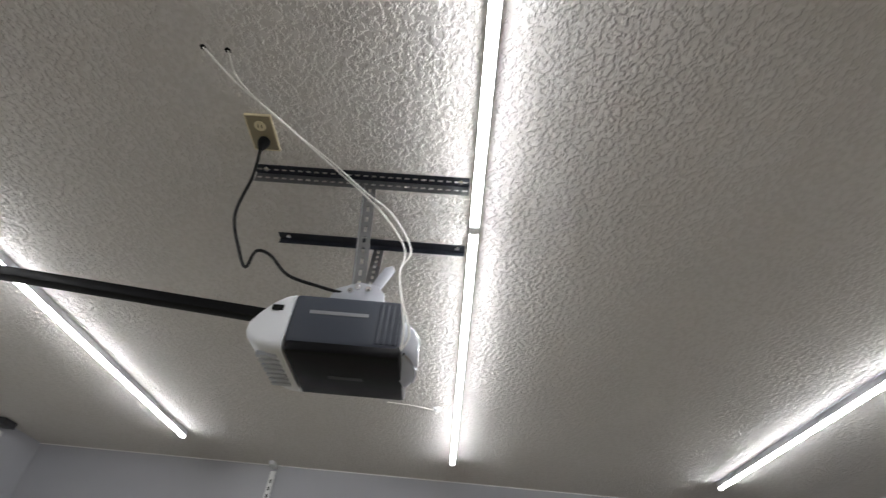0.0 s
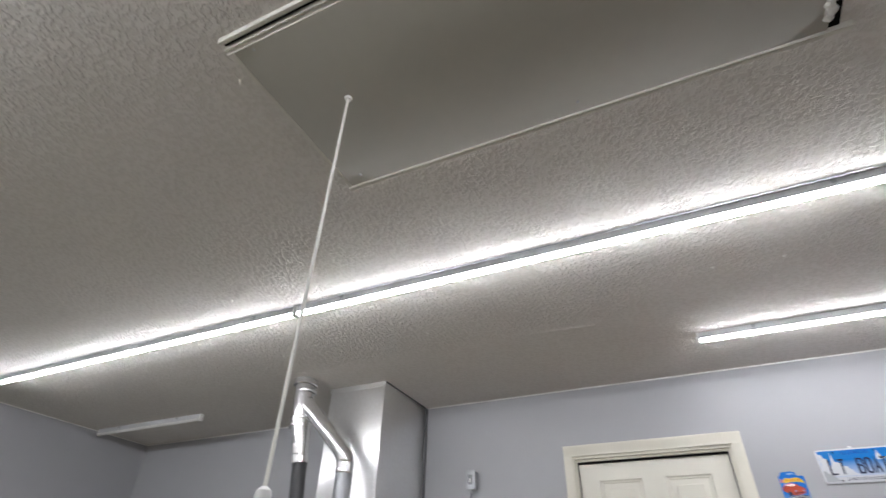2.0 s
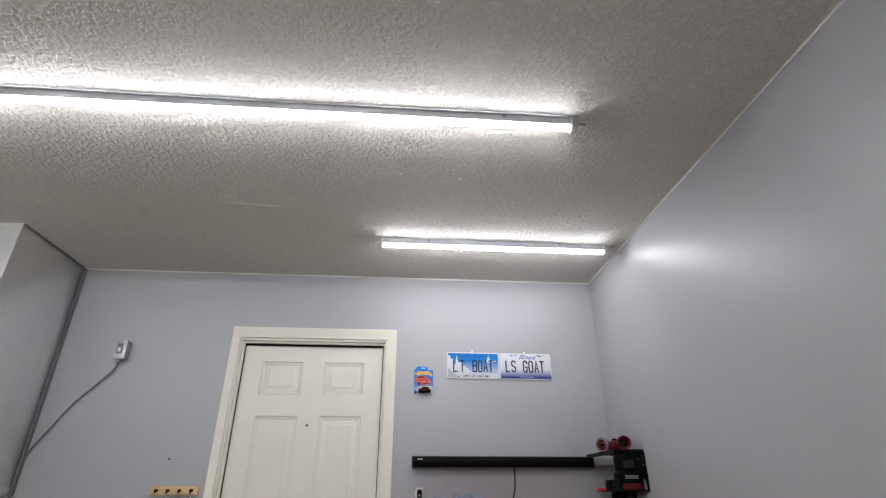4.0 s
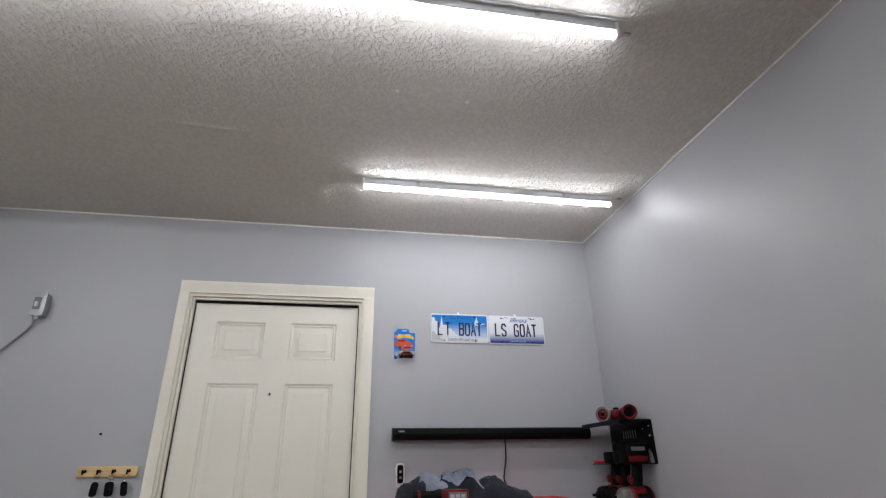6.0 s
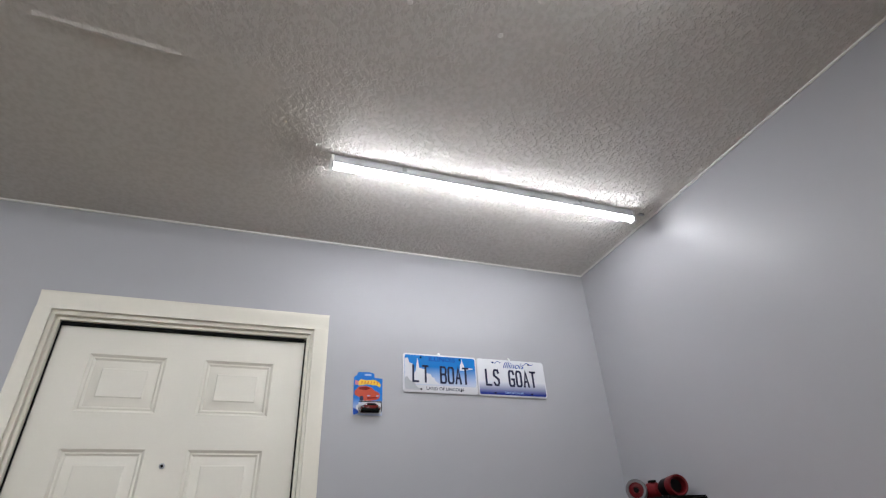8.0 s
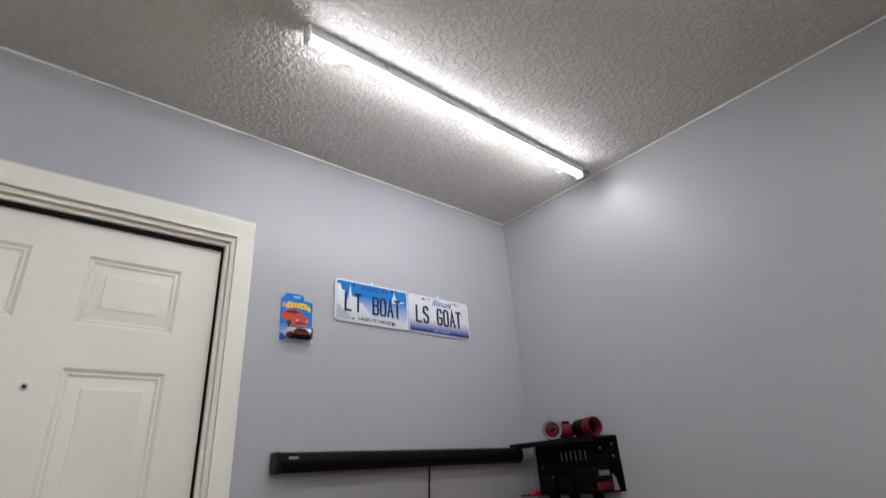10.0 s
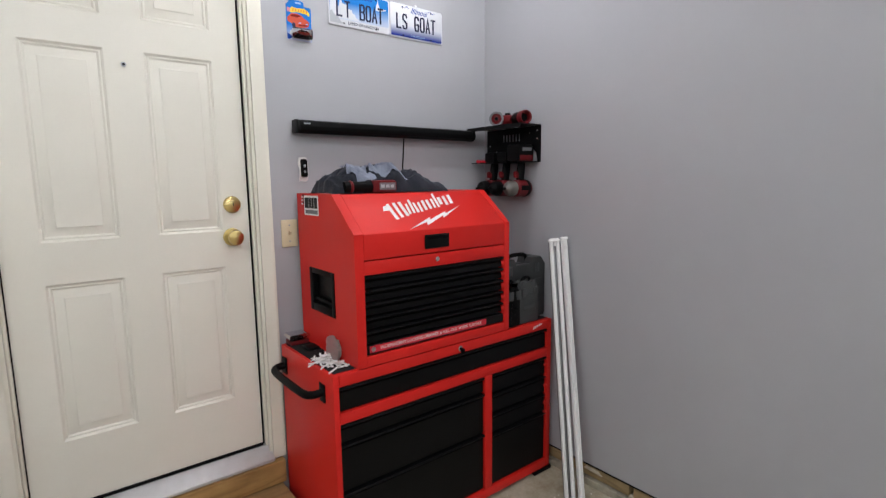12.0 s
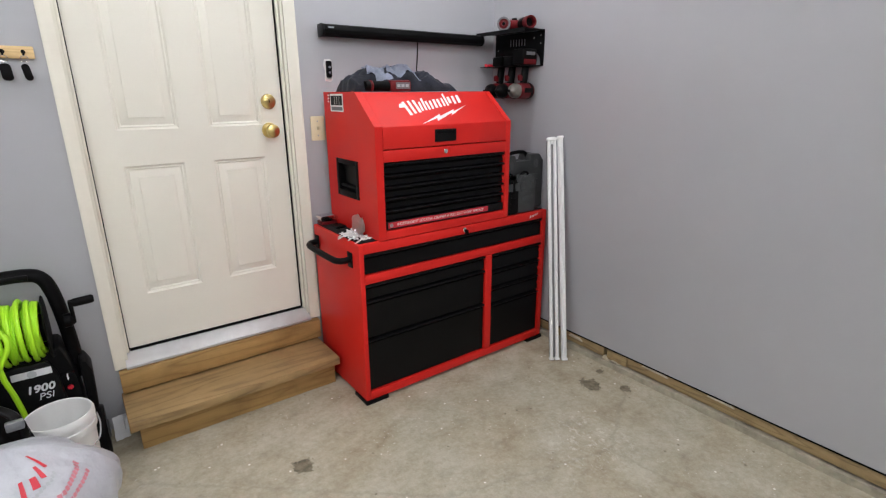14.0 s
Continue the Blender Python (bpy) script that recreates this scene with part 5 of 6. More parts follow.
def drawer(parent, x0, x1, z0, z1, yf, lip=0.014):
    """A drawer front with a rolled pull along its upper edge."""
    prof = [(yf, z0 + 0.0025), (yf, z1 - 0.026), (yf + 0.006, z1 - 0.022), (yf + 0.004, z1 - 0.017), (yf - lip * 0.7, z1 - 0.014), (yf - lip, z1 - 0.009), (yf - lip * 0.8, z1 - 0.004), (yf - 0.004, z1 - 0.0025), (yf + 0.028, z1 - 0.0025), (yf + 0.028, z0 + 0.0025)]
    return part("drawer", prism(prof, "x", x0 + 0.003, x1 - 0.003), M_BLACK, parent, "matt black drawer front")


YF = CY0 + 0.012
drawer(tc, CX0 + 0.024, CX1 - 0.030, 0.643, 0.740, YF)
for z0, z1 in ((0.524, 0.599), (0.333, 0.522), (0.062, 0.331)):
    drawer(tc, CX0 + 0.024, -0.480, z0, z1, YF)
for z0, z1 in ((0.505, 0.599), (0.410, 0.503), (0.315, 0.408), (0.062, 0.313)):
    drawer(tc, -0.435, CX1 - 0.030, z0, z1, YF)
for z in (0.555, 0.5, 0.45, 0.40, 0.36, 0.31):
    part("side_tab", turned([(0, 0), (0.008, 0), (0.008, 0.006), (0, 0.007)], (CX1 - 0.036, CY0 + 0.006, z), (-0.7, -0.7, 0), 12), M_RED, tc)
for sx, x in ((1, CX0), (-1, CX1)):
    for sy, y in ((1, CY0), (-1, CY1)):
        ft = box(*sorted((x - sx * 0.006, x + sx * 0.115)), *sorted((y - sy * 0.008, y + sy * 0.02)), 0.0, 0.020, 0.003)
        box(*sorted((x - sx * 0.006, x + sx * 0.02)), *sorted((y + sy * 0.0205, y + sy * 0.115)), 0.0, 0.020, 0.003, bm=ft)
        part("foot", ft, M_PLASTIC, tc, "black plastic corner foot")
hd = part("handle", hosed([(CX0 - 0.004, -0.072, 0.704), (CX0 - 0.035, -0.074, 0.702), (CX0 - 0.056, -0.10, 0.70), (CX0 - 0.062, -0.17, 0.70), (CX0 - 0.062, -0.33, 0.70), (CX0 - 0.056, -0.40, 0.70), (CX0 - 0.035, -0.428, 0.702), (CX0 - 0.004, -0.432, 0.704)], 0.0145, 14), M_PLASTIC, tc, "black tubular push handle")
for y in (-0.072, -0.432):
    part("flange", box(CX0 - 0.006, CX0 - 0.0005, y - 0.022, y + 0.022, 0.668, 0.738, 0.002), M_PLASTIC, hd)
lk = part("lock", turned([(0, 0), (0.012, 0), (0.012, 0.004), (0.008, 0.007), (0, 0.007)], (-0.624, CY0 - 0.0002, 0.763), (0, -1, 0), 18), M_CHROME, tc, "chrome lock with its key")
part("key", box(-0.626, -0.622, CY0 - 0.03, CY0 - 0.007, 0.745, 0.768, 0.001), M_PLASTIC, lk)
for k in range(5):
    x = -0.168 + 0.013 * k
    part("name_mark", prism([(x, 0.752 + 0.003 * k), (x + 0.006, 0.754 + 0.003 * k), (x + 0.008, 0.768 + 0.002 * k), (x + 0.002, 0.766 + 0.002 * k)], "y", CY0 - 0.0012, CY0 - 0.0002), M_WHITE, tc)

# ---- tool chest on the cabinet ----
HX0_, HX1_, HY0_, HY1_, HZ0, HZT = -1.106, -0.337, -0.520, -0.040, 0.789, 1.416
ch = thing("tool_chest", -0.725, -0.28, HZ0, "red steel tool chest with sloped lid on the cabinet", "tool chest")
SLY, SLZ = -0.356, 1.277
side = box(HX0_, HX0_ + 0.037, -0.145, HY1_, HZ0, HZT)
box(HX0_, HX0_ + 0.037, -0.350, -0.145, HZ0, 0.950, bm=side)
box(HX0_, HX0_ + 0.037, -0.350, -0.145, 1.113, HZT, bm=side)
prism([(-0.350, HZ0), (-0.350, HZT), (SLY, HZT), (HY0_, SLZ), (HY0_, HZ0)], "x", HX0_, HX0_ + 0.037, bm=side)
bmesh.ops.remove_doubles(side, verts=side.verts, dist=0.0002)
part("side_panel", side, M_RED, ch)
part("side_panel", prism([(HY1_, HZ0), (HY1_, HZT), (SLY, HZT), (HY0_, SLZ), (HY0_, HZ0)], "x", HX1_ - 0.029, HX1_, 0.002), M_RED, ch)
rec = part("side_grip", box(HX0_ + 0.022, HX0_ + 0.036, -0.344, -0.151, 0.956, 1.107), M_BLACK, ch, "black recessed grip")
fr = bmesh.new()
for y0, y1, z0, z1 in ((-0.356, -0.332, 0.944, 1.119), (-0.163, -0.139, 0.944, 1.119), (-0.332, -0.163, 1.097, 1.119), (-0.332, -0.163, 0.944, 0.975)):
    box(HX0_ - 0.004, HX0_ + 0.0215, y0, y1, z0, z1, 0.002, bm=fr)
part("grip_frame", fr, M_PLASTIC, rec)
part("grip_bar", box(HX0_ + 0.004, HX0_ + 0.018, -0.331, -0.164, 0.985, 1.0, 0.003), M_PLASTIC, rec)
XL, XR = HX0_ + 0.039, HX1_ - 0.031
part("back_panel", box(XL, XR, HY1_ - 0.012, HY1_, HZ0, 1.37), M_RED, ch)
part("lid", prism([(HY1_ - 0.002, 1.374), (HY1_ - 0.002, HZT - 0.002), (SLY - 0.001, HZT - 0.002), (HY0_, SLZ - 0.002), (HY0_, 1.183), (HY0_ + 0.018, 1.183), (HY0_ + 0.018, 1.262), (SLY, 1.39), (-0.06, 1.39)], "x", XL, XR, 0.0025), M_RED, ch, "red sloped lid")
lt = part("latch", box(-0.803, -0.683, HY0_ - 0.006, HY0_ - 0.0003, 1.200, 1.255, 0.003), M_BLACK, ch, "black latch cup")
part("latch_rim", box(-0.796, -0.690, HY0_ - 0.0085, HY0_ - 0.0062, 1.236, 1.250, 0.001), M_PLASTIC, lt)
part("front_rail", box(XL - 0.0015, XR + 0.0015, HY0_, HY0_ + 0.035, 1.128, 1.178, 0.002), M_RED, ch)
part("bottom_rail", box(XL - 0.0015, XR + 0.0015, HY0_, HY0_ + 0.04, HZ0, 0.828, 0.002), M_RED, ch)
# same added black sheet for the chest's shaded inside
part("inside_shade", box(XL, XR, HY0_ + 0.045, HY0_ + 0.05, 0.829, 1.127), M_BLACKGAP, ch)
part("lock", turned([(0, 0), (0.010, 0), (0.010, 0.004), (0.006, 0.006), (0, 0.006)], (-0.742, HY0_ - 0.0002, 1.156), (0, -1, 0), 18), M_CHROME, ch)
for k in range(5):
    drawer(ch, XL, XR, 0.872 + k * 0.0512, 0.872 + (k + 1) * 0.0512 - 0.001, HY0_ + 0.016, 0.016)
for k in range(5):
    part("side_tab", turned([(0, 0), (0.008, 0), (0.008, 0.006), (0, 0.007)], (XR - 0.004, HY0_ + 0.006, 0.895 + k * 0.0512), (-0.7, -0.7, 0), 12), M_RED, ch)
part("work_surface_front", box(XL + 0.002, XR - 0.002, HY0_ + 0.004, HY0_ + 0.03, 0.831, 0.869, 0.003), M_BLACK, ch)
sl = part("label_strip", box(XL + 0.012, -0.475, HY0_ + 0.0025, HY0_ + 0.0038, 0.838, 0.864), M_PRINTRED, ch, "red strip with white lettering")
lettering("INDEPENDENT LOCKING DRAWER & PULL OUT WORK SURFACE", 0.0185, (-0.757, HY0_ + 0.0022, 0.851), M_WHITE, sl, 0.93)
part("strip_lock", turned([(0, 0), (0.009, 0), (0.009, 0.003), (0, 0.004)], (XL + 0.027, HY0_ + 0.0024, 0.851), (0, -1, 0), 14), M_STEEL, ch)

# white brand mark on the lid: plain slanted strokes over a lightning bolt
S_UP = Vector((0, SLY - HY0_, HZT - SLZ)).normalized()
S_OUT = Vector((0, -S_UP.z, S_UP.y))
S_ORG = Vector((0, HY0_, SLZ - 0.002))


def on_lid(outline, depth=0.0009):
    b = bmesh.new()
    lo = [b.verts.new(Vector((u, 0, 0)) + S_ORG + S_UP * v + S_OUT * 0.0002) for u, v in outline]
    hi = [b.verts.new(Vector((u, 0, 0)) + S_ORG + S_UP * v + S_OUT * depth) for u, v in outline]
    n = len(outline)
    b.faces.new(lo)
    b.faces.new(hi)
    for i in range(n):
        b.faces.new((lo[i], lo[(i + 1) % n], hi[(i + 1) % n], hi[i]))
    return b


def mark_stroke(x, low, high, wide, tilt):
    x = -0.930 + (x + 0.95) * 1.06
    rise = 0.20 * (x + 0.93)
    wide *= 1.0
    low, high = low - 0.005, high + (0.016 if high < 0.12 else 0.012)
    return [(x, low + rise), (x + wide, low + rise + 0.003), (x + wide + tilt, high + rise), (x + tilt, high + rise - 0.004)]


for x, low, high, wide, tilt in ((-0.950, 0.118, 0.130, 0.030, 0.010), (-0.918, 0.062, 0.134, 0.015, -0.008), (-0.892, 0.066, 0.134, 0.014, -0.004), (-0.866, 0.066, 0.132, 0.015, -0.004), (-0.848, 0.072, 0.112, 0.012, 0.006), (-0.828, 0.072, 0.136, 0.012, 0.008), (-0.808, 0.070, 0.108, 0.012, 0.002), (-0.789, 0.070, 0.106, 0.012, 0.006), (-0.766, 0.072, 0.110, 0.014, 0.006), (-0.742, 0.072, 0.108, 0.014, 0.004), (-0.718, 0.072, 0.108, 0.012, 0.006), (-0.698, 0.070, 0.138, 0.012, 0.008), (-0.680, 0.082, 0.108, 0.018, 0.006), (-0.652, 0.072, 0.108, 0.016, 0.006), (-0.626, 0.074, 0.108, 0.018, 0.008)):
    part("mark_stroke", on_lid(mark_stroke(x, low, high, wide, tilt)), M_WHITE, ch)
part("bolt_mark", on_lid([(-0.862, 0.008), (-0.738, 0.066), (-0.742, 0.052), (-0.642, 0.094), (-0.647, 0.081), (-0.545, 0.124), (-0.672, 0.056), (-0.667, 0.070), (-0.772, 0.022), (-0.766, 0.040)]), M_WHITE, ch, "white lightning bolt mark")
stk = part("sticker", box(HX0_ - 0.0012, HX0_ - 0.0002, -0.245, -0.112, 1.330, 1.408), M_WHITE, ch, "white sticker with black print")
for y0, y1 in ((-0.158, -0.122), (-0.182, -0.162), (-0.205, -0.186), (-0.236, -0.209)):
    part("sticker_block", box(HX0_ - 0.002, HX0_ - 0.0013, y0, y1, 1.358, 1.400), M_BLACK, stk)
part("sticker_bar", box(HX0_ - 0.002, HX0_ - 0.0013, -0.238, -0.126, 1.336, 1.351), M_CORDGREY, stk)
for k in range(6):
    part("checker", box(HX0_ - 0.002, HX0_ - 0.0002, -0.100 - 0.014 * (k % 2), -0.088 - 0.014 * (k % 2), 1.37 + 0.007 * k, 1.377 + 0.007 * k), M_BLACK if k % 2 else M_WHITE, stk)

# ---- on top of the chest ----
FLEECE = ((0, 0.004), (0.015, 0.050), (0.06, 0.066), (0.12, 0.078), (0.18, 0.098), (0.25, 0.092), (0.31, 0.084), (0.36, 0.102), (0.42, 0.100), (0.49, 0.116), (0.55, 0.108), (0.60, 0.082), (0.62, 0.068), (0.67, 0.084), (0.73, 0.092), (0.78, 0.078), (0.86, 0.052), (0.94, 0.042), (0.98, 0.028), (1, 0.004))


def fleece_height(u, v):
    """Height of the heaped jacket above the chest over its length u and depth v: a ridge with rolled folds in front and behind."""
    u, v = max(0.0, min(1.0, u)), max(0.0, min(1.0, v))
    k = max(i for i in range(len(FLEECE) - 1) if FLEECE[i][0] <= u)
    (a, ha_), (b, hb_) = FLEECE[k], FLEECE[k + 1]
    ridge = ha_ + (hb_ - ha_) * (u - a) / (b - a)
    dome = max(0.0, 1 - abs(2 * v - 1) ** 4.0) ** 0.6
    roll = 0.5 + 0.5 * math.sin(v * 15.0 + 3.2 * math.sin(u * 6.0) + u * 9.0)
    fold = abs(noise.noise(Vector((u * 9.0 + v * 3.0, v * 5.0, 1.7))))
    small = abs(noise.noise(Vector((u * 24, v * 11, 4.1))))
    return ridge * dome * (1 - 0.16 * roll * (1 - dome * 0.6) - 0.42 * fold - 0.16 * small + 0.10)


def fleece_sheet(u0, u1, v0, v1, nx, ny, lift):
    b = bmesh.new()
    rows = []
    for j in range(ny + 1):
        row = []
        for i in range(nx + 1):
            u, v = u0 + (u1 - u0) * i / nx, v0 + (v1 - v0) * j / ny
            if lift:
                v += 0.10 * noise.noise(Vector((u * 9, 3.3, 0))) * (1 - j / ny)
                u += 0.05 * noise.noise(Vector((v * 7, 1.3, 0)))
            edge = 0.010 * noise.noise(Vector((u * 10, v * 5, 7.0)))
            swell = lift * (1 + 0.9 * noise.noise(Vector((u * 13, v * 9, 2.0))))
            row.append(b.verts.new((-1.097 + 0.560 * u + edge, -0.345 + 0.190 * v + edge * 0.6, HZT + 0.0005 + swell + fleece_height(u, v))))
        rows.append(row)
    for j in range(ny):
        for i in range(nx):
            b.faces.new((rows[j][i], rows[j][i + 1], rows[j + 1][i + 1], rows[j + 1][i]))
    return b


jk = thing("fleece_jacket", -0.79, -0.2, HZT, "crumpled charcoal fleece jacket lying on the tool chest", "jacket")
body_ = fleece_sheet(0, 1, 0, 1, 120, 54, 0.0)
bmesh.ops.contextual_create(body_, geom=[e for e in body_.edges if len(e.link_faces) == 1])
part("body", body_, M_CLOTH, jk)
for u0, u1, v0, v1 in ((0.17, 0.33, 0.05, 0.62), (0.35, 0.60, 0.08, 0.62)):
    flap = fleece_sheet(u0, u1, v0, v1, 30, 20, 0.009)
    bmesh.ops.solidify(flap, geom=list(flap.faces), thickness=0.006)
    part("lining", flap, M_LINING, jk, "pale grey turned-out lining")
wl = thing("work_light", -0.92, -0.335, HZT, "slim red and black cordless tool on the chest", "cordless tool")
part("grip", turned([(0, 0), (0.020, 0.002), (0.023, 0.012), (0.021, 0.07), (0.024, 0.118), (0, 0.12)], (-1.045, -0.336, HZT + 0.0245), (1, 0, 0), 18), M_PLASTIC, wl, "black rubber grip")
part("body", box(-0.926, -0.815, -0.360, -0.312, HZT + 0.001, HZT + 0.050, 0.010), M_TOOLRED, wl, "red plastic body")
part("label", box(-0.898, -0.825, -0.3612, -0.3598, HZT + 0.012, HZT + 0.040), M_CORDGREY, wl, "grey label")
for k in range(3):
    part("label_bar", box(-0.892 + 0.022 * k, -0.876 + 0.022 * k, -0.3620, -0.3613, HZT + 0.02, HZT + 0.032), M_PLATEGREY, wl)
part("nose", rod((-0.815, -0.336, HZT + 0.026), (-0.785, -0.336, HZT + 0.026), 0.007, 0.005), M_CHROME, wl)
part("band", turned([(0.023, -0.006), (0.026, 0), (0.023, 0.006)], (-1.015, -0.336, HZT + 0.0245), (1, 0, 0), 18), M_TOOLRED, wl)

# ---- on the cabinet top, beside the chest ----
ZT = CZ + 0.0042
bt = thing("socket_set", -1.15, -0.09, ZT, "small ribbed steel and red socket holder", "socket holder")
part("tray", box(-1.190, -1.112, -0.105, -0.045, ZT, ZT + 0.018, 0.003), M_TOOLRED, bt)
for k in range(6):
    part("socket", rod((-1.183 + 0.0128 * k, -0.108, ZT + 0.032), (-1.183 + 0.0128 * k, -0.042, ZT + 0.034), 0.0128, 0.0110, 14), M_CHROME, bt)
solo("pocket_pouch", box(-1.165, -1.112, -0.215, -0.150, ZT, ZT + 0.012, 0.005), M_PLASTIC, "small flat black pouch on the cabinet mat", "pouch", base=(-1.14, -0.18, ZT))
zp = thing("cable_clips", -1.155, -0.34, ZT, "loose heap of white plastic cable clips", "cable clips", kind="stuff")
heap = bmesh.new()
for k in range(80):
    a, r = random.uniform(0, 6.28), abs(random.gauss(0, 0.032))
    cx, cy = -1.156 + r * math.cos(a) * 0.9, -0.375 + r * math.sin(a) * 1.5
    z = ZT + 0.004 + max(0, 0.030 - r * 0.7) * random.random()
    s = box(-0.022, 0.022, -0.0035, 0.0035, -0.0015, 0.0015)
    s.transform(Matrix.Translation((cx, cy, z)) @ pose(0, 0, 0, random.uniform(-25, 25), random.uniform(-20, 20), random.uniform(0, 180)))
    joined(heap, s)
part("clips", heap, M_WHITE, zp)
pb = bmesh.new()
bmesh.ops.create_icosphere(pb, subdivisions=3, radius=1.0)
for v in pb.verts:
    n = noise.noise(v.co * 2.3) * 0.3
    v.co = Vector((v.co.x * (0.019 + 0.012 * n), v.co.y * 0.050 * (1 + n), max(-0.02, v.co.z * 0.052 * (1 + n) + 0.024)))
    v.co.z += 0.02
solo("clip_bag", pb, M_CLOUDY, "cloudy little plastic bag that held clips", "plastic bag", base=(0, 0, 0)).location = (-1.130, -0.372, ZT)

# ---- tool cases ----
def tool_case(x0, x1, y0, y1, z1, material, label):
    t = thing("tool_case", (x0 + x1) / 2, (y0 + y1) / 2, ZT, label, "tool case", "tool cases beside the chest")
    yc = (y0 + y1) / 2
    wide = x1 - x0
    dip = 0.045 if wide > 0.2 else 0.020
    out = [(x0, ZT + 0.01), (x0 + 0.01, ZT), (x1 - 0.01, ZT), (x1, ZT + 0.01), (x1, z1 - 0.05), (x1 - 0.03, z1 - 0.012), (x1 - wide * 0.3, z1 - 0.012), (x1 - wide * 0.34, z1 - dip), (x0 + wide * 0.34, z1 - dip), (x0 + wide * 0.3, z1 - 0.012), (x0 + 0.03, z1 - 0.012), (x0, z1 - 0.05)]
    part("shell", prism(out, "y", y0, yc - 0.002, 0.005), material, t)
    part("shell", prism(out, "y", yc + 0.002, y1, 0.005), material, t)
    part("handle", hosed([(x0 + wide * 0.27, yc, z1 - 0.03), (x0 + wide * 0.33, yc, z1 - 0.006), (x0 + wide * 0.5, yc, z1), (x0 + wide * 0.67, yc, z1 - 0.006), (x0 + wide * 0.73, yc, z1 - 0.03)], 0.010 if wide > 0.2 else 0.006, 10), M_PLASTIC, t)
    for x in (x0 + wide * 0.2, x1 - wide * 0.2):
        part("latch", box(x - 0.014, x + 0.014, y0 - 0.006, y0 - 0.0003, z1 - 0.085, z1 - 0.045, 0.002), M_CASEGREY, t)
    for z in (ZT + (z1 - ZT) * 0.28, ZT + (z1 - ZT) * 0.52):
        part("rib", box(x0 + 0.02, x1 - 0.02, y0 - 0.004, y0 - 0.0003, z, z + 0.03, 0.002), material, t)
    return t


tool_case(-0.318, -0.010, -0.448, -0.352, 1.100, M_CASE, "large charcoal plastic tool case standing upright")
tool_case(-0.250, -0.120, -0.504, -0.453, 1.004, M_CASEGREY, "small grey plastic tool case standing upright")
tool_case(-0.332, -0.254, -0.512, -0.452, 1.000, M_PLASTIC, "slim black plastic tool case standing upright")

# ---- tool rack on the east wall ----
rk = thing("tool_rack", -0.07, -0.215, 1.54, "black sheet-steel power tool rack on the east wall", "tool rack")
back = [(-0.404, 1.722), (-0.404, 1.545), (-0.385, 1.545), (-0.375, 1.59), (-0.355, 1.612), (-0.335, 1.59), (-0.33, 1.552), (-0.12, 1.552), (-0.115, 1.59), (-0.095, 1.612), (-0.075, 1.59), (-0.068, 1.545), (-0.025, 1.545), (-0.025, 1.722)]
part("back_plate", prism(back, "x", -0.0035, -0.0008), M_BLACK, rk)
part("top_shelf", box(-0.150, -0.0036, -0.404, -0.025, 1.7225, 1.726), M_BLACK, rk)
part("shelf_lip", box(-0.152, -0.149, -0.404, -0.025, 1.708, 1.727), M_BLACK, rk)
low = box(-0.118, -0.0036, -0.0685, -0.025, 1.545, 1.549)
for y0, y1 in ((-0.102, -0.069), (-0.186, -0.144), (-0.282, -0.230), (-0.385, -0.328)):
    box(-0.118, -0.0036, y0, y1, 1.545, 1.549, bm=low)
box(-0.012, -0.0037, -0.385, -0.025, 1.545, 1.5495, bm=low)
part("lower_shelf", low, M_BLACK, rk, "lower shelf with open slots")
for y, z in ((-0.38, 1.66), (-0.38, 1.70), (-0.05, 1.64), (-0.33, 1.69)):
    part("screw", turned([(0, 0), (0.005, 0), (0.004, 0.002), (0, 0.003)], (-0.0036, y, z), (-1, 0, 0), 10), M_CHROME, rk)
for k in range(6):
    part("vent_slot", box(-0.0042, -0.0036, -0.265 + 0.022 * k, -0.259 + 0.022 * k, 1.655, 1.69), M_STEEL, rk)


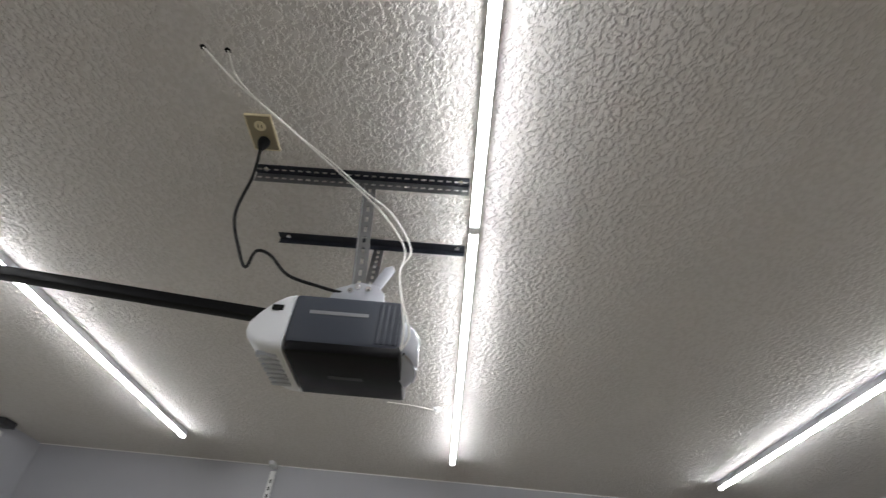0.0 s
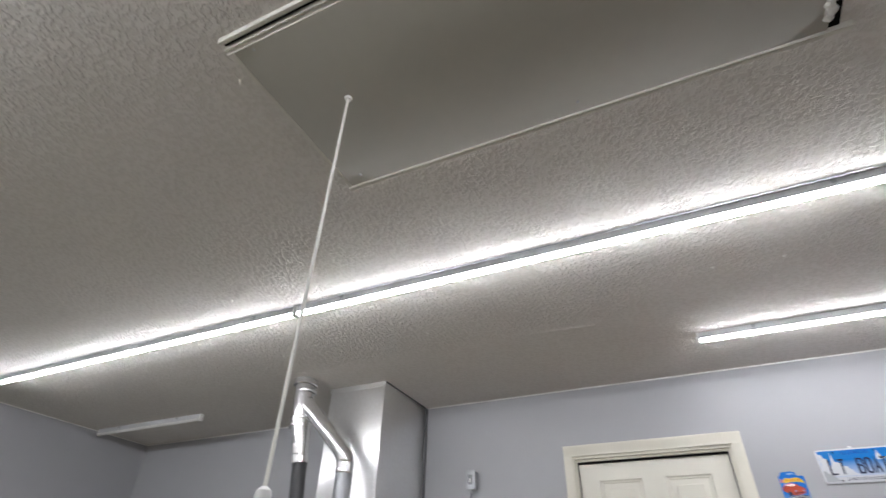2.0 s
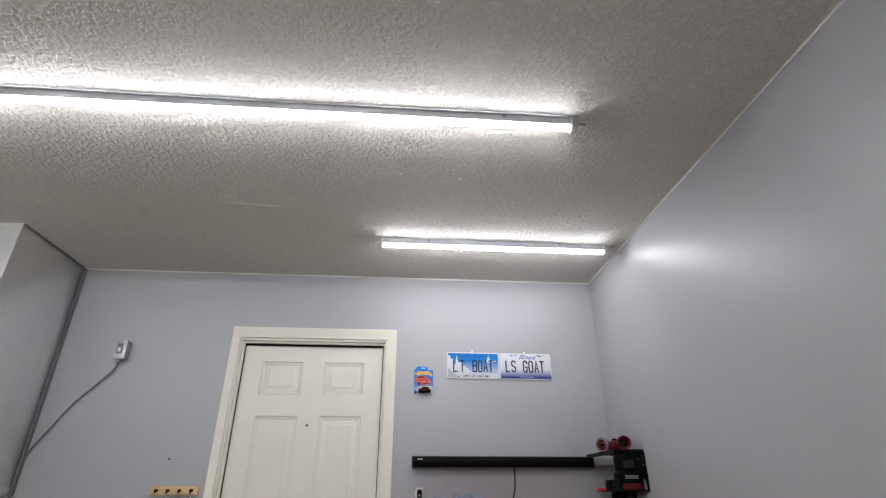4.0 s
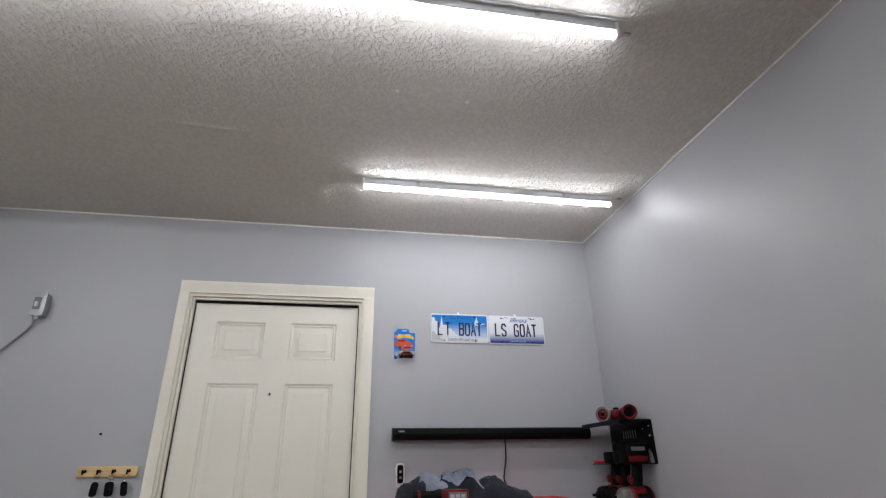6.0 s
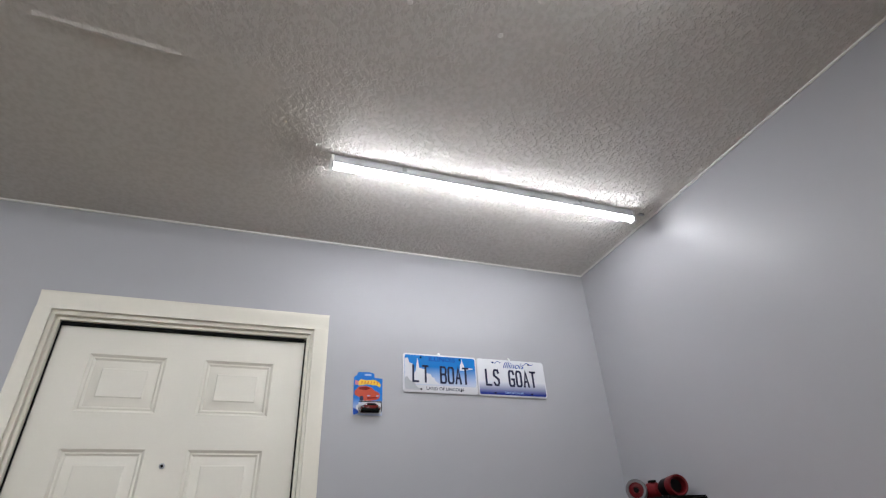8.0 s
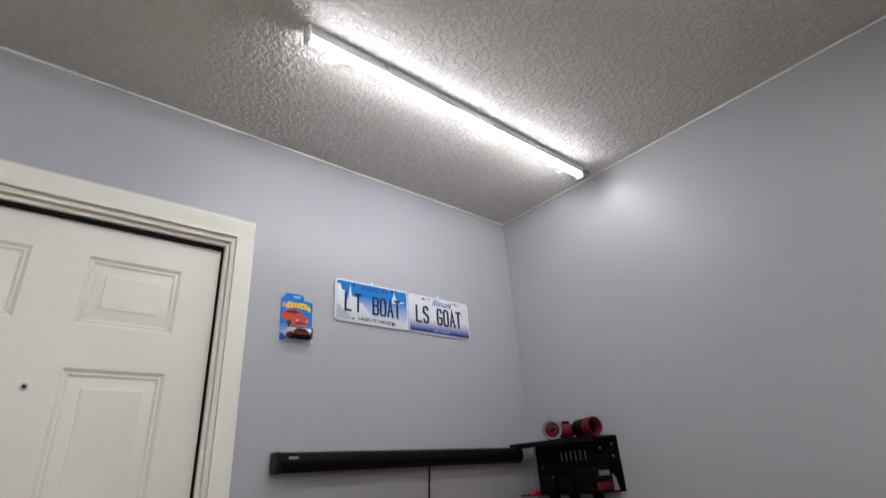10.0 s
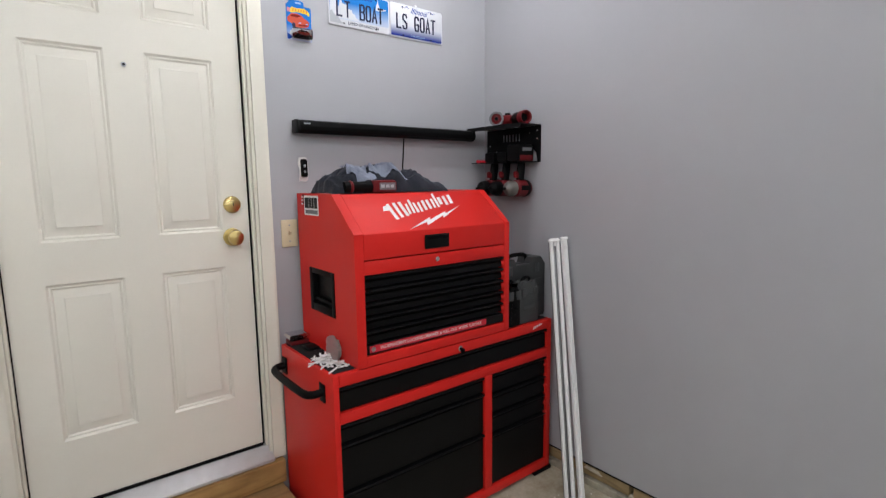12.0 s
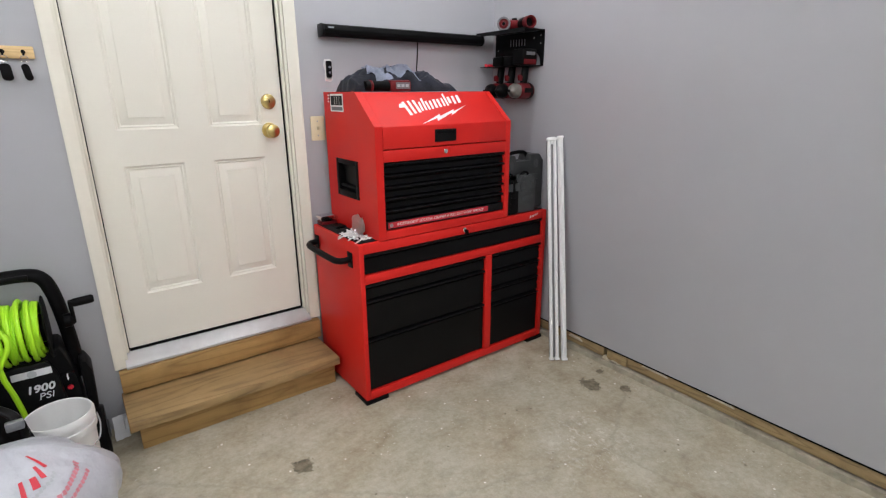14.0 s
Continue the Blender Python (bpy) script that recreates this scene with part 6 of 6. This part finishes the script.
def cordless_tool(y, nose, label, big=1.0):
    t = thing("cordless_drill", -0.08, y, 1.395, label, "power tool", "power tools hung on the rack")
    front = nose is M_NOSE
    top = 1.630 if front else 1.600
    bat = part("battery", box(-0.122 if front else -0.100, -0.016, y - (0.042 if front else 0.034), y + (0.042 if front else 0.034), 1.5495, top, 0.008), M_PLASTIC, t, "black battery pack")
    if front:
        part("label", box(-0.098, -0.034, y - 0.0428, y - 0.0415, 1.599, 1.615), M_CORDGREY, bat)
        part("foot", box(-0.116, -0.022, y - 0.0435, y + 0.040, 1.552, 1.580, 0.005), M_TOOLRED, bat, "dark red battery foot")
    grip = bmesh.new()
    rings = []
    for k in range(7):
        f = k / 6
        z = 1.55 - 0.105 * f
        c = -0.058 - 0.014 * f
        rings.append([grip.verts.new((c + 0.021 * math.cos(a) * (1 + 0.15 * math.sin(f * 3)), y + 0.0165 * math.sin(a), z)) for a in [2 * math.pi * i / 14 for i in range(14)]])
    for lo, hi in zip(rings, rings[1:]):
        for i in range(14):
            grip.faces.new((lo[i], lo[(i + 1) % 14], hi[(i + 1) % 14], hi[i]))
    grip.faces.new(rings[0])
    grip.faces.new(rings[-1])
    part("grip", grip, M_PLASTIC, t, "black rubber grip")
    part("trigger", prism([(-0.088, 1.468), (-0.106, 1.470), (-0.110, 1.494), (-0.102, 1.503), (-0.086, 1.490)], "y", y - 0.009, y + 0.009, 0.002), M_TOOLRED, t)
    part("body", turned([(0, 0), (0.030, 0.001), (0.040, 0.012), (0.043, 0.05), (0.041, 0.095), (0.034, 0.105), (0, 0.106)], (-0.012, y, 1.418), (-1, 0, 0), 22), M_TOOLRED, t, "red motor body")
    part("rear_cap", turned([(0.0425, 0), (0.0445, 0.01), (0.044, 0.02)], (-0.032, y, 1.418), (-1, 0, 0), 22), M_PLASTIC, t)
    part("nose", turned([(0, 0), (0.038, 0), (0.038, 0.022), (0.031, 0.038), (0.018, 0.046), (0.011, 0.055), (0, 0.056)], (-0.1185, y, 1.418), (-1, 0, 0), 22), nose, t, "metal gear nose")
    part("bit_holder", rod((-0.174, y, 1.418), (-0.190, y, 1.418), 0.0065, 0.006, 10), M_PLASTIC, t)
    part("badge", box(-0.10, -0.05, y - 0.0445, y - 0.041, 1.408, 1.432), M_PLASTIC, t)
    return t


cordless_tool(-0.140, M_PLASTIC, "red and black cordless drill hanging upside down")
cordless_tool(-0.228, M_PLASTIC, "red and black cordless impact driver hanging upside down")
cordless_tool(-0.330, M_NOSE, "red cordless impact wrench with a grey metal nose")
clip = thing("red_belt_clip", -0.09, -0.085, 1.5492, "small red plastic clip on the rack ledge", "tool clip")
part("clip_body", box(-0.120, -0.070, -0.100, -0.072, 1.5492, 1.562, 0.004), M_PRINTRED, clip)
part("hook", hosed([(-0.120, -0.086, 1.556), (-0.134, -0.088, 1.560), (-0.140, -0.094, 1.552), (-0.130, -0.099, 1.5525)], 0.0045, 8), M_PRINTRED, clip)
gr = thing("angle_grinder", -0.08, -0.19, 1.7262, "small red grinder with a grey guard on the rack", "grinder")
aim_ = Vector((-0.75, -0.66, 0)).normalized()
gc = Vector((-0.118, -0.215, 1.7605))
part("guard", turned([(0.026, 0), (0.034, 0.0), (0.036, 0.006), (0.036, 0.024), (0.033, 0.028), (0.026, 0.028)], gc, aim_, 24), M_CORDGREY, gr, "round grey guard")
part("gear_head", turned([(0, 0), (0.0255, 0.0), (0.0255, 0.020), (0.012, 0.024), (0.011, 0.021), (0, 0.021)], gc, aim_, 20), M_TOOLRED, gr)
part("spindle", turned([(0, 0), (0.009, 0), (0.008, 0.006), (0, 0.007)], gc + aim_ * 0.0215, aim_, 12), M_PLASTIC, gr)
part("body", turned([(0, 0), (0.022, 0.002), (0.026, 0.02), (0.024, 0.05), (0.018, 0.056), (0, 0.057)], (-0.090, -0.222, 1.756), (0.35, -0.93, 0), 18), M_TOOLRED, gr)
part("switch", box(-0.088, -0.068, -0.262, -0.240, 1.781, 1.789, 0.002), M_PLASTIC, gr)
ml = thing("small_saw", -0.08, -0.29, 1.7262, "red and black round-nosed cordless tool lying on the rack", "power tool")
ax_ = Vector((-0.30, -0.95, 0)).normalized()
mc = Vector((-0.048, -0.275, 1.7595))
part("body", turned([(0, 0), (0.026, 0.002), (0.031, 0.015), (0.031, 0.062), (0.030, 0.070), (0, 0.071)], mc, ax_, 20), M_PLASTIC, ml)
part("nose", turned([(0.0, 0.006), (0.022, 0.008), (0.026, 0.036), (0.031, 0.038), (0.033, 0.034), (0.033, 0.0), (0.0, 0.0)], mc + ax_ * 0.0715, ax_, 22), M_TOOLRED, ml, "red hollow nose")
part("hollow", turned([(0.0, 0.0), (0.0205, 0.0), (0.0205, 0.002), (0.0, 0.002)], mc + ax_ * 0.0805, ax_, 18), M_PLASTIC, ml)

# ---- spare lamp tubes leaning on the wall ----
def stood(t, foot, top):
    foot, top = Vector(foot), Vector(top)
    d = (top - foot).normalized()
    front = Vector((-0.6, -0.8, 0)) - d * Vector((-0.6, -0.8, 0)).dot(d)
    front.normalize()
    t.matrix_basis = Matrix.Translation(foot) @ Matrix((front.cross(d), front, d)).transposed().to_4x4()
    return (top - foot).length


def half_round(r, x, y):
    return [(x + r * math.cos(a), y + r * 1.1 * math.sin(a)) for a in [math.pi * k / 8 for k in range(9)]]


# one twin tube with joined caps, and one single tube
tw = new("spare_tube")
BASE[tw] = Vector((0, 0, 0))
tagged(tw, "unlit white twin lamp tube leaning on the east wall", "lamp tube", "spare lamp tubes")
ln_ = stood(tw, (-0.182, -0.762, 0.004), (-0.046, -0.531, 1.178))
part("channel", prism([(-0.026, -0.012), (0.026, -0.012), (0.026, 0.0), (0.006, 0.0), (0.004, -0.007), (-0.004, -0.007), (-0.006, 0.0), (-0.026, 0.0)], "z", 0.014, ln_ - 0.014), M_ANGLE, tw, "folded metal channel")
for x in (-0.0155, 0.0155):
    part("diffuser", prism(half_round(0.0095, x, 0.0006), "z", 0.014, ln_ - 0.014), M_UNLIT, tw)
    part("end_cap", box(x - 0.0125, x + 0.0125, -0.014, 0.014, 0.0, 0.0138, 0.003), M_WHITE, tw)
part("end_cap", prism([(-0.028, ln_ - 0.0138), (0.028, ln_ - 0.0138), (0.028, ln_ - 0.002), (0.012, ln_ + 0.003), (-0.012, ln_ + 0.003), (-0.028, ln_ - 0.002)], "y", -0.014, 0.014, 0.002), M_WHITE, tw)
part("clip", box(-0.004, 0.004, -0.0065, 0.012, ln_ - 0.034, ln_ - 0.0142, 0.001), M_WHITE, tw)
sg = new("spare_tube")
BASE[sg] = Vector((0, 0, 0))
tagged(sg, "unlit white single lamp tube leaning on the east wall", "lamp tube", "spare lamp tubes")
ln_ = stood(sg, (-0.140, -0.797, 0.004), (-0.027, -0.574, 1.190))
part("channel", prism([(-0.0145, -0.016), (0.0145, -0.016), (0.0145, 0.0), (-0.0145, 0.0)], "z", 0.014, ln_ - 0.014, 0.001), M_WHITE, sg)
part("diffuser", prism(half_round(0.0105, 0.002, 0.0005), "z", 0.014, ln_ - 0.052), M_UNLIT, sg)
part("end_cap", box(-0.016, 0.016, -0.018, 0.014, 0.0, 0.0138, 0.003), M_WHITE, sg)
part("end_cap", box(-0.016, 0.016, -0.018, 0.012, ln_ - 0.0138, ln_, 0.003), M_WHITE, sg)
part("socket", box(-0.010, 0.010, 0.0003, 0.009, ln_ - 0.050, ln_ - 0.0142, 0.002), M_WHITE, sg)

# ---- pressure washer ----
WY = -0.225
pw_ = thing("pressure_washer", -2.42, -0.16, 0, "black electric pressure washer with a green hose reel", "pressure washer")
part("body", prism([(-2.62, 0.07), (-2.24, 0.07), (-2.225, 0.2), (-2.235, 0.42), (-2.265, 0.53), (-2.58, 0.53), (-2.61, 0.42)], "y", WY, -0.07, 0.014), M_PLASTIC, pw_)
part("front_cover", prism([(-2.56, 0.16), (-2.30, 0.16), (-2.275, 0.30), (-2.285, 0.44), (-2.31, 0.50), (-2.55, 0.50)], "y", WY - 0.03, WY - 0.0005, 0.012), M_BLACK, pw_)
hand = hosed([(-2.228, -0.13, 0.36), (-2.232, -0.125, 0.50), (-2.243, -0.12, 0.64), (-2.256, -0.115, 0.72), (-2.275, -0.11, 0.765), (-2.315, -0.11, 0.785), (-2.42, -0.11, 0.788), (-2.53, -0.11, 0.785), (-2.57, -0.11, 0.765), (-2.59, -0.115, 0.72), (-2.605, -0.12, 0.64), (-2.61, -0.13, 0.5), (-2.61, -0.13, 0.4)], 0.026, 14, flat=0.8)
part("handle_frame", hand, M_PLASTIC, pw_, "black rounded handle frame")
part("grip_inlay", box(-2.53, -2.31, -0.142, -0.132, 0.776, 0.794, 0.003), M_BLACK, pw_)
reel = part("hose_reel", turned([(0, 0), (0.05, 0), (0.05, 0.19), (0, 0.19)], (-2.475, -0.19, 0.605), (1, 0, 0), 20), M_PLASTIC, pw_, "black hose reel")
for x in (-2.481, -2.290):
    part("reel_disc", turned([(0, 0), (0.112, 0.0), (0.116, 0.003), (0.112, 0.006), (0, 0.006)], (x, -0.19, 0.605), (1, 0, 0), 30), M_PLASTIC, reel)
loops = []
turns = 17
for k in range(turns * 18 + 1):
    a = 2 * math.pi * k / 18
    lay = k / 18
    ph = abs((lay % 17) / 8.5 - 1)
    x = -2.466 + 0.165 * (1 - ph) + 0.006 * math.sin(a * 0.7)
    r = 0.088 + 0.010 * math.sin(lay * 1.9) + (0.013 if lay > 8.5 else 0)
    loops.append((x, -0.19 - r * math.sin(a), 0.605 + r * math.cos(a)))
loops += [(-2.43, -0.30, 0.53), (-2.425, -0.30, 0.48), (-2.415, -0.285, 0.42), (-2.405, -0.272, 0.34), (-2.40, -0.268, 0.26)]
part("hose", hosed(loops, 0.0088, 8, per=1), M_HOSE, reel, "bright lime green hose")
part("hose", hosed([(-2.45, -0.25, 0.70), (-2.39, -0.312, 0.63), (-2.42, -0.312, 0.55), (-2.45, -0.29, 0.50)], 0.0088, 10), M_HOSE, reel, "bright lime green hose")
crk = part("crank", turned([(0, 0), (0.026, 0), (0.026, 0.02), (0.018, 0.03), (0, 0.03)], (-2.236, -0.17, 0.605), (1, 0, 0), 20), M_PLASTIC, pw_, "black reel crank")
part("crank_arm", box(-2.214, -2.200, -0.185, -0.155, 0.59, 0.68, 0.005), M_PLASTIC, crk)
part("crank_grip", turned([(0, 0), (0.013, 0.0), (0.016, 0.012), (0.016, 0.065), (0.012, 0.072), (0, 0.073)], (-2.205, -0.17, 0.668), (1, 0, 0.05), 16), M_PLASTIC, crk)
part("label_plate", box(-2.415, -2.300, WY - 0.0335, WY - 0.0305, 0.452, 0.478, 0.001), M_PLATEWHITE, pw_, "white label plate")
part("label_oval", turned([(0, 0), (0.014, 0), (0, 0.0006)], (-2.357, WY - 0.0336, 0.464), (0, -1, 0), 18), M_PLATEGREY, pw_)
lettering("1900", 0.040, (-2.345, WY - 0.0310, 0.402), M_PLATEWHITE, pw_, 1.05, lean=0.2, bold=0.0012)
lettering("PSI", 0.036, (-2.333, WY - 0.0310, 0.369), M_PLATEWHITE, pw_, 1.05, lean=0.2)
part("red_button", turned([(0, 0), (0.010, 0), (0.008, 0.004), (0, 0.005)], (-2.262, WY - 0.0008, 0.362), (0, -1, 0), 14), M_PRINTRED, pw_)
part("knob", turned([(0, 0), (0.026, 0), (0.024, 0.012), (0, 0.014)], (-2.262, WY - 0.0008, 0.405), (0, -1, 0), 20), M_PLASTIC, pw_)
part("knob_mark", box(-2.264, -2.260, WY - 0.016, WY - 0.0145, 0.40, 0.425), M_PLATEWHITE, pw_)
for x0, x1 in ((-2.222, -2.180), (-2.662, -2.622)):
    wh = part("wheel", turned([(0, 0.004), (0.05, 0.002), (0.055, 0.0), (0.098, 0.0), (0.105, 0.01), (0.105, 0.032), (0.098, 0.042), (0.055, 0.042), (0, 0.038)], (x0, -0.16, 0.105), (1, 0, 0), 30), M_PLASTIC, pw_, "black rubber wheel")
    part("hub", turned([(0, 0), (0.04, 0), (0.035, 0.006), (0, 0.008)], (x1, -0.16, 0.105), (1, 0, 0), 20), M_CASEGREY, wh)
part("side_tank", prism([(-2.222, 0.22), (-2.19, 0.24), (-2.185, 0.40), (-2.20, 0.44), (-2.222, 0.45)], "y", -0.21, -0.09, 0.008), M_PLASTIC, pw_)
pw_.location.x -= 0.022
part("foot", box(-2.56, -2.30, WY + 0.01, WY + 0.04, 0.0, 0.07, 0.006), M_PLASTIC, pw_)
sp = bmesh.new()
bmesh.ops.create_grid(sp, x_segments=6, y_segments=6, size=0.5)
for v in sp.verts:
    v.co = Vector((v.co.x * 0.06, v.co.y * 0.10, 0.012 * noise.noise(v.co * 4)))
bmesh.ops.solidify(sp, geom=list(sp.faces), thickness=0.002)
sp.transform(pose(-2.158, -0.10, 0.055, 70, 10, 25))
solo("paper_scrap", sp, M_PLATEWHITE, "scrap of white paper leaning beside the step", "paper", base=(-2.158, -0.10, 0.0))

# ---- bucket, black bag and shopping bag ----
BX, BY = -2.326, -0.375
bk = thing("plastic_bucket", BX, BY, 0, "white plastic bucket standing by the step", "bucket")
part("pail", turned([(0.0000, 0.0000), (0.0820, 0.0000), (0.0869, 0.0055), (0.0968, 0.2760), (0.1033, 0.2778), (0.1033, 0.2990), (0.0980, 0.3008), (0.0984, 0.3174), (0.1041, 0.3192), (0.1041, 0.3386), (0.0992, 0.3478), (0.0951, 0.3459), (0.0935, 0.2760), (0.0836, 0.0110), (0.0000, 0.0092)], (BX, BY, 0.0), (0, 0, 1), 40), M_WHITE, bk)
part("wire_handle", hosed([(BX + 0.106, BY, 0.308), (BX + 0.110, BY - 0.05, 0.28), (BX + 0.088, BY - 0.094, 0.245), (BX, BY - 0.122, 0.23), (BX - 0.088, BY - 0.094, 0.245), (BX - 0.110, BY - 0.05, 0.28), (BX - 0.106, BY, 0.308)], 0.0025, 8), M_STEEL, bk)


def sack(cx, cy, rx, ry, height, seed, folds, knot=0.0):
    """A slumped sack: wide at the floor, gathered at the top, with folds."""
    b = bmesh.new()
    nu, nv = 64, 40
    rows = []
    for j in range(nv + 1):
        v = j / nv
        row = []
        belly = math.sin(min(1.0, v * 1.25 + 0.18) * math.pi * 0.5) if v < 0.5 else math.cos(((v - 0.5) / 0.5) ** 1.4 * math.pi / 2) ** 0.7
        for i in range(nu):
            a = 2 * math.pi * i / nu
            n = noise.noise(Vector((math.cos(a) * 1.7, math.sin(a) * 1.7, v * 2.6 + seed)))
            f = abs(noise.noise(Vector((math.cos(a) * folds, math.sin(a) * folds, v * 2.0 + seed * 2))))
            r = belly * (1 + 0.16 * n - 0.14 * f) + knot * max(0, v - 0.9)
            row.append(b.verts.new((cx + rx * r * math.cos(a), cy + ry * r * math.sin(a), height * v + 0.03 * n * v * (1 - v))))
        rows.append(row)
    for lo, hi in zip(rows, rows[1:]):
        for i in range(nu):
            b.faces.new((lo[i], lo[(i + 1) % nu], hi[(i + 1) % nu], hi[i]))
    b.faces.new(rows[0])
    b.faces.new(rows[-1])
    low_ = min(v.co.z for v in b.verts)
    for v in b.verts:
        v.co.z -= low_
    return b


bb = thing("black_bag", -2.545, -0.47, 0, "dark nylon tool bag standing behind the shopping bag", "bag")
part("body", sack(-2.515, -0.47, 0.135, 0.11, 0.50, 5.5, 3.0), M_PLASTIC, bb)
part("strap", hosed([(-2.43, -0.54, 0.30), (-2.40, -0.55, 0.40), (-2.42, -0.53, 0.47), (-2.48, -0.50, 0.505)], 0.014, 8, flat=0.4), M_BLACK, bb)
part("buckle", box(-2.44, -2.395, -0.565, -0.545, 0.43, 0.46, 0.004), M_STEEL, bb)
SX, SY = -2.43, -0.745
sbg = thing("shopping_bag", SX, SY, 0, "full white plastic shopping bag with red print", "shopping bag")
SACK = (SX, SY, 0.245, 0.20, 0.485, 2.3, 4.6)
part("bag", sack(*SACK), M_BAG, sbg)


def bag_print(a0, a1, v0, v1, slant=0.0):
    """A patch of ink that follows the bag's folds between two angles and two heights."""
    src = sack(*SACK)
    src.verts.ensure_lookup_table()
    nu, nv = 64, 40
    cx, cy = SX, SY

    def at(a, v):
        i, j = (a / 360 * nu) % nu, max(0, min(nv - 1.001, v * nv))
        i0, j0 = int(i), int(j)
        fi, fj = i - i0, j - j0
        p = [src.verts[(j0 + dj) * nu + (i0 + di) % nu].co for dj in (0, 1) for di in (0, 1)]
        q = (p[0] * (1 - fi) + p[1] * fi) * (1 - fj) + (p[2] * (1 - fi) + p[3] * fi) * fj
        out = Vector((q.x - cx, q.y - cy, 0.25 * (q.z - 0.1))).normalized()
        return q + out * 0.0025

    b = bmesh.new()
    n, m = 5, 5
    g = [[b.verts.new(at(a0 + (a1 - a0) * i / n + slant * j / m, v0 + (v1 - v0) * j / m)) for i in range(n + 1)] for j in range(m + 1)]
    for j in range(m):
        for i in range(n):
            b.faces.new((g[j][i], g[j][i + 1], g[j + 1][i + 1], g[j + 1][i]))
    src.free()
    return b


for k, (wide, tall) in enumerate(((5, 0.060), (6, 0.045), (3, 0.055), (4, 0.075), (6, 0.045), (4, 0.050), (4, 0.060))):
    a, v = 250 + 10 * k, 0.73 + 0.028 * k
    part("big_print", bag_print(a, a + wide, v, v + tall, 2), M_PRINTRED, sbg, "large red printed mark")
for k in range(9):
    part("small_print", bag_print(282 + 3.4 * k, 284.4 + 3.4 * k, 0.795 + 0.008 * k, 0.810 + 0.008 * k, 1), M_PLATEGREY, sbg)
for k in range(18):
    part("small_print", bag_print(270 + 3.6 * k, 272.8 + 3.6 * k, 0.700 + 0.0075 * k, 0.722 + 0.0075 * k, 1), M_PINK, sbg)
for k in range(15):
    part("small_print", bag_print(278 + 3.6 * k, 280.8 + 3.6 * k, 0.670 + 0.0075 * k, 0.690 + 0.0075 * k, 1), M_PINK, sbg)
